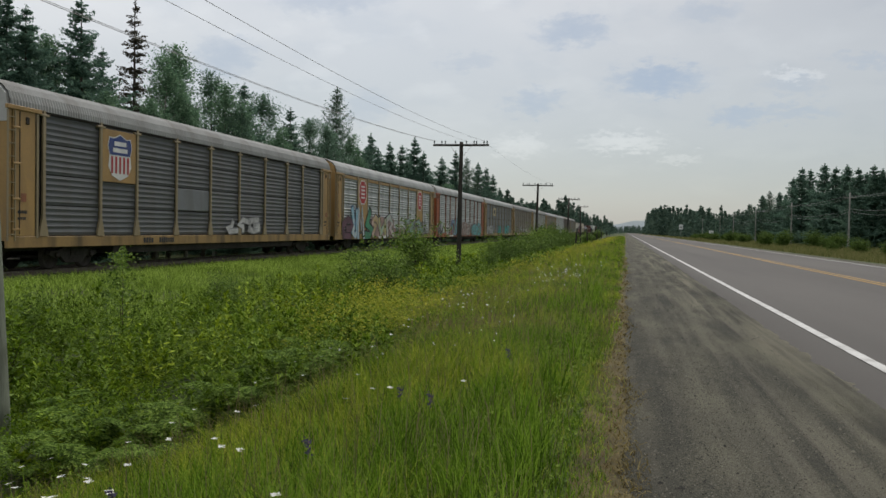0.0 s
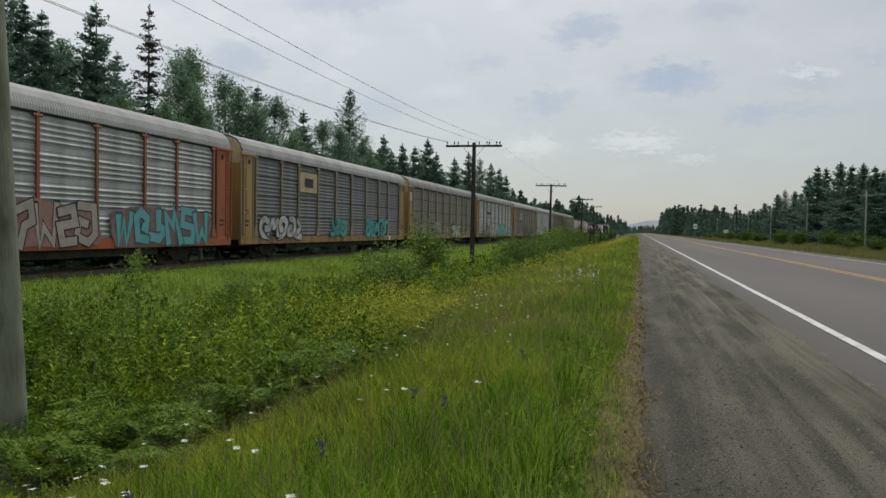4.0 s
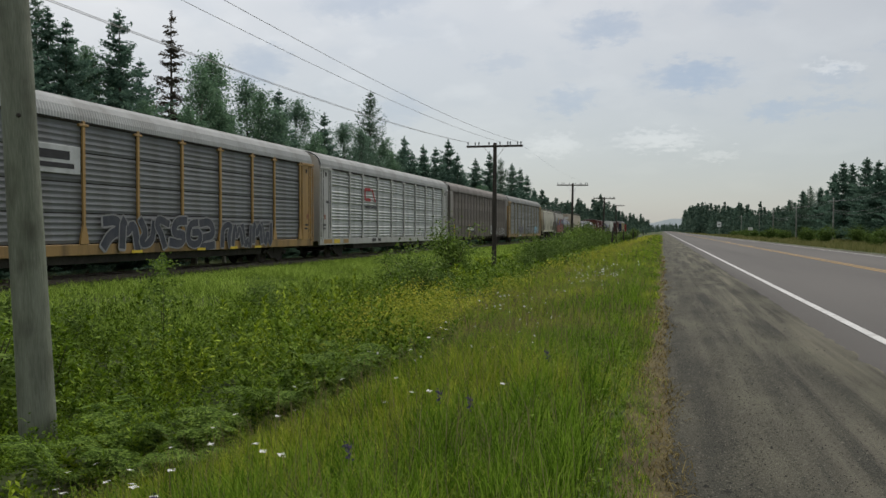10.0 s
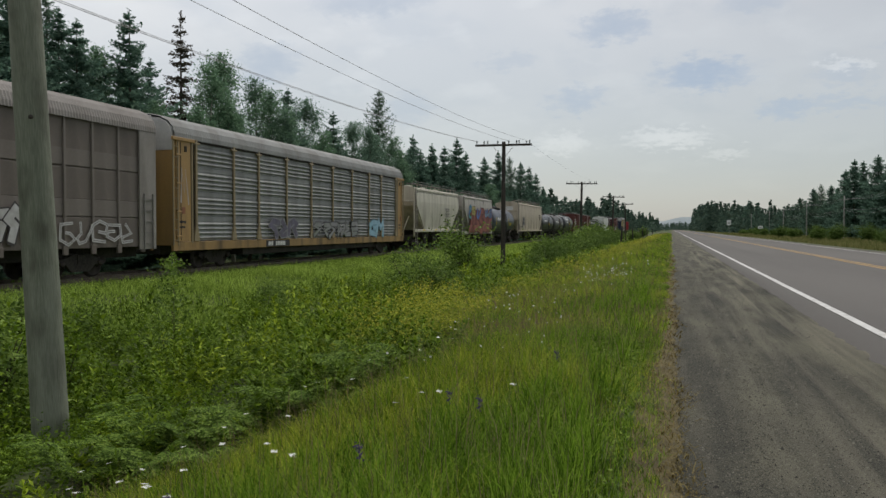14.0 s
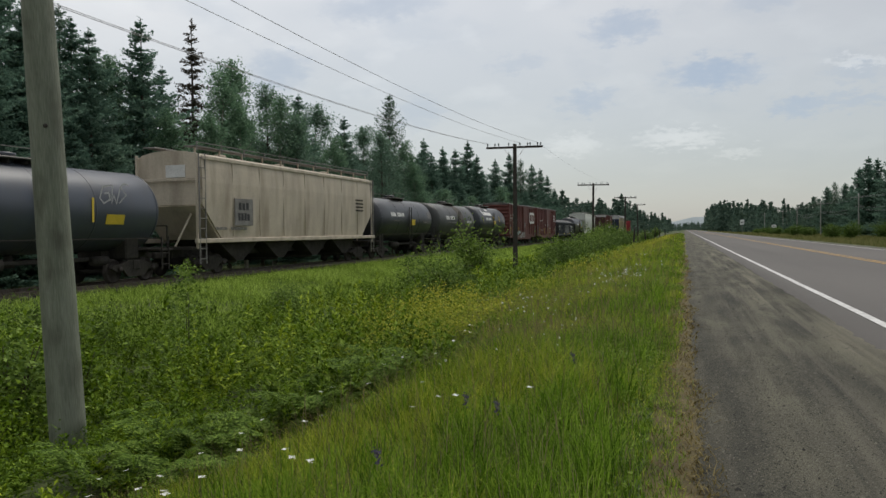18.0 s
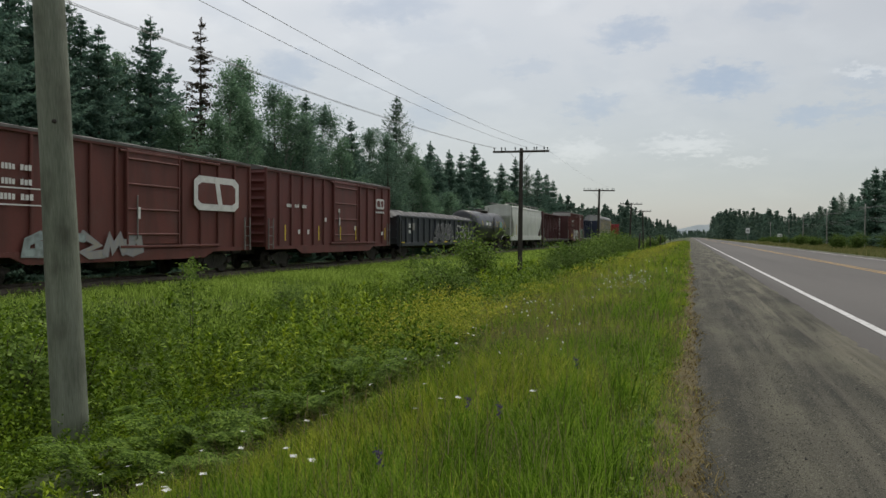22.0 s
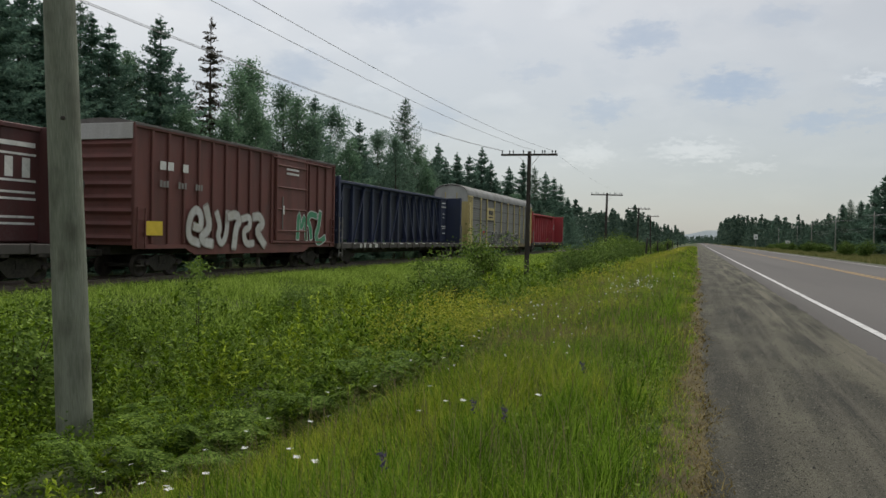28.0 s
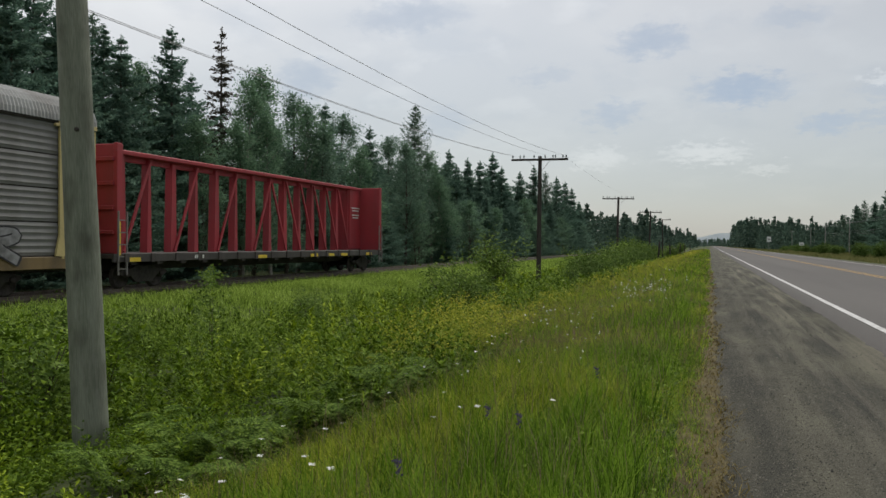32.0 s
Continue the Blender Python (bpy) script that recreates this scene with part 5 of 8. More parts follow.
h4, hb = covered_hopper("clean white covered hopper with ribbed top edge", 476.8, 495.5, hop_white, 0.15, 4.7, 5.0, 1.55, 4, 1.7, False, 2, 0.5, 1.1)
for k in range(4):
    put("top_band", boxy(0.04, 2 * hb, 0.05, hop_white, 0.01), h4, (1.50 + 0.012 * k, 0, 4.55 - 0.15 * k))
for z, w in ((3.1, 0.8), (2.75, 0.9)):
    bars(h4, -5.2, z, (w,), 0.2, mark_dark, 1.577)
bars(h4, -5.4, 1.95, (0.9, 0.8), 0.1, ladder_grey, 1.56)
put("reflector", boxy(0.01, 0.14, 1.1, mark_yellow, 0), h4, (1.53, -6.6, 2.2))

# -- tank cars --
tank_black = paint("tank_black", (0.020, 0.024, 0.030), (0.030, 0.031, 0.034), 0.42, 0.0, 0.4, spec=0.5)
tank_slate = paint("tank_slate", (0.048, 0.058, 0.078), (0.05, 0.048, 0.046), 0.4, 0.0, 0.4, spec=0.5)
tank_grey = paint("tank_grey", (0.053, 0.056, 0.056), (0.022, 0.021, 0.02), 0.5, 0.0, 0.6, spec=0.4)
dirt_belt = material("spilled_dirt", [(0.05, 0.045, 0.04), (0.10, 0.09, 0.08)], 0.9, scale=1.5, fine=8, bump=0.1)


def tank_car(label, front, rear, mat, r, cz):
    car, half = railcar("tank_car", label, front, rear, 1.6)
    L = half - 0.35
    dome = [(-L, 0.02), (-L + 0.02, r * 0.38), (-L + 0.07, r * 0.63), (-L + 0.17, r * 0.84), (-L + 0.31, r * 0.955), (-L + 0.48, r)]
    rings = dome + [(-L + 0.48 + (2 * L - 0.96) * k / 6, r) for k in range(1, 6)] + [(-a, b) for a, b in dome[::-1]]
    put("shell", lathe(tuple(rings), mat, 40, "y"), car, (0, 0, cz))
    for k, y in enumerate((-L + 0.48, -L * 0.36, L * 0.02, L * 0.4, L - 0.48)):
        put("weld_seam", lathe(((-0.03, r + 0.001), (-0.02, r + 0.012), (0.02, r + 0.012), (0.03, r + 0.001)), mat, 40, "y", False), car, (0, y, cz))
    put("spill_band", lathe(((-0.9, r + 0.004), (0.9, r + 0.004)), dirt_belt if mat is tank_grey else mat, 40, "y", False), car, (0, L * 0.16, cz))
    put("manway", lathe(((0, 0.36), (0.22, 0.36), (0.24, 0.42), (0.30, 0.42), (0.34, 0.2)), mat, 16), car, (0, 0, cz + r - 0.05))
    put("top_platform", boxy(1.5, 2.2, 0.04, ladder_grey), car, (0, 0, cz + r + 0.08))
    for y in (-1.05, -0.35, 0.35, 1.05):
        put("platform_bracket", boxy(1.3, 0.05, 0.18, steel_dark), car, (0, y, cz + r - 0.02))
    for y in (-0.8, 0.9):
        put("valve", lathe(((0, 0.12), (0.16, 0.12), (0.22, 0.05)), steel_dark, 10), car, (0.25, y, cz + r - 0.03))
    for s in (-1, 1):
        put("handrail", boxy(0.035, 2 * L - 1.0, 0.035, steel_dark, 0), car, (s * 1.42, 0, 1.55))
        for k in range(6):
            put("rail_bracket", boxy(0.25, 0.04, 0.04, steel_dark, 0), car, (s * 1.3, -L + 0.9 + (2 * L - 1.8) * k / 5, 1.55))
        put("saddle", boxy(2.1, 0.7, 0.75, steel_dark, 0.05), car, (0, s * (half - 1.75), 1.2))
        put("stub_sill", boxy(0.7, 2.6, 0.35, steel_dark), car, (0, s * (half - 1.2), 0.95))
        put("end_platform", boxy(2.9, 0.8, 0.08, steel_dark), car, (0, s * (half - 0.35), 1.12))
        put("end_rail", boxy(2.6, 0.04, 0.04, steel_dark, 0), car, (0, s * (half - 0.1), 2.0))
        for sx in (-1, 1):
            put("end_rail_post", boxy(0.04, 0.04, 0.9, steel_dark, 0), car, (sx * 1.3, s * (half - 0.1), 1.55))
        ladder(car, 1.46, s * (half - 0.45), 0.4, 1.6, steel_dark, "y", 0.4)
    ladder(car, 1.52, 0.15, 0.55, cz + r * 0.6, steel_dark, "y", 0.45)
    for sx in (-0.72, 0.72):
        put("platform_rail", boxy(0.025, 2.3, 0.025, ladder_grey, 0), car, (sx, 0, cz + r + 0.40))
        for y in (-1.1, 1.1):
            put("platform_rail_post", boxy(0.03, 0.03, 0.34, ladder_grey, 0), car, (sx, y, cz + r + 0.24))
    for s in (-1, 1):
        put("brake_rigging", boxy(0.08, 2 * L - 5.5, 0.14, steel_dark, 0.02), car, (s * 0.55, 0, 0.86))
    put("air_tank", lathe(((-0.6, 0.05), (-0.55, 0.2), (0.55, 0.2), (0.6, 0.05)), steel_dark, 12, "y"), car, (0.9, -1.6, 0.84))
    put("discharge_valve", lathe(((0, 0.18), (0.3, 0.14), (0.45, 0.08)), steel_dark, 10), car, (0, 0.2, cz - r - 0.4))
    put("brake_cylinder", lathe(((0, 0.16), (0.7, 0.16)), steel_dark, 12, "y"), car, (0.7, half - 3.4, 0.8))
    return car, L


def curved_bars(car, r, cz, y, z, widths, h, mat, name="lettering"):
    """Blocks of lettering, or a plate or band, on a round shell, tilted to lie on it."""
    a = math.asin(max(-1, min(1, (z - cz) / r)))
    for w in widths:
        if w > 0 and name == "lettering":
            put(name, word_mesh(w, h, mat), car, ((r + 0.004) * math.cos(a), y, z), (0, -math.degrees(a), 0))
        elif w > 0:
            put(name, boxy(0.012, w, h, mat, 0), car, ((r + 0.004) * math.cos(a), y + w / 2, z), (0, -math.degrees(a), 0))
        y += abs(w) + h * 0.3


t1, L = tank_car("slate-black tank car with white stencils and a yellow placard", 334.1, 346.9, tank_slate, 1.42, 2.52)
curved_bars(t1, 1.42, 2.52, -3.8, 2.75, (0.95, -0.1, 0.95), 0.3, mark_white)
curved_bars(t1, 1.42, 2.52, -3.0, 2.35, (0.9, 0.5), 0.09, ladder_grey)
spray(t1, 2.6, 4.0, 2.7, 3.4, [GREYG], PALE, 90, 1.43, 3, True)
curved_bars(t1, 1.42, 2.52, 2.9, 2.2, (0.9,), 0.34, mark_yellow, "placard")
for y in (-4.6, 0.0, 2.2):
    curved_bars(t1, 1.42, 2.52, y, 2.5, (0.09,), 0.8, mark_yellow, "reflector")

t2, L = tank_car("grey-topped black tank car with a yellow patch and white stencils", 367.95, 380.05, tank_black, 1.45, 2.52)
curved_bars(t2, 1.45, 2.52, -3.4, 2.85, (0.9, -0.1, 0.9, 0.35), 0.28, mark_white)
curved_bars(t2, 1.45, 2.52, 0.5, 2.35, (0.9,), 0.4, mark_yellow, "placard")
curved_bars(t2, 1.45, 2.52, -3.0, 2.45, (0.8, 0.5), 0.08, ladder_grey)
curved_bars(t2, 1.45, 2.52, 3.2, 2.4, (1.1, 0.3), 0.2, ladder_grey)
curved_bars(t2, 1.45, 2.52, 4.4, 2.9, (0.8,), 0.5, ladder_grey)
t3, L = tank_car("weathered grey tank car with white stencils and pale end patch", 380.65, 392.9, tank_grey, 1.45, 2.52)
curved_bars(t3, 1.45, 2.52, -3.4, 2.8, (0.9, -0.1, 1.3), 0.3, mark_white)
curved_bars(t3, 1.45, 2.52, -3.0, 2.42, (1.2, 1.4), 0.07, ladder_grey)
curved_bars(t3, 1.45, 2.52, 2.9, 2.5, (1.2, 0.35), 0.22, mark_white)
curved_bars(t3, 1.45, 2.52, 4.4, 2.75, (0.75,), 0.6, ladder_grey)
t4, L = tank_car("glossy black tank car with large white lettering bars", 393.4, 405.9, tank_black, 1.52, 2.56)
curved_bars(t4, 1.52, 2.56, -3.6, 3.35, (0.35, 2.9), 0.34, mark_white, "emblem")
curved_bars(t4, 1.52, 2.56, -3.75, 3.55, (0.3,), 0.5, mark_white, "emblem")
curved_bars(t4, 1.52, 2.56, -1.6, 3.75, (0.9,), 0.3, mark_white, "emblem")
curved_bars(t4, 1.52, 2.56, -2.9, 2.85, (0.8, -0.1, 1.0), 0.26, mark_white)
curved_bars(t4, 1.52, 2.56, 0.3, 2.5, (0.75,), 0.34, mark_yellow, "placard")
for y in (-4.2, -0.1, 0.3, 2.6, 3.0):
    curved_bars(t4, 1.52, 2.56, y, 2.85, (0.08,), 0.6, mark_yellow, "reflector")
curved_bars(t4, 1.52, 2.56, 4.2, 2.9, (0.9,), 0.6, ladder_grey)
t5, L = tank_car("dull black tank car with yellow reflectors and a small tag", 462.3, 475.3, tank_black, 1.43, 2.5)
curved_bars(t5, 1.43, 2.5, -2.6, 2.72, (0.9, -0.1, 0.9), 0.3, mark_white)
curved_bars(t5, 1.43, 2.5, -2.5, 2.35, (1.3, 0.9), 0.08, ladder_grey)
curved_bars(t5, 1.43, 2.5, 3.0, 2.3, (0.6, -0.2, 0.3), 0.3, mark_yellow, "placard")
for y in (-3.9, 0.3, 1.9, 2.9, 4.5, 5.5):
    curved_bars(t5, 1.43, 2.5, y, 2.75, (0.09,), 0.6, mark_yellow, "reflector")
spray(t5, 2.9, 4.2, 2.4, 3.0, [TEAL], PALE, 92, 1.445, 3, soft=2)

# -- boxcars --
box_red = paint("boxcar_red", (0.122, 0.037, 0.030), (0.04, 0.022, 0.018), 0.65, 0, 0.5)
box_red2 = paint("boxcar_bright_red", (0.125, 0.037, 0.033), (0.05, 0.026, 0.022), 0.6, 0, 0.45)
box_red3 = paint("boxcar_faded_red", (0.142, 0.054, 0.047), (0.055, 0.032, 0.028), 0.65, 0, 0.5)
roof_dark = paint("roof_dark", (0.11, 0.10, 0.095), (0.25, 0.24, 0.23), 0.6, 0.1, 0.5)


def boxcar(label, front, rear, top, low, mat, ribs, door_at, door_w, end_top=None):
    car, half = railcar("boxcar", label, front, rear, 2.1)
    h, mid = top - low, (top + low) / 2
    put("body", boxy(2.84, 2 * half - 0.1, h, mat), car, (0, 0, mid))
    put("roof", sweep_y([(1.52, top - 0.05), (1.52, top + 0.03), (0.8, top + 0.17), (0, top + 0.22), (-0.8, top + 0.17), (-1.52, top + 0.03), (-1.52, top - 0.05)], -half + 0.02, half - 0.02, roof_dark, 16,
                          shift=lambda k: 0.012 if k % 2 else 0), car)
    for s in (-1, 1):
        put("eave_rail", boxy(0.08, 2 * half, 0.14, mat), car, (s * 1.47, 0, top - 0.06))
        put("side_sill", slab([(-half, low + 0.02), (-half, low - 0.12), (-half + 2.9, low - 0.12), (-half + 3.5, low - 0.36), (half - 3.5, low - 0.36), (half - 2.9, low - 0.12), (half, low - 0.12), (half, low + 0.02)],
                              s * 1.44, s * 1.50, mat), car)
    n = ribs
    for k in range(n + 1):
        y = -half + 0.06 + (2 * half - 0.12) * k / n
        for s in (-1, 1):
            if s > 0 and door_at - door_w / 2 - 0.1 < y < door_at + door_w / 2 + 0.1:
                continue
            put("side_post", boxy(0.09, 0.13, h - 0.1, mat, 0.03), car, (s * 1.46, y, mid))
    door = put("door", boxy(0.09, door_w, h - 0.3, mat), car, (1.475, door_at, mid + 0.05))
    for k in range(4):
        put("door_rib", boxy(0.06, door_w - 0.06, 0.07, mat, 0.02), door, (0.06, 0, -h * 0.36 + h * 0.24 * k))
    for k in (-1, 1):
        put("door_edge", boxy(0.07, 0.09, h - 0.3, mat), door, (0.05, k * (door_w / 2 - 0.05), 0))
    put("door_lock", boxy(0.04, 0.05, 1.5, ladder_grey), door, (0.09, -door_w * 0.32, -0.7))
    put("door_plate", boxy(0.02, 0.12, 0.4, mark_white), door, (0.11, -door_w * 0.30, -0.55))
    put("door_track", boxy(0.10, 2 * door_w, 0.09, mat), car, (1.50, door_at + door_w * 0.4, low + 0.12))
    put("door_track", boxy(0.10, 2 * door_w, 0.08, mat), car, (1.50, door_at + door_w * 0.4, top - 0.2))
    # ends with pressed ridges
    pts = []
    for k in range(9):
        z = low + h * k / 9
        pts += [(0, z), (0.02, z + h / 36), (0.09, z + h / 18), (0.02, z + h / 12)]
    pts.append((0, top))
    m = len(pts)
    verts = [(x, d, z) for x in (-1.40, 1.40) for d, z in pts]
    key = ("boxend", mat.name, round(top, 2))
    CACHE[key] = from_arrays("end", verts, [(i, m + i, m + i + 1, i + 1) for i in range(m - 1)], mat)
    for s in (-1, 1):
        put("end_wall", CACHE[key], car, (0, s * (half - 0.06), 0), (0, 0, 0 if s > 0 else 180))
        if end_top:
            put("end_panel", boxy(2.86, 0.12, 0.55, end_top), car, (0, s * (half - 0.01), top - 0.26))
        for sx in (-1, 1):
            put("corner_post", boxy(0.12, 0.14, h, mat), car, (sx * 1.42, s * (half - 0.07), mid))
        ladder(car, 1.53, s * (half - 0.35), low - 0.1, low + 1.3, ladder_grey if not end_top else mat, "y", 0.42)
        put("stirrup", boxy(0.05, 0.4, 0.05, steel_dark), car, (1.45, s * (half - 0.4), 0.45))
    put("brake_wheel", lathe(((-0.02, 0.28), (0.02, 0.28), (0.02, 0.22), (-0.02, 0.22)), ladder_grey, 16, "y", False), car, (-0.7, -half - 0.16, 3.2))
    put("centre_sill", boxy(0.6, 2 * half - 0.6, 0.4, steel_dark), car, (0, 0, low - 0.15))
    for y in (-2.4, -0.4, 1.6):
        put("brake_gear", boxy(0.35, 0.9, 0.35, steel_dark, 0.04), car, (0.7, y, low - 0.42))
    return car, half


def big_mark(car, y, z, w, h, t, mat, ground, x=1.53):
    """The railway's mark as a plain rounded frame with a slanting band."""
    ring = ((-1, -0.7), (-1, 0.7), (-0.8, 1), (0.8, 1), (1, 0.7), (1, -0.7), (0.8, -1), (-0.8, -1))
    cy, cz = y + w / 2, z + h / 2
    shape_on(car, [(cy + p * w / 2, cz + q * h / 2) for p, q in ring], mat, x, "emblem", "plain white painted emblem")
    shape_on(car, [(cy + p * (w / 2 - t), cz + q * (h / 2 - t)) for p, q in ring], ground, x + 0.006, "emblem_ground")
    shape_on(car, [(cy - t * 0.9, z + h * 0.98), (cy + t * 0.3, z + h * 0.98), (cy + t * 1.6, z + h * 0.02), (cy + t * 0.4, z + h * 0.02)], mat, x + 0.012, "emblem")


b1, hb = boxcar("brown-red boxcar with a large white emblem and pale scrapes", 407.45, 423.4, 4.62, 1.05, box_red, 13, 1.3, 3.0)
big_mark(b1, 3.7, 2.55, 3.2, 1.35, 0.26, mark_white, box_red)
for k in range(2):
    bars(b1, -6.3, 3.5 - 0.42 * k, (0.75, -0.05, 0.5, -0.05, 0.45), 0.17, mark_white, 1.515)
bars(b1, -6.3, 2.65, (0.7, -0.05, 0.55, -0.05, 0.5), 0.18, mark_white, 1.515)
for z in (2.9, 2.42):
    put("stripe", boxy(0.006, 2.6, 0.04, mark_white, 0), b1, (1.53, -4.9, z))
spray(b1, -4.6, -2.4, 0.95, 1.6, [(0.3, 0.36, 0.36)], (0.25, 0.3, 0.3), 100, 1.53, 2)
spray(b1, -2.2, 0.6, 0.85, 1.6, [GREYG, (0.3, 0.28, 0.24)], GREYG, 101, 1.53, 3)
spray(b1, -7.7, -6.6, 2.7, 3.5, [GREYG], PALE, 102, 1.53, 2, True)
for y in (-7.5, -3.1):
    put("reflector", boxy(0.01, 0.09, 0.7, mark_yellow, 0), b1, (1.535, y, 1.75))
b2, hb = boxcar("red-brown boxcar with white stencils and yellow reflectors", 424.75, 440.45, 4.62, 1.05, box_red2, 13, 0.9, 3.2)
big_mark(b2, 5.4, 3.2, 1.3, 0.62, 0.12, mark_white, box_red2)
bars(b2, 5.3, 3.0, (0.3, 0.35, 0.4, 0.25), 0.12, mark_white)
bars(b2, -6.0, 3.0, (0.5, -0.2, 0.45, -0.2, 0.5), 0.16, mark_white)
for y in (-6.2, -2.6, 0.1, 2.2, 6.8):
    put("reflector", boxy(0.01, 0.1, 0.75, mark_yellow, 0), b2, (1.56, y, 1.7))
for y, z in ((-4.9, 1.75), (-3.9, 1.75), (-1.9, 2.4), (-0.2, 2.9), (2.0, 2.0), (6.2, 1.7)):
    bars(b2, y, z, (0.22,), 0.22, mark_white, 1.56)
b3, hb = boxcar("tall faded-red boxcar, white end panel, silver and green graffiti", 522.2, 538.1, 5.32, 1.15, box_red3, 17, 3.2, 3.0, white_paint)
bars(b3, -6.6, 4.0, (0.34, 0.34, -0.35, 0.32), 0.3, mark_white, 1.515)
bars(b3, -6.6, 3.35, (0.55, -0.35, 0.55, -0.35, 0.5), 0.24, ladder_grey, 1.515)
spray(b3, -5.0, 0.6, 1.0, 2.6, [PALE, (0.42, 0.41, 0.38)], (0.3, 0.28, 0.26), 110, 1.53, 6, soft=2)
spray(b3, 3.7, 6.6, 1.25, 2.75, [GREEN, (0.05, 0.22, 0.12)], PALE, 111, 1.56, 3, soft=2)
put("placard", boxy(0.01, 0.9, 0.5, mark_yellow, 0), b3, (1.53, -6.9, 1.75))
bars(b3, 2.6, 4.65, (1.2,), 0.1, mark_white, 1.56)
bars(b3, 2.6, 4.45, (1.2,), 0.1, mark_white, 1.56)

# -- gondola --
gon_black = paint("gondola_black", (0.029, 0.035, 0.045), (0.045, 0.044, 0.044), 0.6, 0, 0.5)
tarp = material("dark_load", [(0.012, 0.013, 0.014), (0.028, 0.029, 0.031), (0.05, 0.05, 0.053)], 0.6, scale=2, fine=10, bump=0.4)
gon, hb = railcar("gondola", "black ribbed gondola with grey graffiti and a dark mounded load", 442.1, 462.3, 2.0)
put("floor", boxy(2.7, 2 * hb - 0.2, 0.12, gon_black), gon, (0, 0, 1.1))
for s in (-1, 1):
    put("side_wall", boxy(0.06, 2 * hb - 0.1, 1.85, gon_black), gon, (s * 1.38, 0, 1.95))
    put("top_chord", boxy(0.2, 2 * hb, 0.14, gon_black), gon, (s * 1.42, 0, 2.86))
    put("side_sill", boxy(0.12, 2 * hb, 0.24, gon_black), gon, (s * 1.44, 0, 1.0))
    for k in range(16):
        put("side_post", boxy(0.12, 0.26, 1.7, gon_black, 0.03), gon, (s * 1.45, -hb + 0.3 + (2 * hb - 0.6) * k / 15, 1.95))
    put("end_wall", boxy(2.8, 0.1, 1.85, gon_black), gon, (0, s * (hb - 0.06), 1.95))
    for z in (1.4, 2.0, 2.5):
        put("end_rib", boxy(2.7, 0.12, 0.12, gon_black), gon, (0, s * (hb + 0.02), z))
    ladder(gon, 1.52, s * (hb - 0.3), 0.5, 2.6, steel_dark, "y", 0.4)
put("centre_sill", boxy(0.6, 2 * hb - 0.4, 0.4, steel_dark), gon, (0, 0, 0.85))
rnd = random.Random(77)
for k in range(13):
    y = -hb + 0.95 + (2 * hb - 1.9) * k / 12
    w, hh = 1.02 * rnd.uniform(0.9, 1.08), rnd.uniform(0.42, 0.6)
    key = []
    for i in range(9):
        for j in range(9):
            u, v = i / 4 - 1, j / 4 - 1
            key.append((u * 1.3, v * w, hh * max(0, 1 - abs(u) ** 3) ** 0.5 * max(0, 1 - abs(v) ** 2.6) ** 0.5 + 0.03 * noise.noise((u * 3, v * 3, k))))
    f = np.array([(i * 9 + j, i * 9 + 9 + j, i * 9 + 10 + j, i * 9 + j + 1) for i in range(8) for j in range(8)])
    put("load_bale", from_arrays("bale", np.array(key), f, tarp, smooth=True), gon, (0, y, 2.78))
for y in (-9.4, -3.2, 0.6, 3.2, 5.8, 9.0):
    put("reflector", boxy(0.01, 0.7, 0.1, mark_yellow, 0), gon, (1.52, y, 1.12))
spray(gon, -2.6, 2.6, 1.2, 2.5, [(0.05, 0.055, 0.06), (0.09, 0.09, 0.095)], GREYG, 120, 1.53, 5)
spray(gon, 3.4, 7.6, 1.2, 2.5, [(0.05, 0.05, 0.055)], PALE, 121, 1.53, 4, True)
bars(gon, -8.2, 2.25, (0.45,), 0.28, mark_white, 1.52)
bars(gon, -8.2, 1.85, (0.45,), 0.22, mark_white, 1.52)
put("placard", boxy(0.01, 0.5, 0.5, ladder_grey, 0), gon, (1.52, -7.2, 2.2))


# -- centre-beam flat cars --
# near-black navy that paints the shade seen through an open truss
shade_web = paint("dark_blue_shade", (0.013, 0.018, 0.032), (0.03, 0.032, 0.036), 0.6)

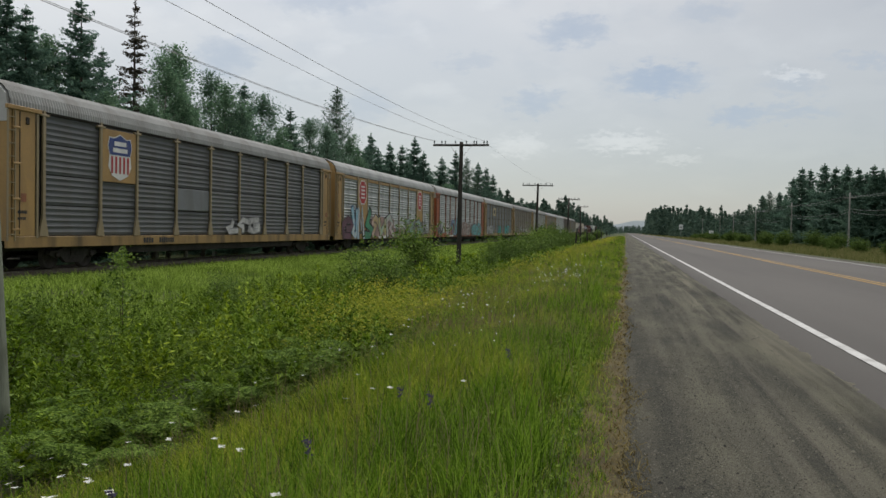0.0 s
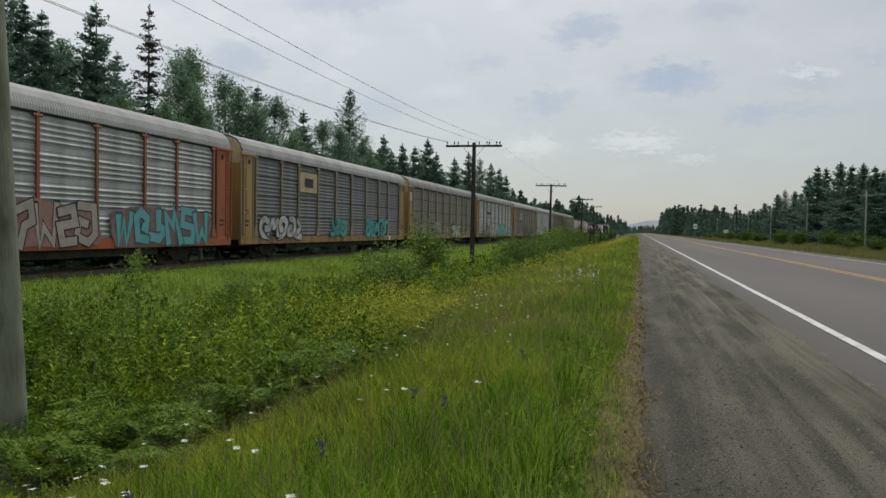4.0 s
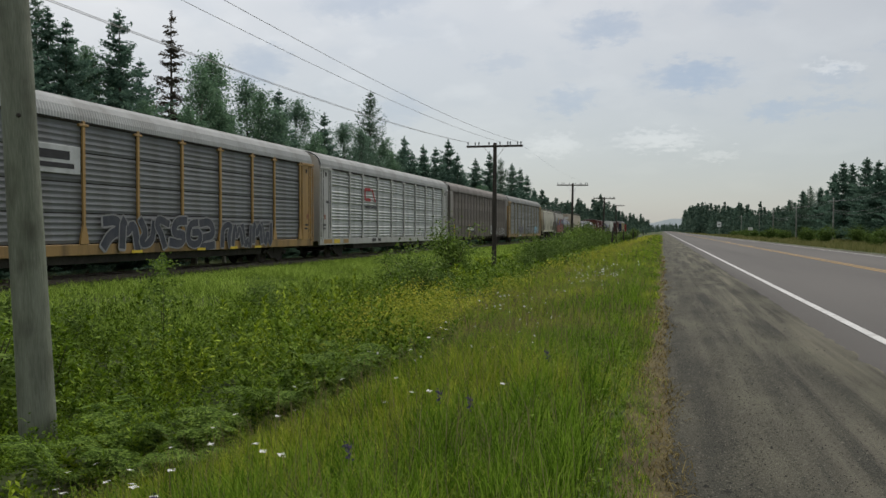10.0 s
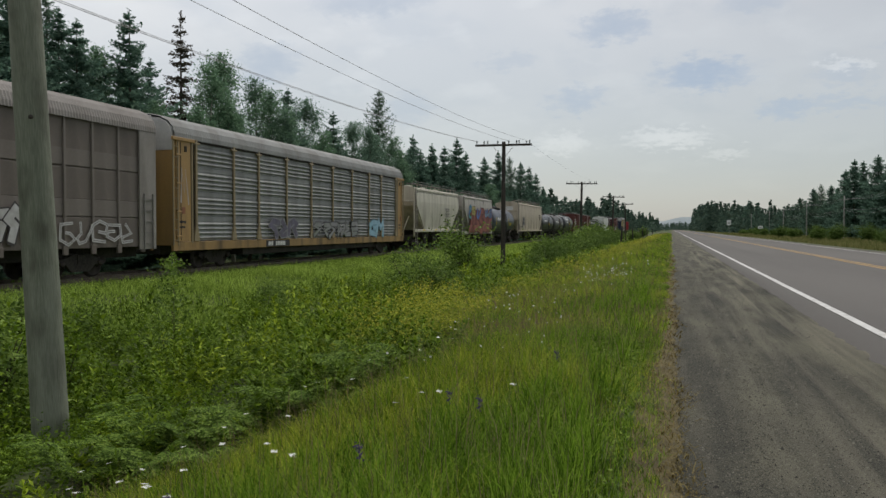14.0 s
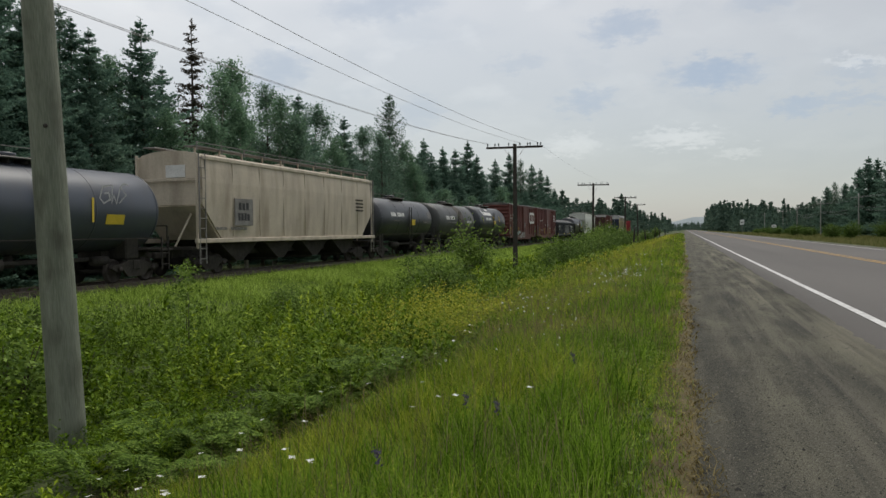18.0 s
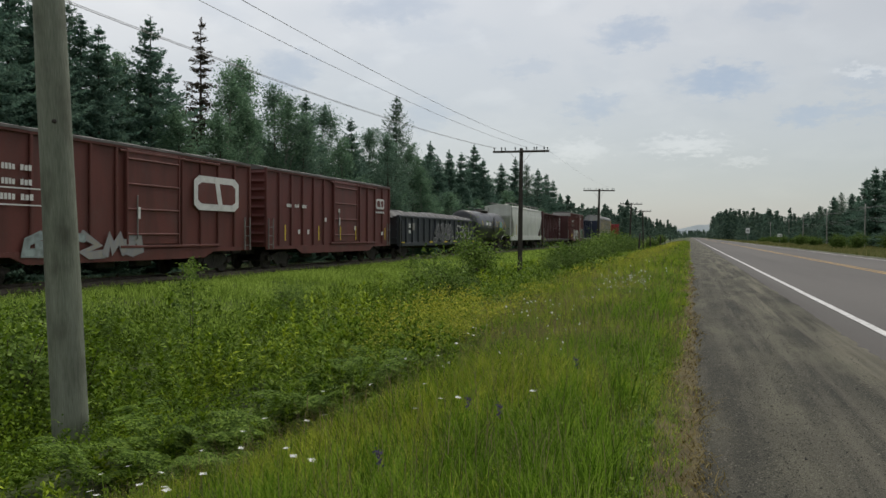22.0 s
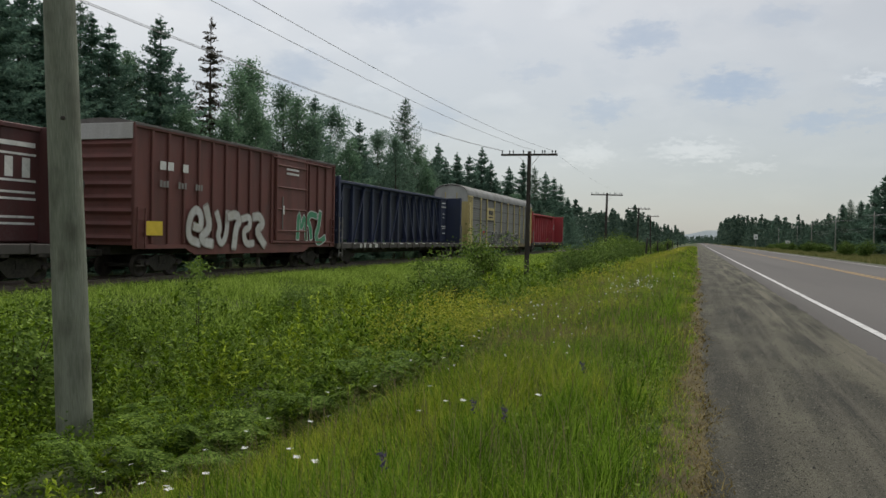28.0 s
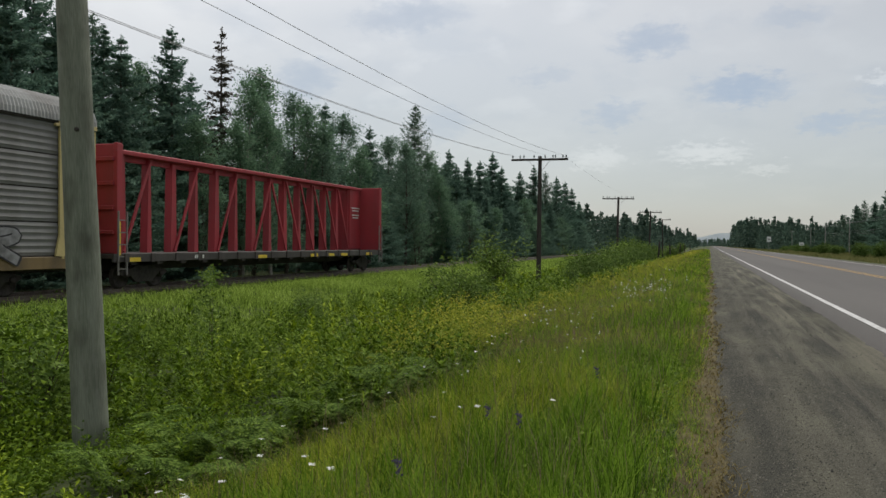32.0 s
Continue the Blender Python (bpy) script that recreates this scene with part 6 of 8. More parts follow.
def centre_beam(label, front, rear, mat, dark, shade_filled=False):
    car, half = railcar("centre_beam_car", label, front, rear, 2.0)
    put("deck", boxy(2.85, 2 * half, 0.16, dark), car, (0, 0, 1.12))
    for s in (-1, 1):
        put("side_sill", boxy(0.1, 2 * half, 0.28, dark), car, (s * 1.44, 0, 1.06))
        put("bulkhead", boxy(2.9, 0.28, 3.6, mat, 0.03), car, (0, s * (half - 0.35), 3.0))
        put("bulkhead_panel", boxy(0.5, 1.5, 3.5, mat, 0.03), car, (0, s * (half - 1.2), 3.0))
        for z in (1.9, 2.7, 3.5, 4.3):
            put("bulkhead_rib", boxy(2.7, 0.12, 0.14, mat, 0.02), car, (0, s * (half - 0.16), z))
        for sx in (-1, 1):
            put("corner_post", boxy(0.16, 0.24, 3.75, mat), car, (sx * 1.38, s * (half - 0.3), 2.95))
        ladder(car, 1.5, s * (half - 0.4), 0.5, 2.6, ladder_grey, "y", 0.4)
        put("brace_sheet", slab([(s * (half - 0.5), 1.2), (s * (half - 1.9), 1.2), (s * (half - 0.5), 4.6)], -0.1, 0.1, mat), car)
    put("top_chord", boxy(0.62, 2 * half - 0.9, 0.17, mat, 0.03), car, (0, 0, 4.72))
    put("chord_flange", boxy(0.08, 2 * half - 0.9, 0.26, mat), car, (0, 0, 4.55))
    n = 13
    ys = [-half + 2.0 + (2 * half - 4.0) * k / n for k in range(n + 1)]
    for k, y in enumerate(ys):
        wide = 0.20 if k % 2 == 0 else 0.10
        put("upright", slab([(y - wide / 2 - 0.08, 1.2), (y + wide / 2 + 0.08, 1.2), (y + wide / 2, 4.6), (y - wide / 2, 4.6)], -0.16, 0.16, mat), car)
    for k in range(0, n, 1):
        a, b = (ys[k], ys[k + 1]) if k < n / 2 else (ys[k + 1], ys[k])
        if k % 2 == 0 or k > n / 2:
            put("diagonal", strut((0.2, a, 1.25), (0.2, b, 4.55), 0.11, 0.07, mat), car)
    # added sheets, no part of the car: they paint its dark see-through bays
    if shade_filled:
        for a, b in zip(ys, ys[1:]):
            put("web_panel", boxy(0.03, b - a - 0.1, 3.1, shade_web, 0), car, (-0.05, (a + b) / 2, 2.95))
    put("centre_sill", boxy(0.7, 2 * half - 0.4, 0.5, steel_dark), car, (0, 0, 0.85))
    for k in range(17):
        y = -half + 0.6 + (2 * half - 1.2) * k / 16
        put("stake_pocket", boxy(0.08, 0.22, 0.3, dark), car, (1.5, y, 1.06))
        put("winch", boxy(0.12, 0.3, 0.12, steel_dark), car, (1.42, y + 0.4, 0.88))
    return car, half


beam_brown = paint("beam_brown", (0.084, 0.031, 0.031), (0.035, 0.022, 0.02), 0.65)
beam_blue = paint("beam_blue", (0.022, 0.031, 0.070), (0.03, 0.036, 0.05), 0.6)
beam_red = paint("beam_red", (0.33, 0.035, 0.045), (0.13, 0.04, 0.04), 0.6, 0, 0.35)
deck_grey = paint("deck_grey", (0.05, 0.045, 0.042), (0.12, 0.10, 0.09), 0.7)
c1, hb = centre_beam("dark brown centre-beam flat car, empty, with stencilled bulkheads", 496.8, 519.8, beam_brown, deck_grey)
for d in (0.4, -0.9):
    for z, w in ((4.2, 1.0), (3.9, 1.1), (3.1, 1.1), (2.75, 1.0), (2.55, 1.1), (2.0, 0.9), (1.8, 1.0)):
        put("lettering", boxy(0.006, w * 0.7, 0.07 if z < 4 else 0.14, mark_white, 0), c1, (0.262, hb - 1.2 + d * 0.5, z))
    put("emblem", boxy(0.006, 0.3, 0.6, mark_white, 0), c1, (0.262, hb - 1.2 + d * 0.5, 3.5))
c2, hb = centre_beam("dark blue centre-beam flat car, empty, with white stencils", 538.5, 562.4, beam_blue, deck_grey, True)
for z, w in ((4.35, 0.9), (4.05, 1.1), (3.5, 0.5), (3.2, 0.4), (2.5, 1.1), (2.35, 0.9), (1.95, 0.8)):
    put("lettering", boxy(0.006, w, 0.08, mark_white, 0), c2, (0.262, hb - 1.2, z))
bars(c2, -8.9, 1.06, (0.8, -0.4, 0.55, -0.2, 0.4), 0.22, mark_white, 1.51)
for k in range(14):
    bars(c2, -10 + 1.5 * k, 1.17, (0.5,), 0.05, mark_white, 1.51)
c3, hb = centre_beam("bright red centre-beam flat car, empty, the last of the train", 591.9, 614.5, beam_red, deck_grey)
for y in (-10.4, -2.2, 2.6, 4.4, 6.0, 9.2):
    put("reflector", boxy(0.01, 0.75, 0.14, mark_yellow, 0), c3, (1.51, y, 1.0))
put("reflector", boxy(0.02, 0.1, 1.1, mark_yellow, 0), c3, (1.5, -hb + 0.25, 1.7))
bars(c3, -7.0, 1.06, (0.6,), 0.14, mark_white, 1.51)
for z, w in ((3.6, 1.1), (3.45, 0.9), (3.2, 1.0), (3.05, 0.8)):
    put("lettering", boxy(0.006, w, 0.07, mark_white, 0), c3, (0.262, hb - 1.2, z))

# ---- plants ----
def leaf_cloud(centres, size, rnd, aspect=0.55, up=0.35, pointed=False):
    """One leaf at each centre, turned at random, tending to face up: a diamond, or a plain pointed one for far plants."""
    n = len(centres)
    a = rnd.normal(size=(n, 3))
    a[:, 2] = a[:, 2] * 0.6
    a /= np.linalg.norm(a, axis=1, keepdims=True)
    b = rnd.normal(size=(n, 3)) + np.array([0, 0, 0])
    nrm = rnd.normal(size=(n, 3)) + np.array([0, 0, up * 3])
    b = np.cross(a, nrm)
    b /= np.linalg.norm(b, axis=1, keepdims=True) + 1e-9
    s = (size * rnd.uniform(0.6, 1.3, n))[:, None]
    if pointed:
        v = np.stack([centres - a * s * 0.5 + b * s * aspect * 0.6, centres - a * s * 0.5 - b * s * aspect * 0.6, centres + a * s * 0.6], 1).reshape(-1, 3)
        return v, np.arange(3 * n).reshape(-1, 3)
    v = np.stack([centres - a * s * 0.5, centres + b * s * aspect * 0.5, centres + a * s * 0.5, centres - b * s * aspect * 0.5], 1).reshape(-1, 3)
    return v, np.arange(4 * n).reshape(-1, 4)


def blades(x, y, z, h, w, rnd, lean=0.35, plain=False):
    """Bent grass blades as a tapered quad and a tip each, or plain spikes far off."""
    n = len(x)
    az = rnd.uniform(0, 2 * np.pi, n)
    side = np.stack([np.cos(az), np.sin(az), np.zeros(n)], 1) * (w / 2)[:, None]
    bd = rnd.uniform(0, 2 * np.pi, n)
    bend = np.stack([np.cos(bd), np.sin(bd), np.zeros(n)], 1) * (h * rnd.uniform(0.05, lean, n))[:, None]
    base = np.stack([x, y, z], 1)
    mid = base + bend * 0.35 + np.stack([np.zeros(n), np.zeros(n), h * 0.55], 1)
    tip = base + bend + np.stack([np.zeros(n), np.zeros(n), h * (1 - 0.3 * rnd.uniform(0, 1, n) * lean)], 1)
    if plain:
        v = np.stack([base - side, base + side, tip], 1).reshape(-1, 3)
        return v, np.arange(3 * n).reshape(-1, 3)
    v = np.stack([base - side, base + side, mid + side * 0.75, mid - side * 0.75, tip], 1).reshape(-1, 3)
    k = np.arange(n)[:, None] * 5
    tri = np.concatenate([k + [0, 1, 2], k + [0, 2, 3], k + [3, 2, 4]], 1).reshape(-1, 3)
    return v, tri


def merge(chunks):
    vs, fs, off = [], [], 0
    for v, f in chunks:
        vs.append(v)
        fs.append(f + off)
        off += len(v)
    return np.concatenate(vs), np.concatenate(fs)


def grow(rnd, n, x0, x1, y0, y1, dense=None):
    """n places between the bounds, kept by a patchy density."""
    x, y = rnd.uniform(x0, x1, n), rnd.uniform(y0, y1, n)
    if dense is not None:
        keep = rnd.uniform(0, 1, n) < dense(x, y)
        x, y = x[keep], y[keep]
    return x, y


def patchy(x, y, s=1.0, seed=0.0):
    return 0.5 + 0.25 * np.sin(x * 1.9 * s + seed) * np.cos(y * 1.3 * s + 2 * seed) + 0.25 * np.sin((x * 0.8 - y * 1.1) * s + 3 * seed)


def stuff(name, v, f, mat, label, category):
    ob = new(name, from_arrays(name, v, f, mat))
    return tagged(ob, label, category, kind="stuff")


R = np.random.RandomState(11)
edge_x = lambda y: -3.45 - 0.20 * np.sin(y * 0.55) - 0.10 * np.sin(y * 1.9) - 0.010 * np.clip(y - 14, 0, 60) + 1.05 * np.exp(-((y - 7.6) / 1.7) ** 2)
verge_in = lambda y: -0.10 - 0.05 * np.sin(y * 0.9) - 0.05 * np.sin(y * 2.7)

# the verge between shoulder and ditch
chunks, deep, heads = [], [], []
for n, y0, y1, h, w in ((118000, 2.0, 9.5, 0.27, 0.0042), (92000, 9.5, 24, 0.31, 0.0085), (52000, 24, 65, 0.36, 0.028), (24000, 65, 220, 0.38, 0.08), (9000, -14, 2.0, 0.3, 0.03)):
    x, y = grow(R, n, -4.2 if y0 < 24 else -5.0, -0.05, y0, y1)
    keep = (x < verge_in(y) + 0.05 - 0.10 * R.uniform(0, 1, len(x)) ** 2) & (x > edge_x(y) - 0.35 * R.uniform(0, 1, len(x)) + 0.1)
    x, y = x[keep], y[keep]
    # tufts: most blades gather about scattered points
    tuft = 0.045 if y0 < 24 else 0.09
    own = R.randint(0, max(1, len(x) // 16), len(x))
    cx, cy = x[own], y[own]
    gather = R.uniform(0, 1, len(x)) < 0.7
    x = np.where(gather, cx + R.normal(0, tuft, len(x)), x)
    y = np.where(gather, cy + R.normal(0, tuft * 1.3, len(x)), y)
    tall = 0.5 + 0.75 * patchy(x, y, 0.8, 1.0) + 0.35 * np.sin(cx * 53.1 + cy * 71.9) * 0.6 + 0.25 * R.uniform(-1, 1, len(x))
    tall = np.clip(tall, 0.25, 1.6)
    edge = np.clip((verge_in(y) - x) / 0.9, 0.35, 1) * np.where(y < 9, np.clip((x - edge_x(y)) / 0.9 + 0.3, 0.4, 1), 1)
    tone = patchy(x, y, 1.3, 7.0) + 0.35 * np.sin(cx * 17.7 + cy * 29.1) + R.uniform(-0.3, 0.3, len(x)) + 0.35 * (x > -1.2)
    for part_of, sel in ((chunks, tone < 0.62), (deep, tone >= 0.62)):
        part_of.append(blades(x[sel], y[sel], land(x, y)[sel], (h * tall * edge)[sel], w * R.uniform(0.7, 1.3, sel.sum()), R, 0.95, y0 >= 24 or y0 < 0))
    k = R.uniform(0, 1, len(x)) < 0.04 + 0.07 * np.exp(-((y - 11) / 5) ** 2) * patchy(x, y, 0.5, 2.5)
    xs, ys = x[k], y[k]
    heads.append(blades(xs, ys, land(xs, ys), h * (tall * edge)[k] * 1.4 + 0.10, np.full(k.sum(), w * 0.55), R, 0.4, y0 >= 24 or y0 < 0))
# darker tussocks and pale flowering stalks that stand above the rest
tx, ty = R.uniform(-2.9, -0.4, 300), 2.4 + 14 * R.uniform(0, 1, 300) ** 1.5
keep = tx > edge_x(ty) + 0.3
tx, ty = np.repeat(tx[keep], 56), np.repeat(ty[keep], 56)
x, y = tx + R.normal(0, 0.05, len(tx)), ty + R.normal(0, 0.06, len(tx))
deep.append(blades(x, y, land(x, y), 0.34 * R.uniform(0.5, 1.15, len(x)), (0.0038 + 0.0004 * y) * R.uniform(0.7, 1.3, len(x)), R, 0.7))
x, y = R.uniform(-3.0, -0.35, 700), 2.4 + 13 * R.uniform(0, 1, 700) ** 1.3
keep = x > edge_x(y) + 0.1
x, y = x[keep], y[keep]
heads.append(blades(x, y, land(x, y), R.uniform(0.32, 0.55, len(x)), 0.0030 + 0.0003 * y, R, 0.35))
stuff("meadow_grass", *merge(chunks), grass_near, "tall yellowish green meadow grass on the road verge", "grass")
stuff("deep_green_grass", *merge(deep), leafy("deep_grass", [(0.038, 0.086, 0.006), (0.132, 0.241, 0.018), (0.294, 0.443, 0.053)], 0.4, 1.0), "deeper green grass in tufts on the road verge", "grass")
stuff("seeding_grass", *merge(heads), seed_head, "tan seed heads standing above the meadow grass", "grass")

# dry litter along the gravel
chunks = []
for n, y0, y1, h, w in ((11000, 2, 10, 0.05, 0.006), (8000, 10, 40, 0.06, 0.016)):
    x, y = grow(R, n, -0.50, 0.22, y0, y1)
    keep = np.abs(x - verge_in(y) - 0.06) < 0.17 * R.uniform(0.2, 1.0, len(x))
    x, y = x[keep], y[keep]
    chunks.append(blades(x, y, land(x, y) + 0.012, h * R.uniform(0.3, 1.4, len(x)), w * R.uniform(0.6, 1.2, len(x)), R, 3.0))
x, y = grow(R, 700, -0.25, 0.1, 2.5, 14)
chunks.append(blades(x, y, land(x, y), 0.05 * R.uniform(0.5, 1.6, len(x)), 0.012 * R.uniform(0.6, 1.2, len(x)) * (1 + y / 14), R, 1.2))
stuff("dry_grass_litter", *merge(chunks), grass_dry, "straw-coloured dead grass along the gravel edge", "dry grass")
strip("dry_verge", [(-0.26, -0.005), (-0.17, 0.010), (-0.05, 0.012), (0.05, 0.003)], -20, 300, dry_mat, "brown strip of dead grass and dust beside the gravel", "verge", 260, 0.06, 12)


# loose stones on the shoulder
def pebbles(n, y0, y1, s):
    x, y = grow(R, n, -0.1, 2.1, y0, y1)
    base = np.array([(1, 0, 0), (-0.6, 0.8, 0), (-0.5, -0.85, 0), (0.1, 0.05, 0.75)])
    size = s * R.uniform(0.35, 1.2, n) ** 1.6
    ang = R.uniform(0, 6.28, n)
    rot = np.stack([np.stack([np.cos(ang), -np.sin(ang)], -1), np.stack([np.sin(ang), np.cos(ang)], -1)], -2)
    v = base[None] * size[:, None, None] * R.uniform(0.7, 1.3, (n, 4, 1))
    v[:, :, :2] = np.einsum("nij,nkj->nki", rot, v[:, :, :2])
    v += np.stack([x, y, np.full(n, 0.004)], 1)[:, None]
    k = np.arange(n)[:, None] * 4
    return v.reshape(-1, 3), np.concatenate([k + [0, 1, 3], k + [1, 2, 3], k + [2, 0, 3]], 1).reshape(-1, 3)


stuff("loose_gravel", *merge([pebbles(26000, 3, 9, 0.0060), pebbles(9000, 9, 30, 0.010), pebbles(320, 3, 20, 0.017)]), pebble_mat, "loose grey stones scattered on the shoulder", "gravel")

# bank grass before and behind the track
chunks = []
for n, x0, x1, y0, y1, h, w in ((48000, -18.15, -11.0, 8, 45, 0.30, 0.028), (45000, -18.1, -9.5, 45, 110, 0.32, 0.05), (12000, -17.8, -9.5, 110, 260, 0.45, 0.14),
                                (7000, -18.1, -9.5, -14, 8, 0.3, 0.07), ):
    x, y = grow(R, n, x0, x1, y0, y1)
    chunks.append(blades(x, y, land(x, y), h * (0.6 + 0.7 * patchy(x, y, 0.6, 2.0)) * R.uniform(0.7, 1.2, len(x)), w * R.uniform(0.7, 1.3, len(x)), R, 0.9, True))
x, y = grow(R, 11000, -18.55, -17.6, 8, 75)
chunks.append(blades(x, y, np.maximum(land(x, y), ZR - 0.44 + 0.42 * np.clip(-17.95 - x, 0, 1)), 0.26 * R.uniform(0.5, 1.3, len(x)), 0.03 * R.uniform(0.7, 1.3, len(x)), R, 0.9, True))
hidden = []
for n, y0, y1, h, w in ((24000, 12, 70, 0.30, 0.03), (8000, 70, 200, 0.36, 0.09)):
    x, y = grow(R, n, -27, -22.3, y0, y1)
    hidden.append(blades(x, y, land(x, y), h * R.uniform(0.5, 1.2, n), w * R.uniform(0.7, 1.3, n), R, 0.9, True))
stuff("track_side_grass", *merge(hidden), leafy("track_side_grass", [(0.055, 0.075, 0.03), (0.10, 0.12, 0.055), (0.16, 0.17, 0.09)], 0.35), "dull dusty grass between the track and the wood", "grass")
stuff("bank_grass", *merge(chunks), grass_bank, "bright green grass on the railway bank", "grass")

# right-hand verge
chunks = []
for n, x0, x1, y0, y1, h, w in ((26000, 11.7, 24, 34, 90, 0.4, 0.04), (16000, 11.7, 30, 90, 240, 0.5, 0.11), (5000, 11.7, 30, 240, 600, 0.6, 0.3)):
    x, y = grow(R, n, x0, x1, y0, y1)
    chunks.append(blades(x, y, land(x, y), h * (0.5 + 0.7 * patchy(x, y, 0.5, 4.0)), w * R.uniform(0.7, 1.3, len(x)), R, 0.5, True))
stuff("roadside_grass", *merge(chunks), leafy("roadside_grass", [(0.10, 0.115, 0.035), (0.165, 0.17, 0.06), (0.24, 0.225, 0.10)], 0.4, 1.0), "yellowish green grass across the road", "grass")


# weeds that fill the ditch
def weeds(n, x0, x1, y0, y1, h, leaf, per, lim=None):
    x, y = grow(R, n, x0, x1, y0, y1, lim)
    n = len(x)
    hh = h * (0.55 + 0.9 * patchy(x, y, 0.7, 5.0)) * R.uniform(0.7, 1.2, n)
    t = R.uniform(0.12, 1.0, (n, per))
    rad = hh[:, None] * 0.26 * (1.15 - t) * R.uniform(0.2, 1.0, (n, per)) + 0.02
    az = R.uniform(0, 2 * np.pi, (n, per))
    lean_x, lean_y = R.normal(0, 0.10, n)[:, None], R.normal(0, 0.10, n)[:, None]
    z0 = land(x, y)
    c = np.stack([x[:, None] + rad * np.cos(az) + lean_x * t * hh[:, None], y[:, None] + rad * np.sin(az) + lean_y * t * hh[:, None], z0[:, None] + t * hh[:, None]], -1).reshape(-1, 3)
    return leaf_cloud(c, leaf, R, 0.42, 0.5)



def shoot_leaves(centres, out, size, rnd, aspect):
    """Narrow pointed leaves that rise outwards from their shoots, folded a little along the middle."""
    n = len(centres)
    a = out + rnd.normal(0, 0.35, (n, 3))
    a /= np.linalg.norm(a, axis=1, keepdims=True) + 1e-9
    b = np.cross(a, np.array([0, 0, 1.0]) + rnd.normal(0, 0.35, (n, 3)))
    b /= np.linalg.norm(b, axis=1, keepdims=True) + 1e-9
    s = (size * rnd.uniform(0.55, 1.35, n))[:, None]
    v = np.stack([centres - a * s * 0.1, centres + a * s * 0.4 + b * s * aspect * 0.5, centres + a * s * 1.0 - np.array([0, 0, 0.12]) * s, centres + a * s * 0.4 - b * s * aspect * 0.5], 1).reshape(-1, 3)
    return v, np.arange(4 * n).reshape(-1, 4)


def thickets(centres, h, r, plants, leaf, per, shell=0.6, hold=True):
    """Loose clumps of upright leafy shoots of uneven height, leaning out at the rim, with dark gaps between the clumps."""
    cx, cy = centres
    n = len(cx)
    rr = r * R.uniform(0.6, 1.5, n)
    hh = h * R.uniform(0.3, 1.5, n) * np.clip(0.5 + (edge_x(cy) - cx) * 0.35, 0.5, 1.0)
    if hold:
        hh = np.where((cx > -5.7) & (cy < 6.6), np.minimum(hh * 0.38, 0.24), hh)
        hh = np.where((cx > -6.4) & (cy > 24), hh * 0.5, hh)
        hh = np.where(cx < -9.5, hh * 0.65, hh)
    u = R.uniform(0, 1, (n, plants)) ** 0.5
    az = R.uniform(0, 6.283, (n, plants))
    ox, oy = rr[:, None] * u * np.cos(az), rr[:, None] * u * np.sin(az)
    top = hh[:, None] * (1 - 0.72 * u ** 2) * R.uniform(0.6, 1.25, (n, plants))
    t = R.uniform(0.08, 1, (n, plants, per)) ** shell
    px, py = cx[:, None] + 0.8 * ox, cy[:, None] + 0.8 * oy
    lean = 0.45 * t
    turn = R.uniform(0, 6.283, t.shape)
    stand = leaf * 0.30 * (1.3 - t)
    c = np.stack([px[..., None] + ox[..., None] * lean + stand * np.cos(turn), py[..., None] + oy[..., None] * lean + stand * np.sin(turn), land(px, py)[..., None] + t * top[..., None]], -1).reshape(-1, 3)
    out = np.stack([np.cos(turn), np.sin(turn), 0.25 + 0.9 * t ** 3], -1).reshape(-1, 3)
    return shoot_leaves(c, out, leaf * 1.15, R, 0.34)


def clump_places(n, x0, x1, y0, y1, gap):
    """Places for clumps, none nearer to another than gap; dealt out by stretches of one kind."""
    out, kinds, cells = [], [], {}
    tries = 0
    while len(out) < n and tries < n * 12:
        tries += 1
        x, y = R.uniform(x0, x1), R.uniform(y0, y1)
        if x > edge_x(y) - 0.12:
            continue
        k = (int(x // gap), int(y // gap))
        if any((x - p) ** 2 + (y - q) ** 2 < gap * gap for i in (-1, 0, 1) for j in (-1, 0, 1) for p, q in cells.get((k[0] + i, k[1] + j), ())):
            continue
        cells.setdefault(k, []).append((x, y))
        out.append((x, y))
        kinds.append(0.5 + 0.5 * math.sin(x * 0.75 + 1.3 * math.sin(y * 0.31)) * math.cos(y * 0.42 + 0.8) + R.uniform(-0.35, 0.35))
    return np.array(out), np.array(kinds)


pale_weed = leafy("pale_weed_leaves", [(0.067, 0.111, 0.004), (0.194, 0.282, 0.012), (0.400, 0.499, 0.039)], 0.27, rough=0.6, spec=0.12)
blue_weed = leafy("grey_green_leaves", [(0.053, 0.100, 0.009), (0.152, 0.243, 0.027), (0.264, 0.372, 0.054)], 0.27, rough=0.6, spec=0.12)
BEDS = {"pale": [], "mid": [], "dark": [], "grey": []}
for n, x0, x1, y0, y1, gap, h, r, plants, leaf, per in ((92, -12.5, -2.2, 3.0, 13, 0.98, 0.86, 0.58, 30, 0.056, 82), (150, -13.0, -3.3, 13, 34, 1.22, 0.58, 0.78, 26, 0.064, 58),
                                                     (250, -12.2, -3.9, 34, 100, 1.3, 0.8, 0.9, 18, 0.20, 22)):
    xy, kd = clump_places(n, x0, x1, y0, y1, gap)
    for kind, sel, tall in (("dark", kd < 0.30, 1.3), ("mid", (kd >= 0.30) & (kd < 0.52), 0.75), ("grey", (kd >= 0.52) & (kd < 0.90), 1.1), ("pale", kd >= 0.90, 0.9)):
        if sel.any():
            BEDS[kind].append(thickets((xy[sel, 0], xy[sel, 1]), h * tall, r, plants, leaf, per))
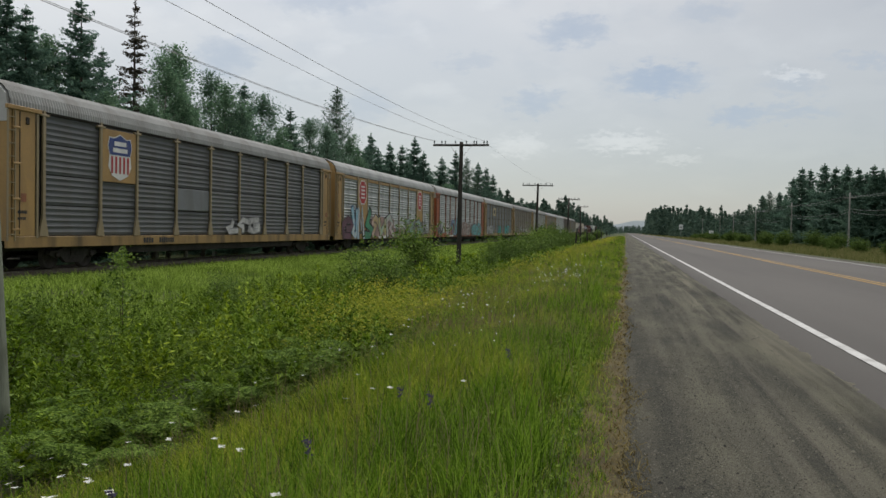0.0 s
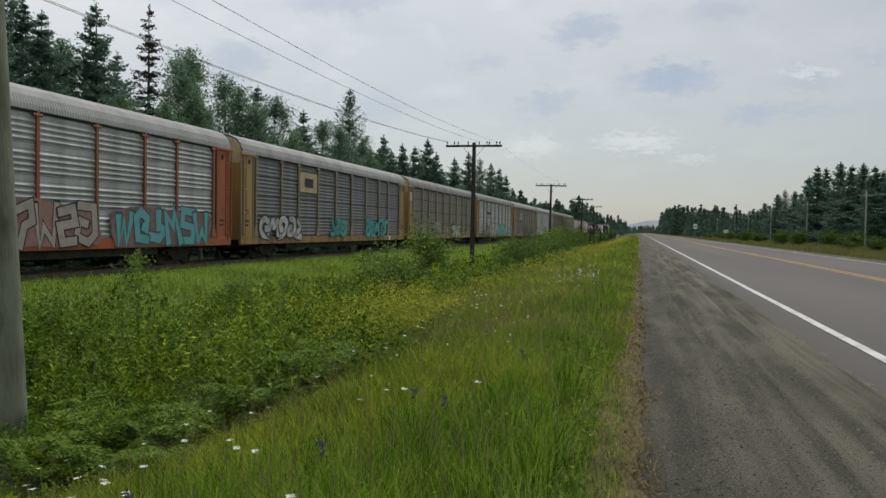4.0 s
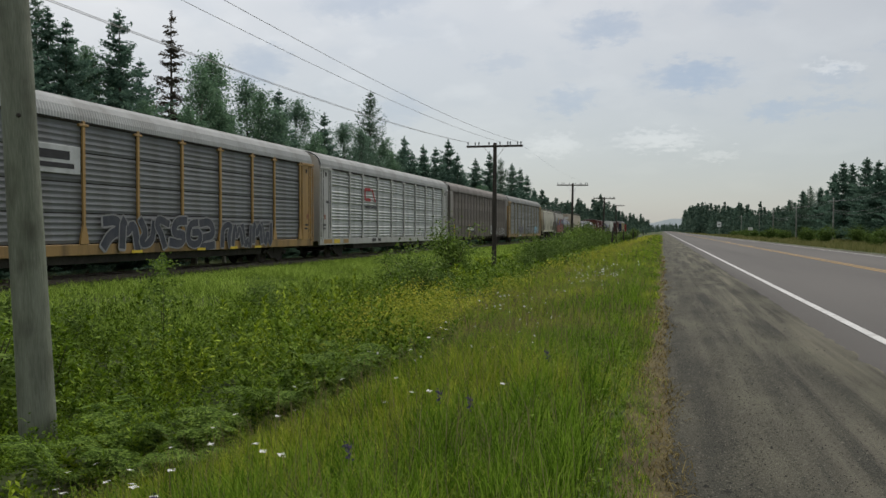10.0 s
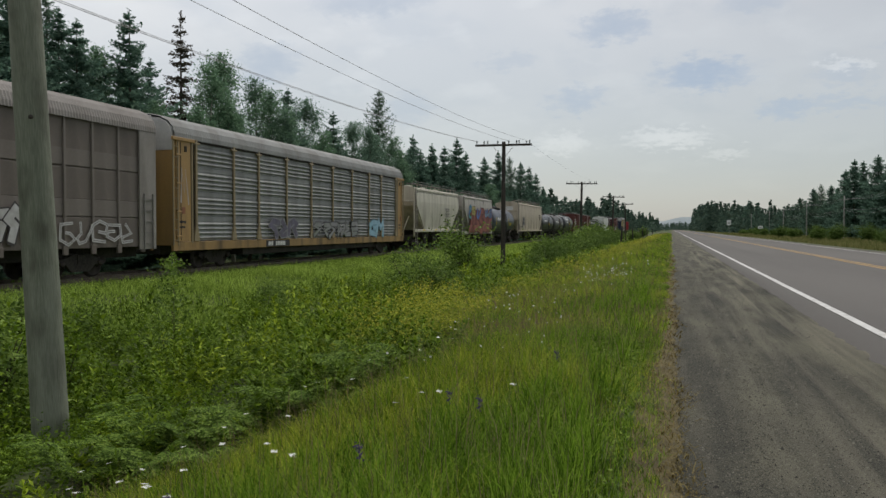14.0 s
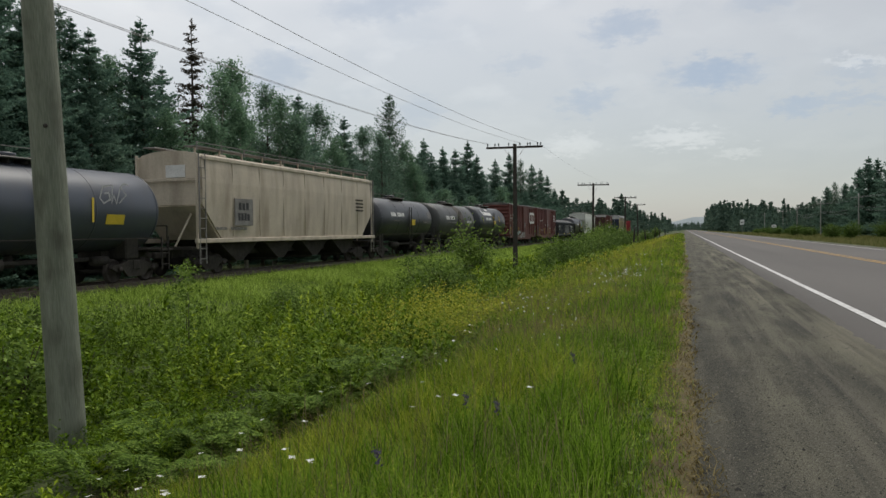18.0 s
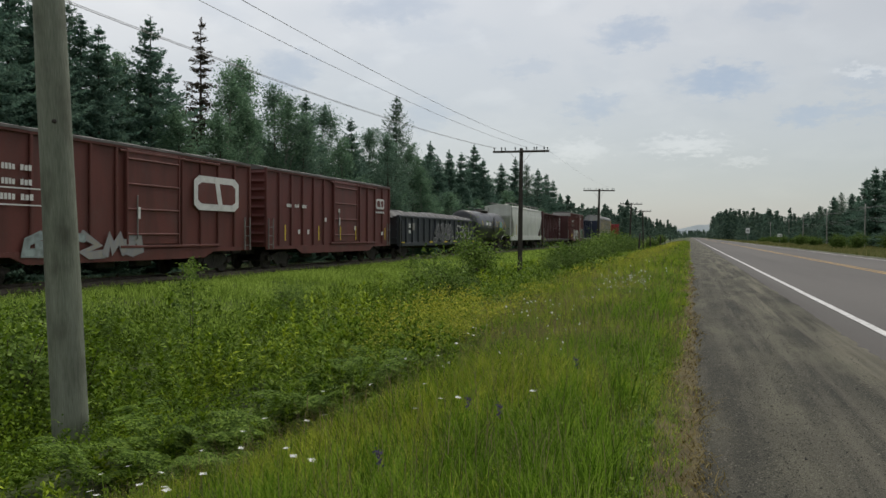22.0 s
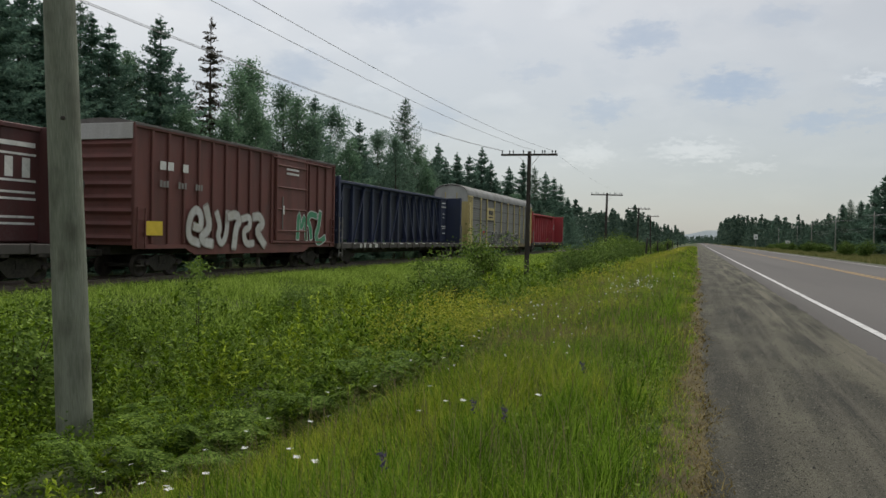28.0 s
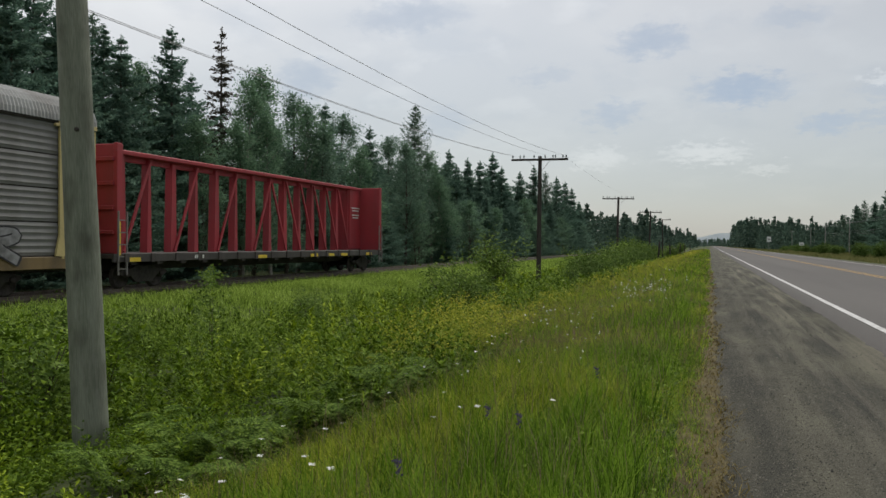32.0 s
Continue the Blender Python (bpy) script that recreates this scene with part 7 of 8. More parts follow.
for n, y0, y1, h, r, plants, leaf, per in ((30, 6.5, 14, 0.62, 0.30, 16, 0.042, 60), (34, 14, 28, 0.7, 0.42, 14, 0.075, 40), (12, 28, 40, 0.8, 0.6, 12, 0.11, 40)):  # a low hedge along the crest
    cy = np.sort(R.uniform(y0, y1, n))
    cx = edge_x(cy) - R.uniform(0.15, 0.8, n)
    BEDS["dark"].append(thickets((cx[::2], cy[::2]), h * 1.6, r, plants, leaf, per))
    BEDS["dark" if y0 < 10 else "grey"].append(thickets((cx[1::2], cy[1::2]), h * 1.4, r, plants, leaf, per))
cy = R.uniform(4.6, 12.0, 70)  # herbs among the ferns
cx = edge_x(cy) + 0.1 - R.uniform(0, 0.8, 70)
BEDS["dark"].append(thickets((cx[:40], cy[:40]), 0.8, 0.22, 9, 0.045, 34, hold=False))
BEDS["mid"].append(thickets((cx[40:], cy[40:]), 0.75, 0.22, 9, 0.042, 34, hold=False))
# dark clumps behind the crest; their colour stands in for shadow under the plants
cy = R.uniform(8.2, 20.0, 30)
BEDS["dark"].append(thickets((edge_x(cy) - R.uniform(0.5, 1.1, 30), cy), 0.85, 0.32, 14, 0.055, 40, hold=False))
cy = R.uniform(8.4, 18.0, 16)
BEDS["pale"].append(thickets((edge_x(cy) - R.uniform(0.0, 0.4, 16), cy), 0.70, 0.26, 11, 0.05, 36, hold=False))
BEDS["pale"].append(thickets((np.array([-3.4, -3.7, -3.1, -4.0, -4.4]), np.array([3.6, 3.95, 3.5, 3.7, 4.1])), 0.55, 0.2, 9, 0.045, 28, hold=False))
# bright young shoots behind the ferns
BEDS["pale"].append(thickets((np.array([-5.0, -4.5, -5.6, -4.0, -3.3, -3.0, -2.9, -4.9]), np.array([7.4, 7.7, 8.3, 8.6, 9.3, 9.9, 10.9, 9.6])), 0.72, 0.34, 14, 0.06, 46, hold=False))
for name, kind, mat, label in (("ditch_weeds", "mid", weed_leaf, "dense leafy green weeds in clumps filling the ditch"), ("dark_ditch_weeds", "dark", shrub_leaf, "darker green leafy weeds in clumps filling the ditch"),
                               ("grey_green_weeds", "grey", blue_weed, "greyish green tall weeds in clumps in the ditch"), ("pale_weeds", "pale", pale_weed, "bright yellow-green young shoots among the weeds")):
    stuff(name, *merge(BEDS[kind]), mat, label, "weeds")
crest = lambda x, y: (x < edge_x(y) + 0.35) * 1.0
stuff("undergrowth", *merge([weeds(500, -13.0, -3.4, -12, 3.0, 0.45, 0.12, 14, crest), weeds(3600, -6.0, -1.9, 2.8, 12, 0.20, 0.036, 16, crest), weeds(1100, -9.0, -5.0, 3.2, 14, 0.30, 0.05, 14), weeds(1500, -12.0, -3.2, 12, 30, 0.25, 0.07, 10, crest)]),
      leafy("undergrowth_leaves", [(0.035, 0.073, 0.003), (0.105, 0.184, 0.009), (0.198, 0.291, 0.022)], 0.3, rough=0.6, spec=0.12), "low leafy undergrowth between the clumps of weeds", "weeds")
stuff("low_verge_herbs", *merge([weeds(1000, -1.2, -0.22, 2.5, 9.5, 0.20, 0.026, 16, lambda x, y: patchy(x, y, 2.3, 1.1)), weeds(1500, -3.4, -0.30, 2.5, 10, 0.17, 0.03, 14, lambda x, y: patchy(x, y, 1.6, 3.3) ** 2), weeds(1100, -3.4, -0.45, 10, 26, 0.2, 0.055, 10)]), blue_weed, "low leafy herbs between the grass on the verge", "weeds")


# yellow flowering plants on the shoulder of the slope
def bloom(n, x0, x1, y0, y1, h, size, per, lim=None):
    x, y = grow(R, n, x0, x1, y0, y1, lim)
    n = len(x)
    hh = h * R.uniform(0.7, 1.15, n)
    c = np.stack([np.repeat(x, per), np.repeat(y, per), np.repeat(land(x, y) + hh, per)], 1) + R.normal(0, 1, (n * per, 3)) * np.array([0.07, 0.07, 0.045]) * (size / 0.03) ** 0.5
    return leaf_cloud(c, size, R, 0.7, 0.8)


ridge = lambda x, y: np.exp(-((x - (-3.15 + 0.011 * np.clip(y - 10, 0, 90))) / 0.5) ** 2) * np.clip(0.1 + 1.5 * patchy(x, y, 0.55, 8.0) ** 2, 0, 1)
stuff("yellow_wildflowers", *merge([bloom(170, -3.7, -2.5, 8.7, 12.5, 0.70, 0.028, 16, lambda x, y: (x < edge_x(y) + 0.3) * 1.0), bloom(120, -3.5, -2.4, 7.6, 12.5, 0.50, 0.030, 16), bloom(330, -4.4, -2.0, 8.0, 22, 0.55, 0.034, 18, ridge), bloom(800, -4.8, -1.6, 22, 60, 0.55, 0.060, 13, ridge), bloom(900, -4.6, -1.0, 60, 130, 0.5, 0.12, 9, ridge),
                                    bloom(16, -5.4, -4.0, 11, 15, 0.7, 0.04, 20)]), yellow_bloom, "yellow flowering plants along the crest of the slope", "wildflowers")
stuff("yellow_flower_foliage", *merge([weeds(260, -3.8, -2.5, 8.7, 12.5, 0.66, 0.045, 26, lambda x, y: (x < edge_x(y) + 0.3) * 1.0), weeds(260, -3.9, -2.4, 7.4, 13.5, 0.48, 0.05, 26), weeds(900, -4.4, -2.0, 8, 24, 0.55, 0.055, 26, ridge), weeds(1700, -4.8, -1.6, 24, 70, 0.5, 0.10, 14, ridge)]),
      leafy("bloom_foliage", [(0.13, 0.19, 0.02), (0.23, 0.29, 0.035), (0.34, 0.37, 0.06)], 0.35), "yellow-green foliage under the flowers", "wildflowers")
stuff("far_daisies", *merge([bloom(34, -3.0, -1.1, 6.5, 15, 0.40, 0.03, 2), bloom(46, -1.8, -0.8, 16.0, 18.6, 0.42, 0.045, 2), bloom(14, -2.6, -0.9, 11, 16, 0.42, 0.04, 2), bloom(26, -2.4, -0.6, 19, 34, 0.42, 0.055, 1)]), white_bloom, "patch of small white daisies in the verge", "wildflowers")


# single white flowers near the camera
def flower(kind, head_mat, head_mesh, h, label):
    f = tagged(new(kind), label, "flower", "white wildflowers" if kind == "daisy" else "purple wildflowers")
    put("stem", lathe(((0, 0.003), (h, 0.002)), weed_leaf, 5), f)
    put("flower_head", head_mesh, f, (0, 0, h))
    return f


pet = []
for k in range(12):
    a, w = 2 * math.pi * k / 12, 0.17 + 0.05 * (k % 2)
    L = 0.014 + 0.004 * (k % 3)
    pet.append([(0, 0, 0.004), (L * math.cos(a - w), L * math.sin(a - w), 0.006), (L * math.cos(a + w), L * math.sin(a + w), 0.005)])
v = np.array(pet).reshape(-1, 3)
daisy_head = from_arrays("daisy_head", v, np.arange(len(v)).reshape(-1, 3), white_bloom)
spike = np.concatenate([R.normal(0, 0.008, (40, 2)), R.uniform(0, 0.09, (40, 1))], 1)
lupin_head = from_arrays("lupin_head", *leaf_cloud(spike, 0.016, R, 0.8, 0.2), purple_bloom)
daisy = flower("daisy", white_bloom, daisy_head, 0.40, "white daisy with a thin green stem standing in the grass")
lupin = flower("lupin", purple_bloom, lupin_head, 0.32, "purple lupin spike standing in the grass")
SPOTS = [(-1.65, 3.31), (-1.68, 3.24), (-1.94, 3.66), (-2.22, 3.06), (-2.22, 2.97), (-2.03, 2.89), (-2.07, 2.69), (-2.81, 4.27), (-2.62, 4.33), (-2.45, 4.78), (-2.19, 4.72), (-1.41, 4.75), (-1.48, 4.62),
         (-1.5, 4.3), (-0.95, 4.73), (-1.11, 2.56), (-2.01, 3.78), (-2.22, 3.33), (-2.52, 7.31), (-2.4, 3.2), (-2.62, 3.05), (-2.75, 3.3), (-2.3, 2.75), (-1.9, 6.4), (-2.9, 5.2), (-3.0, 4.9), (-2.7, 5.9), (-3.1, 6.3), (-2.6, 6.8), (-2.2, 5.6), (-1.7, 5.3), (-2.9, 7.8), (-2.3, 8.4), (-1.6, 7.4), (-3.2, 4.2), (-3.3, 4.0), (-3.0, 3.9)]
for k, (x, y) in enumerate(SPOTS):
    m = pose(x, y, float(land(x, y)) - 0.02, R.uniform(-14, 14), R.uniform(-14, 14), R.uniform(0, 360))
    if k:
        copy_thing(daisy, m)
    else:
        daisy.matrix_basis = m
for k, (x, y) in enumerate([(-1.28, 3.35), (-1.95, 2.75), (-2.3, 2.6), (-1.3, 4.6), (-1.05, 4.3), (-0.8, 6.0)]):
    m = pose(x, y, float(land(x, y)) - 0.02, R.uniform(-8, 8), R.uniform(-8, 8), 0)
    if k:
        copy_thing(lupin, m)
    else:
        lupin.matrix_basis = m


# bracken along the crest
def fern_mesh(seed):
    """Arching fronds; each has side leaflets that are cut into small teeth."""
    r = np.random.RandomState(seed)
    v = []
    for k in range(9):
        az = 2 * np.pi * (k + r.uniform(-0.35, 0.35)) / 9
        L, rise = r.uniform(0.55, 0.85), r.uniform(0.30, 0.55)
        ahead, across = np.array([math.cos(az), math.sin(az), 0]), np.array([-math.sin(az), math.cos(az), 0])
        way = lambda t: ahead * L * t + np.array([0, 0, rise * math.sin(min(1, t * 1.1) * math.pi * 0.66)])
        for i in range(15):
            t0, t1 = i / 15, (i + 1) / 15
            v += [way(t0) - across * 0.004, way(t0) + across * 0.004, way(t1)]
        for i in range(5, 22):
            t = i / 22
            p = way(t)
            ln = 0.30 * (1 - t) ** 0.75 * min(1, (t - 0.15) * 5)
            droop = r.uniform(0.1, 0.4)
            for sd in (-1, 1):
                d = ahead * 0.45 + across * sd * 0.9 + np.array([0, 0, -droop])
                teeth = max(2, int(ln / 0.024))
                for j in range(teeth):
                    q = p + d * ln * (j + 0.4) / teeth
                    w = 0.045 * (1 - j / teeth) ** 0.6 * min(1.0, ln / 0.16) + 0.006
                    for e in (-1, 1):
                        o = (ahead * e * 0.95 + across * sd * 0.35) * w
                        v += [q - d * 0.010, q + d * 0.013, q + o + np.array([0, 0, -0.1 * w])]
    v = np.array(v)
    return from_arrays("fern", v, np.arange(len(v)).reshape(-1, 3), fern_leaf)


FERNS = [fern_mesh(s) for s in (1, 2, 3, 4)]
fr = random.Random(9)
spots = [(-4.1, 4.7), (-3.75, 5.05), (-3.55, 5.2), (-3.8, 5.5)]
for gx, gy, n in ((-3.35, 6.3, 4), (-2.85, 6.7, 6), (-2.55, 7.5, 6), (-3.0, 7.6, 4), (-2.5, 8.3, 4), (-3.2, 8.9, 3), (-3.4, 10.6, 3), (-3.6, 13.5, 3), (-3.5, 16.0, 3)):  # groups
    for k in range(n):
        spots.append((gx + fr.gauss(0, 0.22), gy + fr.gauss(0, 0.28)))
for k, (x, y) in enumerate(spots):
    fern = tagged(new("fern", FERNS[k % 4]), "arching green bracken fern on the slope", "fern", "ferns")
    fern.matrix_basis = pose(x, y, float(land(x, y)) - 0.03, fr.uniform(-14, 14), fr.uniform(-14, 14), fr.uniform(0, 360)) @ Matrix.Scale(fr.uniform(0.45, 0.9), 4)


# ---- shrubs and trees ----
def limb_mesh(paths, mat, n=6):
    """Tapered branches along lists of (point, radius)."""
    v, f = [], []
    for path in paths:
        b = len(v)
        for k, (p, r) in enumerate(path):
            for i in range(n):
                a = 2 * math.pi * i / n
                v.append((p[0] + r * math.cos(a), p[1] + r * math.sin(a), p[2]))
            if k:
                for i in range(n):
                    j = (i + 1) % n
                    f.append((b + (k - 1) * n + i, b + (k - 1) * n + j, b + k * n + j, b + k * n + i))
    return from_arrays("limbs", np.array(v), np.array(f), mat)


def shrub_kit(seed, h, w, leaf, n, mat):
    r = np.random.RandomState(seed)
    stems, pts = [], []
    for k in range(9):
        az, out = r.uniform(0, 6.28), r.uniform(0.25, 1.0) * w / 2
        top = np.array([math.cos(az) * out, math.sin(az) * out, h * r.uniform(0.6, 1.0)])
        path = [(top * np.array([u ** 1.4, u ** 1.4, u]), 0.025 * (1 - 0.8 * u) * h / 1.5) for u in (0, 0.35, 0.7, 1)]
        stems.append(path)
        for j in range(6):
            c = top * np.array([1, 1, 1]) * r.uniform(0.35, 1.0) + r.normal(0, 0.10 * w, 3)
            c[2] = max(0.1, c[2])
            pts.append(c + r.normal(0, 1, (n // 54, 3)) * np.array([0.13 * w, 0.13 * w, 0.10 * h]))
    p = np.concatenate(pts)
    p[:, 2] = np.abs(p[:, 2])
    return limb_mesh(stems, bark), from_arrays("shrub_leaves", *leaf_cloud(p, leaf, r, 0.5, 0.3, True), mat)


def spruce_kit(seed, h, mat, spread=0.2, sparse=0.0, bare=0.04, dense=1.0, tuft=0.13, loose=0.06, rise=0.16):
    """A tapered trunk and uneven whorls of drooping boughs with upturned tips, clothed in small ragged needle tufts."""
    r = np.random.RandomState(seed)
    pts, sizes = [], []
    for k in range(int(h * 4.0)):
        t = bare + (0.985 - bare) * (k + r.uniform(-0.5, 0.5)) / (h * 4.0)
        reach = h * spread * (1 - t) ** 0.85 * r.uniform(0.8, 1.15) + 0.14
        if t < 0.25:
            reach *= 0.8 + 0.8 * t
        for b in range(r.randint(6, 10)):
            if r.uniform() < sparse:
                continue
            az, L = r.uniform(0, 6.283), reach * r.uniform(0.35, 1.15)
            zb = t * h + r.uniform(-0.3, 0.3) * (1 - t)
            droop = r.uniform(0.1, 0.55) * (1.1 - 0.8 * t) - 0.2 * t
            n = max(5, int(L * 30 * dense))
            u = r.uniform(0.05, 1.0, n) ** 0.8
            side = r.normal(0, 1, n) * (0.10 * L * (1.1 - u) + loose)
            c, s_ = math.cos(az), math.sin(az)
            z = zb - droop * L * u + (rise + 0.1) * L * u * u - np.abs(r.normal(0, loose, n))
            pts.append(np.stack([c * L * u - s_ * side, s_ * L * u + c * side, z], 1))
            sizes.append(tuft * r.uniform(0.6, 1.4, n) * (1.15 - 0.4 * u))
    for i in range(26):
        pts.append(np.array([[r.normal(0, 0.05), r.normal(0, 0.05), h * (0.95 + 0.055 * i / 26)]]))
        sizes.append(np.array([tuft * 0.8]))
    c, size = np.concatenate(pts), np.concatenate(sizes)
    v, f = leaf_cloud(c, 1.0, r, 0.5, 0.2, True)
    v = (v.reshape(-1, 3, 3) - c[:, None]) * size[:, None, None] * np.array([1, 1, 0.8]) + c[:, None]
    trunk = limb_mesh([[((0, 0, h * u), max(0.012, 0.015 * h * (1 - u) ** 0.9)) for u in (0, 0.1, 0.3, 0.6, 0.85, 1.0)]], bark, 8)
    return trunk, from_arrays("needles", v.reshape(-1, 3), f, mat)


def broadleaf_kit(seed, h, mat, wood, leaf=0.125, n=13500, width=0.30):
    """A poplar or birch: a slim stem, rising limbs, and leaves in many separate tufts, so that light shows between them."""
    r = np.random.RandomState(seed)
    stem = lambda t: np.array([0.03 * h * math.sin(t * 3 + seed), 0.025 * h * math.cos(t * 2 + seed), h * t])
    paths = [[(stem(u), 0.013 * h * (1 - u) + 0.0009 * h) for u in (0, 0.2, 0.4, 0.6, 0.8, 0.97)]]
    tufts = []
    for k in range(64):
        t = 0.12 + 0.84 * r.uniform() ** 0.9
        az = r.uniform(0, 6.28)
        b = stem(t)
        reach = h * width * (1.03 - t) ** 0.75 * min(1.0, 0.35 + t * 1.6) * r.uniform(0.35, 1.1)
        e = b + np.array([math.cos(az) * reach, math.sin(az) * reach, reach * r.uniform(0.4, 1.3)])
        e[2] = min(e[2], h * 1.02)
        paths.append([(b + (e - b) * u, 0.0045 * h * (1 - u) * (1.1 - t) + 0.0006 * h) for u in (0, 0.5, 1)])
        for u in (0.5, 0.75, 0.92, 1.05):
            tufts.append((b + (e - b) * u + r.normal(0, 0.015 * h, 3), h * r.uniform(0.012, 0.036)))
    for t in (0.86, 0.9, 0.93, 0.96, 0.99, 1.01):
        tufts.append((stem(t), h * 0.010))
    per = n // len(tufts)
    pts = np.concatenate([c + r.normal(0, 1, (per, 3)) * np.array([1, 1, 0.85]) * w for c, w in tufts])
    pts[:, 2] = np.clip(pts[:, 2], 0.4, h * 1.03)
    return limb_mesh(paths, wood), from_arrays("leaves", *leaf_cloud(pts, leaf, r, 0.7, 0.25, True), mat)


def plant(kind, kit, m, label, group):
    t = tagged(new(kind), label, "shrub" if kind == "shrub" else "tree", group)
    t.matrix_basis = m
    put("branchwork" if kind == "shrub" else "trunk", kit[0], t)
    put("crown", kit[1], t)
    return t


hedge_leaf = leafy("hedge_leaves", [(0.047, 0.089, 0.018), (0.089, 0.145, 0.031), (0.142, 0.210, 0.051)], 0.25)
SHRUBS = [shrub_kit(1, 1.6, 1.7, 0.075, 4200, shrub_leaf), shrub_kit(2, 1.6, 1.5, 0.07, 4000, willow_leaf), shrub_kit(3, 2.2, 2.4, 0.14, 3400, hedge_leaf), shrub_kit(4, 2.2, 2.6, 0.13, 3400, willow_leaf), shrub_kit(5, 1.5, 1.7, 0.07, 4200, hedge_leaf)]
sr = random.Random(21)
LOW = [(-9.4, 36.5, 1, 1.6), (-6.6, 20.8, 1, 1.05), (-6.0, 21.3, 4, 0.75), (-6.1, 22.4, 4, 0.8), (-6.9, 22.6, 1, 1.1), (-6.2, 33.0, 4, 0.6), (-5.9, 34.5, 4, 0.5), (-6.1, 38.0, 4, 0.75), (-6.9, 41, 1, 0.8), (-6.7, 46.0, 2, 0.85),
       (-7.4, 48, 3, 0.9), (-6.3, 50, 3, 0.7), (-6.9, 54, 2, 0.9), (-6.8, 60, 3, 1.0), (-7.8, 63, 2, 1.0), (-6.4, 66, 2, 0.8), (-7.6, 71, 3, 1.1), (-6.8, 77, 2, 1.0), (-8.2, 82, 3, 1.2), (-7.2, 88, 2, 1.1),
       (-8.2, 95, 3, 1.25), (-9.2, 99, 2, 1.5), (-7.4, 104, 2, 1.1), (-8.4, 112, 3, 1.1), (-6.6, 144, 2, 0.9), (-7.0, 148, 3, 0.8), (-5.8, 150, 2, 0.65), (-9.5, 130, 3, 0.8), (-6.2, 43, 2, 0.6), (-6.0, 47.5, 2, 0.6), (-6.1, 52, 2, 0.7), (-6.0, 57, 2, 0.75), (-5.9, 62.5, 2, 0.7), (-6.1, 69, 2, 0.85), (-6.2, 74, 2, 0.85), (-6.3, 81, 2, 0.95), (-6.6, 92, 2, 1.0), (-10, 170, 2, 1.0), (-9, 200, 3, 1.0), (-8, 240, 2, 1.2),
       (-9, 280, 3, 1.3), (-8.6, 8.2, 1, 0.8), (-9.6, 9.4, 0, 0.8), (-7.2, 10.5, 1, 0.6), (-6.1, 9.6, 0, 0.5), (-10.2, 12.0, 1, 0.7), (-6.9, 13.5, 0, 0.6), (-8.4, 15.5, 0, 0.65), (-9.6, 18.5, 1, 0.7), (-7.2, 7.1, 1, 0.9), (-6.7, 6.2, 0, 0.75), (-7.9, 7.6, 0, 0.95), (-6.9, 5.6, 0, 0.7),
       (-6.5, 6.4, 0, 0.55), (-7.4, 8.4, 0, 0.68), (-12.5, 13.2, 1, 0.75), (-6.3, 16.8, 1, 0.5), (-6.8, 18.0, 0, 0.45), (-11.5, 22, 1, 0.6), (-9.3, 23.5, 0, 0.6), (-8.0, 28.0, 1, 0.6)]
for x, y, k, s in LOW:
    plant("shrub", SHRUBS[k], pose(x, y, float(land(x, y)) - 0.05, 0, 0, sr.uniform(0, 360)) @ Matrix.Scale(s, 4),
          "leafy green willow shrub growing in the ditch" if k % 2 else "dense dark green shrub growing in the ditch", "ditch shrubs")
for k in range(34):
    y = 62 + 7.5 * k + sr.uniform(-3, 3)
    x = 21.5 + sr.uniform(-2.0, 3.0) + 0.004 * y
    plant("shrub", SHRUBS[2], pose(x, y, float(land(x, y)) - 0.1, 0, 0, sr.uniform(0, 360)) @ Matrix.Scale(sr.uniform(0.55, 1.2), 4), "dense green roadside bush across the road", "roadside bushes")

KITS = {"s": [spruce_kit(s, 12.0, spruce_leaf, w, 0.0, 0.04, 1.9, 0.165) for s, w in ((31, 0.32), (32, 0.35), (33, 0.29), (34, 0.37))],
        "t": [spruce_kit(41, 12.0, dead_leaf, 0.185, 0.42, 0.04, 2.0, 0.15, 0.08, 0.0)],
        "l": [spruce_kit(51, 12.0, larch_leaf, 0.32, 0.0, 0.04, 1.6, 0.145, 0.12, 0.5), spruce_kit(52, 12.0, larch_leaf, 0.34, 0.0, 0.04, 1.6, 0.145, 0.12, 0.5)],
        "d": [broadleaf_kit(61, 12.0, birch_leaf, birch_bark), broadleaf_kit(62, 12.0, poplar_leaf, bark), broadleaf_kit(63, 12.0, poplar_leaf, bark, 0.125, 14000, 0.36), broadleaf_kit(66, 12.0, birch_leaf, bark, 0.125, 12500, 0.26)]}
BACK = {"s": [spruce_kit(s, 12.0, spruce_leaf, 0.36, 0, 0.04, 1.1, 0.24, 0.08) for s in (35, 36)], "r": [spruce_kit(s, 12.0, spruce_leaf, 0.38, 0, 0.02, 0.9, 0.30, 0.1) for s in (37, 38, 39)],
        "d": [broadleaf_kit(64, 12.0, birch_leaf, bark, 0.2, 4600, 0.36), broadleaf_kit(65, 12.0, poplar_leaf, bark, 0.2, 4600, 0.32)]}
NAMES = {"s": ("spruce_tree", "dark green spruce tree with drooping branches"), "t": ("spruce_tree", "thin half-dead spruce tree with a ragged brownish crown"),
         "l": ("larch_tree", "feathery grey-green larch tree"), "d": ("broadleaf_tree", "leafy green birch or poplar tree")}
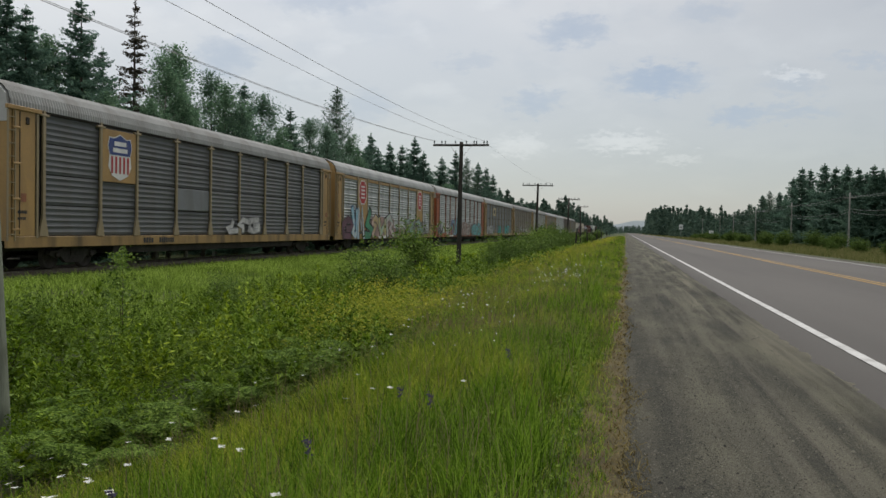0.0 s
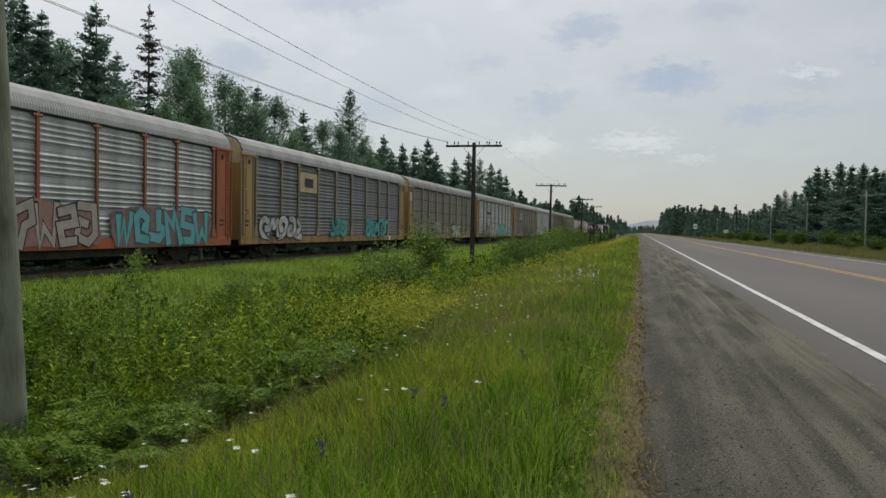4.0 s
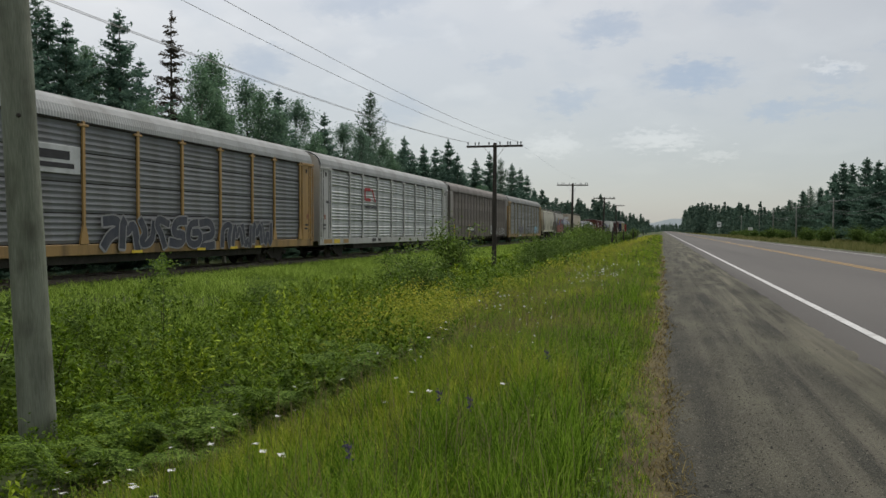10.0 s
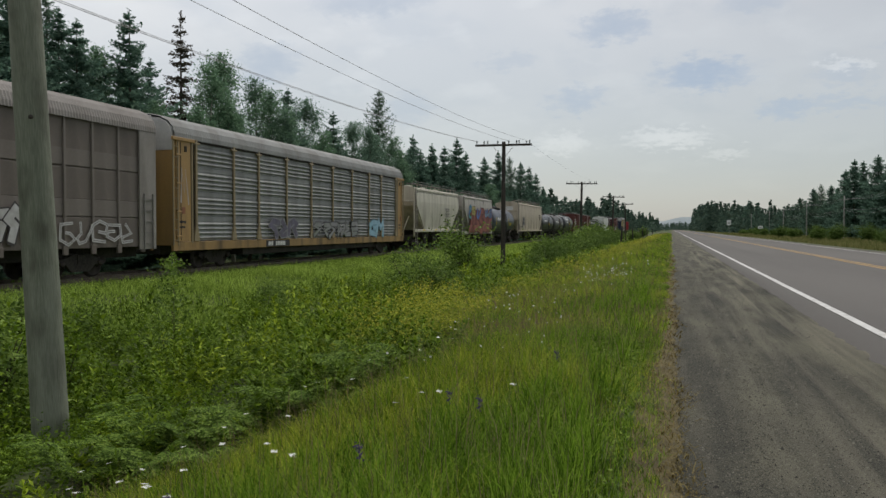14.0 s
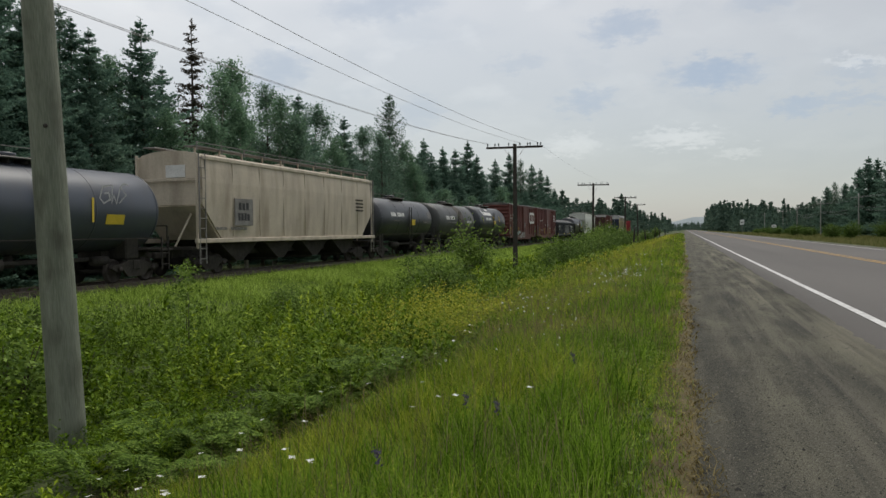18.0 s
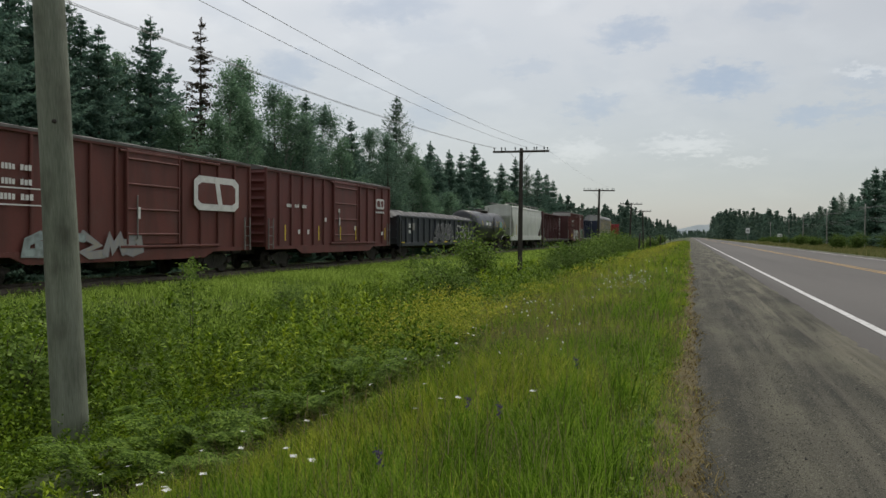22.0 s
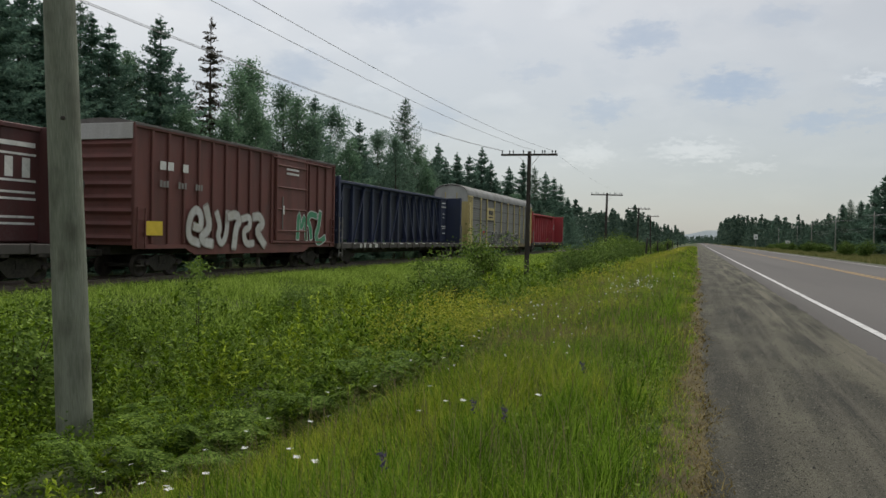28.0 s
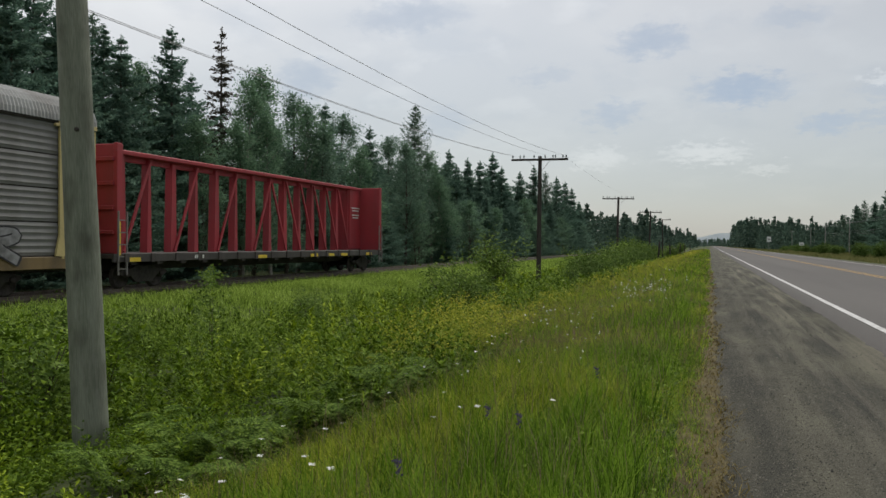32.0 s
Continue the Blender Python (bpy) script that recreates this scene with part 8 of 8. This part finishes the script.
LEFT = [(-31.5, 29.5, 15.6, 's'), (-30, 26, 15.6, 's'), (-29.5, 33.8, 13.6, 's'), (-30.5, 36.6, 12.6, 's'), (-27.5, 29.0, 13.0, 's'), (-29.5, 24.0, 13.5, 's'), (-31, 27, 14, 's'), (-33, 31, 14.2, 's'), (-28.5, 29.6, 12, 's'), (-26.5, 25.2, 13.1, 's'), (-28, 27.8, 14.8, 's'), (-30, 31.5, 14.4, 's'), (-31, 34.7, 14.6, 'l'), (-27, 32.1, 12.5, 's'), (-30, 37.1, 12.0, 'd'), (-28, 37.3, 14.3, 's'), (-33, 46.1, 13.8, 's'), (-29, 43.5, 15.9, 't'),
        (-27, 43.4, 12.3, 'd'), (-32, 52.6, 14.9, 'd'), (-30, 53.7, 13.3, 'd'), (-28, 52.1, 12.1, 'd'), (-29, 57.9, 13.7, 's'), (-32, 67.1, 14.0, 'd'), (-26.5, 52.3, 10.6, 'd'), (-29, 66.7, 13.0, 's'), (-31, 76.3, 13.1, 'd'),
        (-29.5, 79.6, 17.1, 'l'), (-27, 69.9, 11.6, 'd'), (-28, 79.9, 11.7, 'd'), (-31, 95.9, 14.3, 's'), (-28, 89.4, 11.7, 's'), (-31, 104.1, 14.0, 's'), (-30, 106.7, 13.9, 's'), (-30, 113.3, 15.7, 's'), (-28, 110.8, 13.4, 's'),
        (-31, 135.3, 14.9, 's'), (-30, 142.1, 16.5, 's'), (-29, 147.5, 15.9, 'l'), (-28.5, 156.3, 15.6, 's'), (-28, 163.0, 15.2, 's'), (-27.5, 168.5, 14.2, 's'), (-27, 175.3, 11.6, 's'), (-26, 44.4, 10.2, 'd'), (-26, 58.1, 9.7, 'd'),
        (-26, 40.6, 9.3, 'd'), (-26, 36.8, 9.0, 'd'), (-26.5, 79.2, 9.2, 'd'), (-26.5, 96.9, 8.6, 's'), (-26.5, 119.6, 9.1, 'd'), (-26.5, 140.0, 9.3, 's')]
RIGHT = [(30, 152.5, 13.7, 's'), (32, 155.4, 13.5, 's'), (31, 140.4, 13.3, 's'), (31, 133.1, 12.2, 's'), (32, 130.8, 12.3, 's'), (30, 116.9, 10.8, 's'), (31, 116.7, 10.2, 's'), (31, 113.6, 10.9, 's'), (32, 113.5, 10.4, 's'),
         (31, 164.9, 12.7, 's'), (30, 173.3, 10.4, 's'), (32, 196.8, 11.8, 'l'), (31, 200.4, 11.0, 's'), (32, 224.4, 9.6, 'l'), (31, 361.3, 13.9, 's'), (30, 314.0, 10.5, 's'), (32, 295.5, 9.2, 's'), (30, 241.9, 8.2, 's'), (31, 232.4, 8.3, 'l')]
tr = random.Random(5)
fill = []
for k in range(46):  # the wood behind, lower than the skyline trees before it
    y = 20 + 155 * k / 46 + tr.uniform(-2, 2)
    fill.append((-25.6 - tr.uniform(0, 1.5), y, tr.uniform(5.0, 7.5), tr.choice("dddss")))
    if k % 2:
        fill.append((-32 - tr.uniform(0, 5), y + tr.uniform(-2, 2), tr.uniform(10, 12.0), tr.choice("sssd")))
    if y > 84:
        fill.append((-29.5 - tr.uniform(0, 6), y + tr.uniform(-2, 2), tr.uniform(10.5, 12.8), "s"))
for k in range(68):
    y = 98 + 2.1 * k + tr.uniform(-2, 2)
    fill.append((33 + tr.uniform(0, 7), y, tr.uniform(8.0, 10.5) if y < 185 else tr.uniform(6, 8), tr.choice("ssd")))
for k, (x, y, h, kind) in enumerate(LEFT + RIGHT + fill):
    kit = tr.choice(KITS[kind] if (k < len(LEFT) and y < 85) or kind not in BACK else BACK["r" if x > 0 and kind == "s" else kind])
    name, label = NAMES[kind]
    s = h / 12.0
    plant(name, kit, pose(x, y, float(land(x, y)) - 0.15, 0, 0, tr.uniform(0, 360)) @ Matrix.Diagonal((s ** 0.7, s ** 0.7, s, 1)), label + (" beside the railway" if x < 0 else " across the road"), "left wood" if x < 0 else "right wood")

# a few leggy saplings that stand out of the ditch weeds
for x, y, h in ((-7.9, 11.6, 1.9), (-10.4, 15.2, 1.9), (-9.2, 26.5, 1.6)):
    plant("sapling", (lathe(((0, 0.016), (h * 0.5, 0.010), (h * 0.9, 0.004)), bark, 6), broadleaf_kit(int(-x * 10), h, willow_leaf, bark, 0.055, 560, 0.42)[1]), pose(x, y, float(land(x, y)) - 0.02), "thin young willow sapling in the ditch", "saplings")


# far woods: small conifers beyond the counted ones
def far_woods(rows, rnd):
    chunks = []
    for x0, x1, y0, y1, n, h0, h1 in rows:
        x, y, h = rnd.uniform(x0, x1, n), rnd.uniform(y0, y1, n), rnd.uniform(h0, h1, n)
        z = land(x, y)
        k = 150
        t = rnd.uniform(0.0, 1.0, (n, k)) ** 1.2
        rad = h[:, None] * rnd.uniform(0.16, 0.3, n)[:, None] * (1 - t) ** 0.85 * rnd.uniform(0.1, 1.0, (n, k)) ** 0.6
        az = rnd.uniform(0, 6.283, (n, k))
        c = np.stack([x[:, None] + rad * np.cos(az), y[:, None] + rad * np.sin(az), z[:, None] + 0.3 + t * h[:, None]], -1).reshape(-1, 3)
        size = np.repeat(h * 0.09, k)
        v, f = leaf_cloud(c, 1.0, rnd, 0.7, 0.1, True)
        v = (v.reshape(-1, 3, 3) - c[:, None]) * size[:, None, None] + c[:, None]
        chunks.append((v.reshape(-1, 3), f))
    return merge(chunks)


FR = np.random.RandomState(3)
stuff("far_woods", *far_woods([(-60, -28, 178, 330, 130, 9, 12.5), (-46, -24, 330, 620, 170, 11, 16), (-30, -12, 500, 900, 70, 9, 13), (15, 24, 430, 640, 80, 12, 16), (21, 36, 320, 520, 100, 9, 12.5), (36, 58, 240, 470, 110, 7, 9.5), (22, 40, 640, 1000, 70, 12, 17), (26, 40, 215, 300, 36, 6, 8.5),
                               (-60, -37, 5, 180, 120, 10, 13), (38, 60, 80, 300, 70, 8, 12), (-26, 26, 1000, 1300, 120, 7, 10)], FR), far_leaf, "distant dark green mixed wood along the horizon", "woods")

hx = np.linspace(-400, 700, 45)
hz = 16 + 22 * np.exp(-((hx - 60) / 95) ** 2) + 10 * np.exp(-((hx - 300) / 160) ** 2) + 1.5 * np.sin(hx * 0.09)
v = np.concatenate([np.stack([hx, np.full(45, 2500.0), np.full(45, -5.0)], 1), np.stack([hx, np.full(45, 2560.0), hz], 1), np.stack([hx, np.full(45, 2900.0), np.full(45, -5.0)], 1)])
i = np.arange(44)
f = np.concatenate([np.stack([i, i + 1, i + 46, i + 45], 1), np.stack([i + 45, i + 46, i + 91, i + 90], 1)])
tagged(new("backdrop_hill", from_arrays("hill", v, f, hill_mat, smooth=True)), "wooded hill on the horizon, its haze painted in as pale blue-grey", "hill", kind="structure")

# ties of the track, the nearest ones singly
tie_mesh = boxy(2.55, 0.23, 0.16, tie_wood, 0.02)
for k in range(150):
    put("tie", tie_mesh, track, (XT, 16 + 0.56 * k, ZR - 0.225))
far_ties = []
for k in range(300):
    y = 16 + 0.56 * 150 + 0.56 * k
    far_ties.append((np.array([(XT + a * 1.27, y + b * 0.115, ZR - 0.145) for a, b in ((-1, -1), (1, -1), (1, 1), (-1, 1))]), np.array([[0, 1, 2, 3]])))
rest = put("tie_rows", from_arrays("ties", *merge(far_ties), tie_wood), track)
rest["kind"] = "stuff"

# ---- movement ----
SPEED = 17.826  # metres a second, towards and past the camera


def motions():
    for car, yc in CARS:
        walk(car, [(t, pose(XT, yc - SPEED * t, ZR)) for t in (0, 8, 16, 24, 32)])


motions()
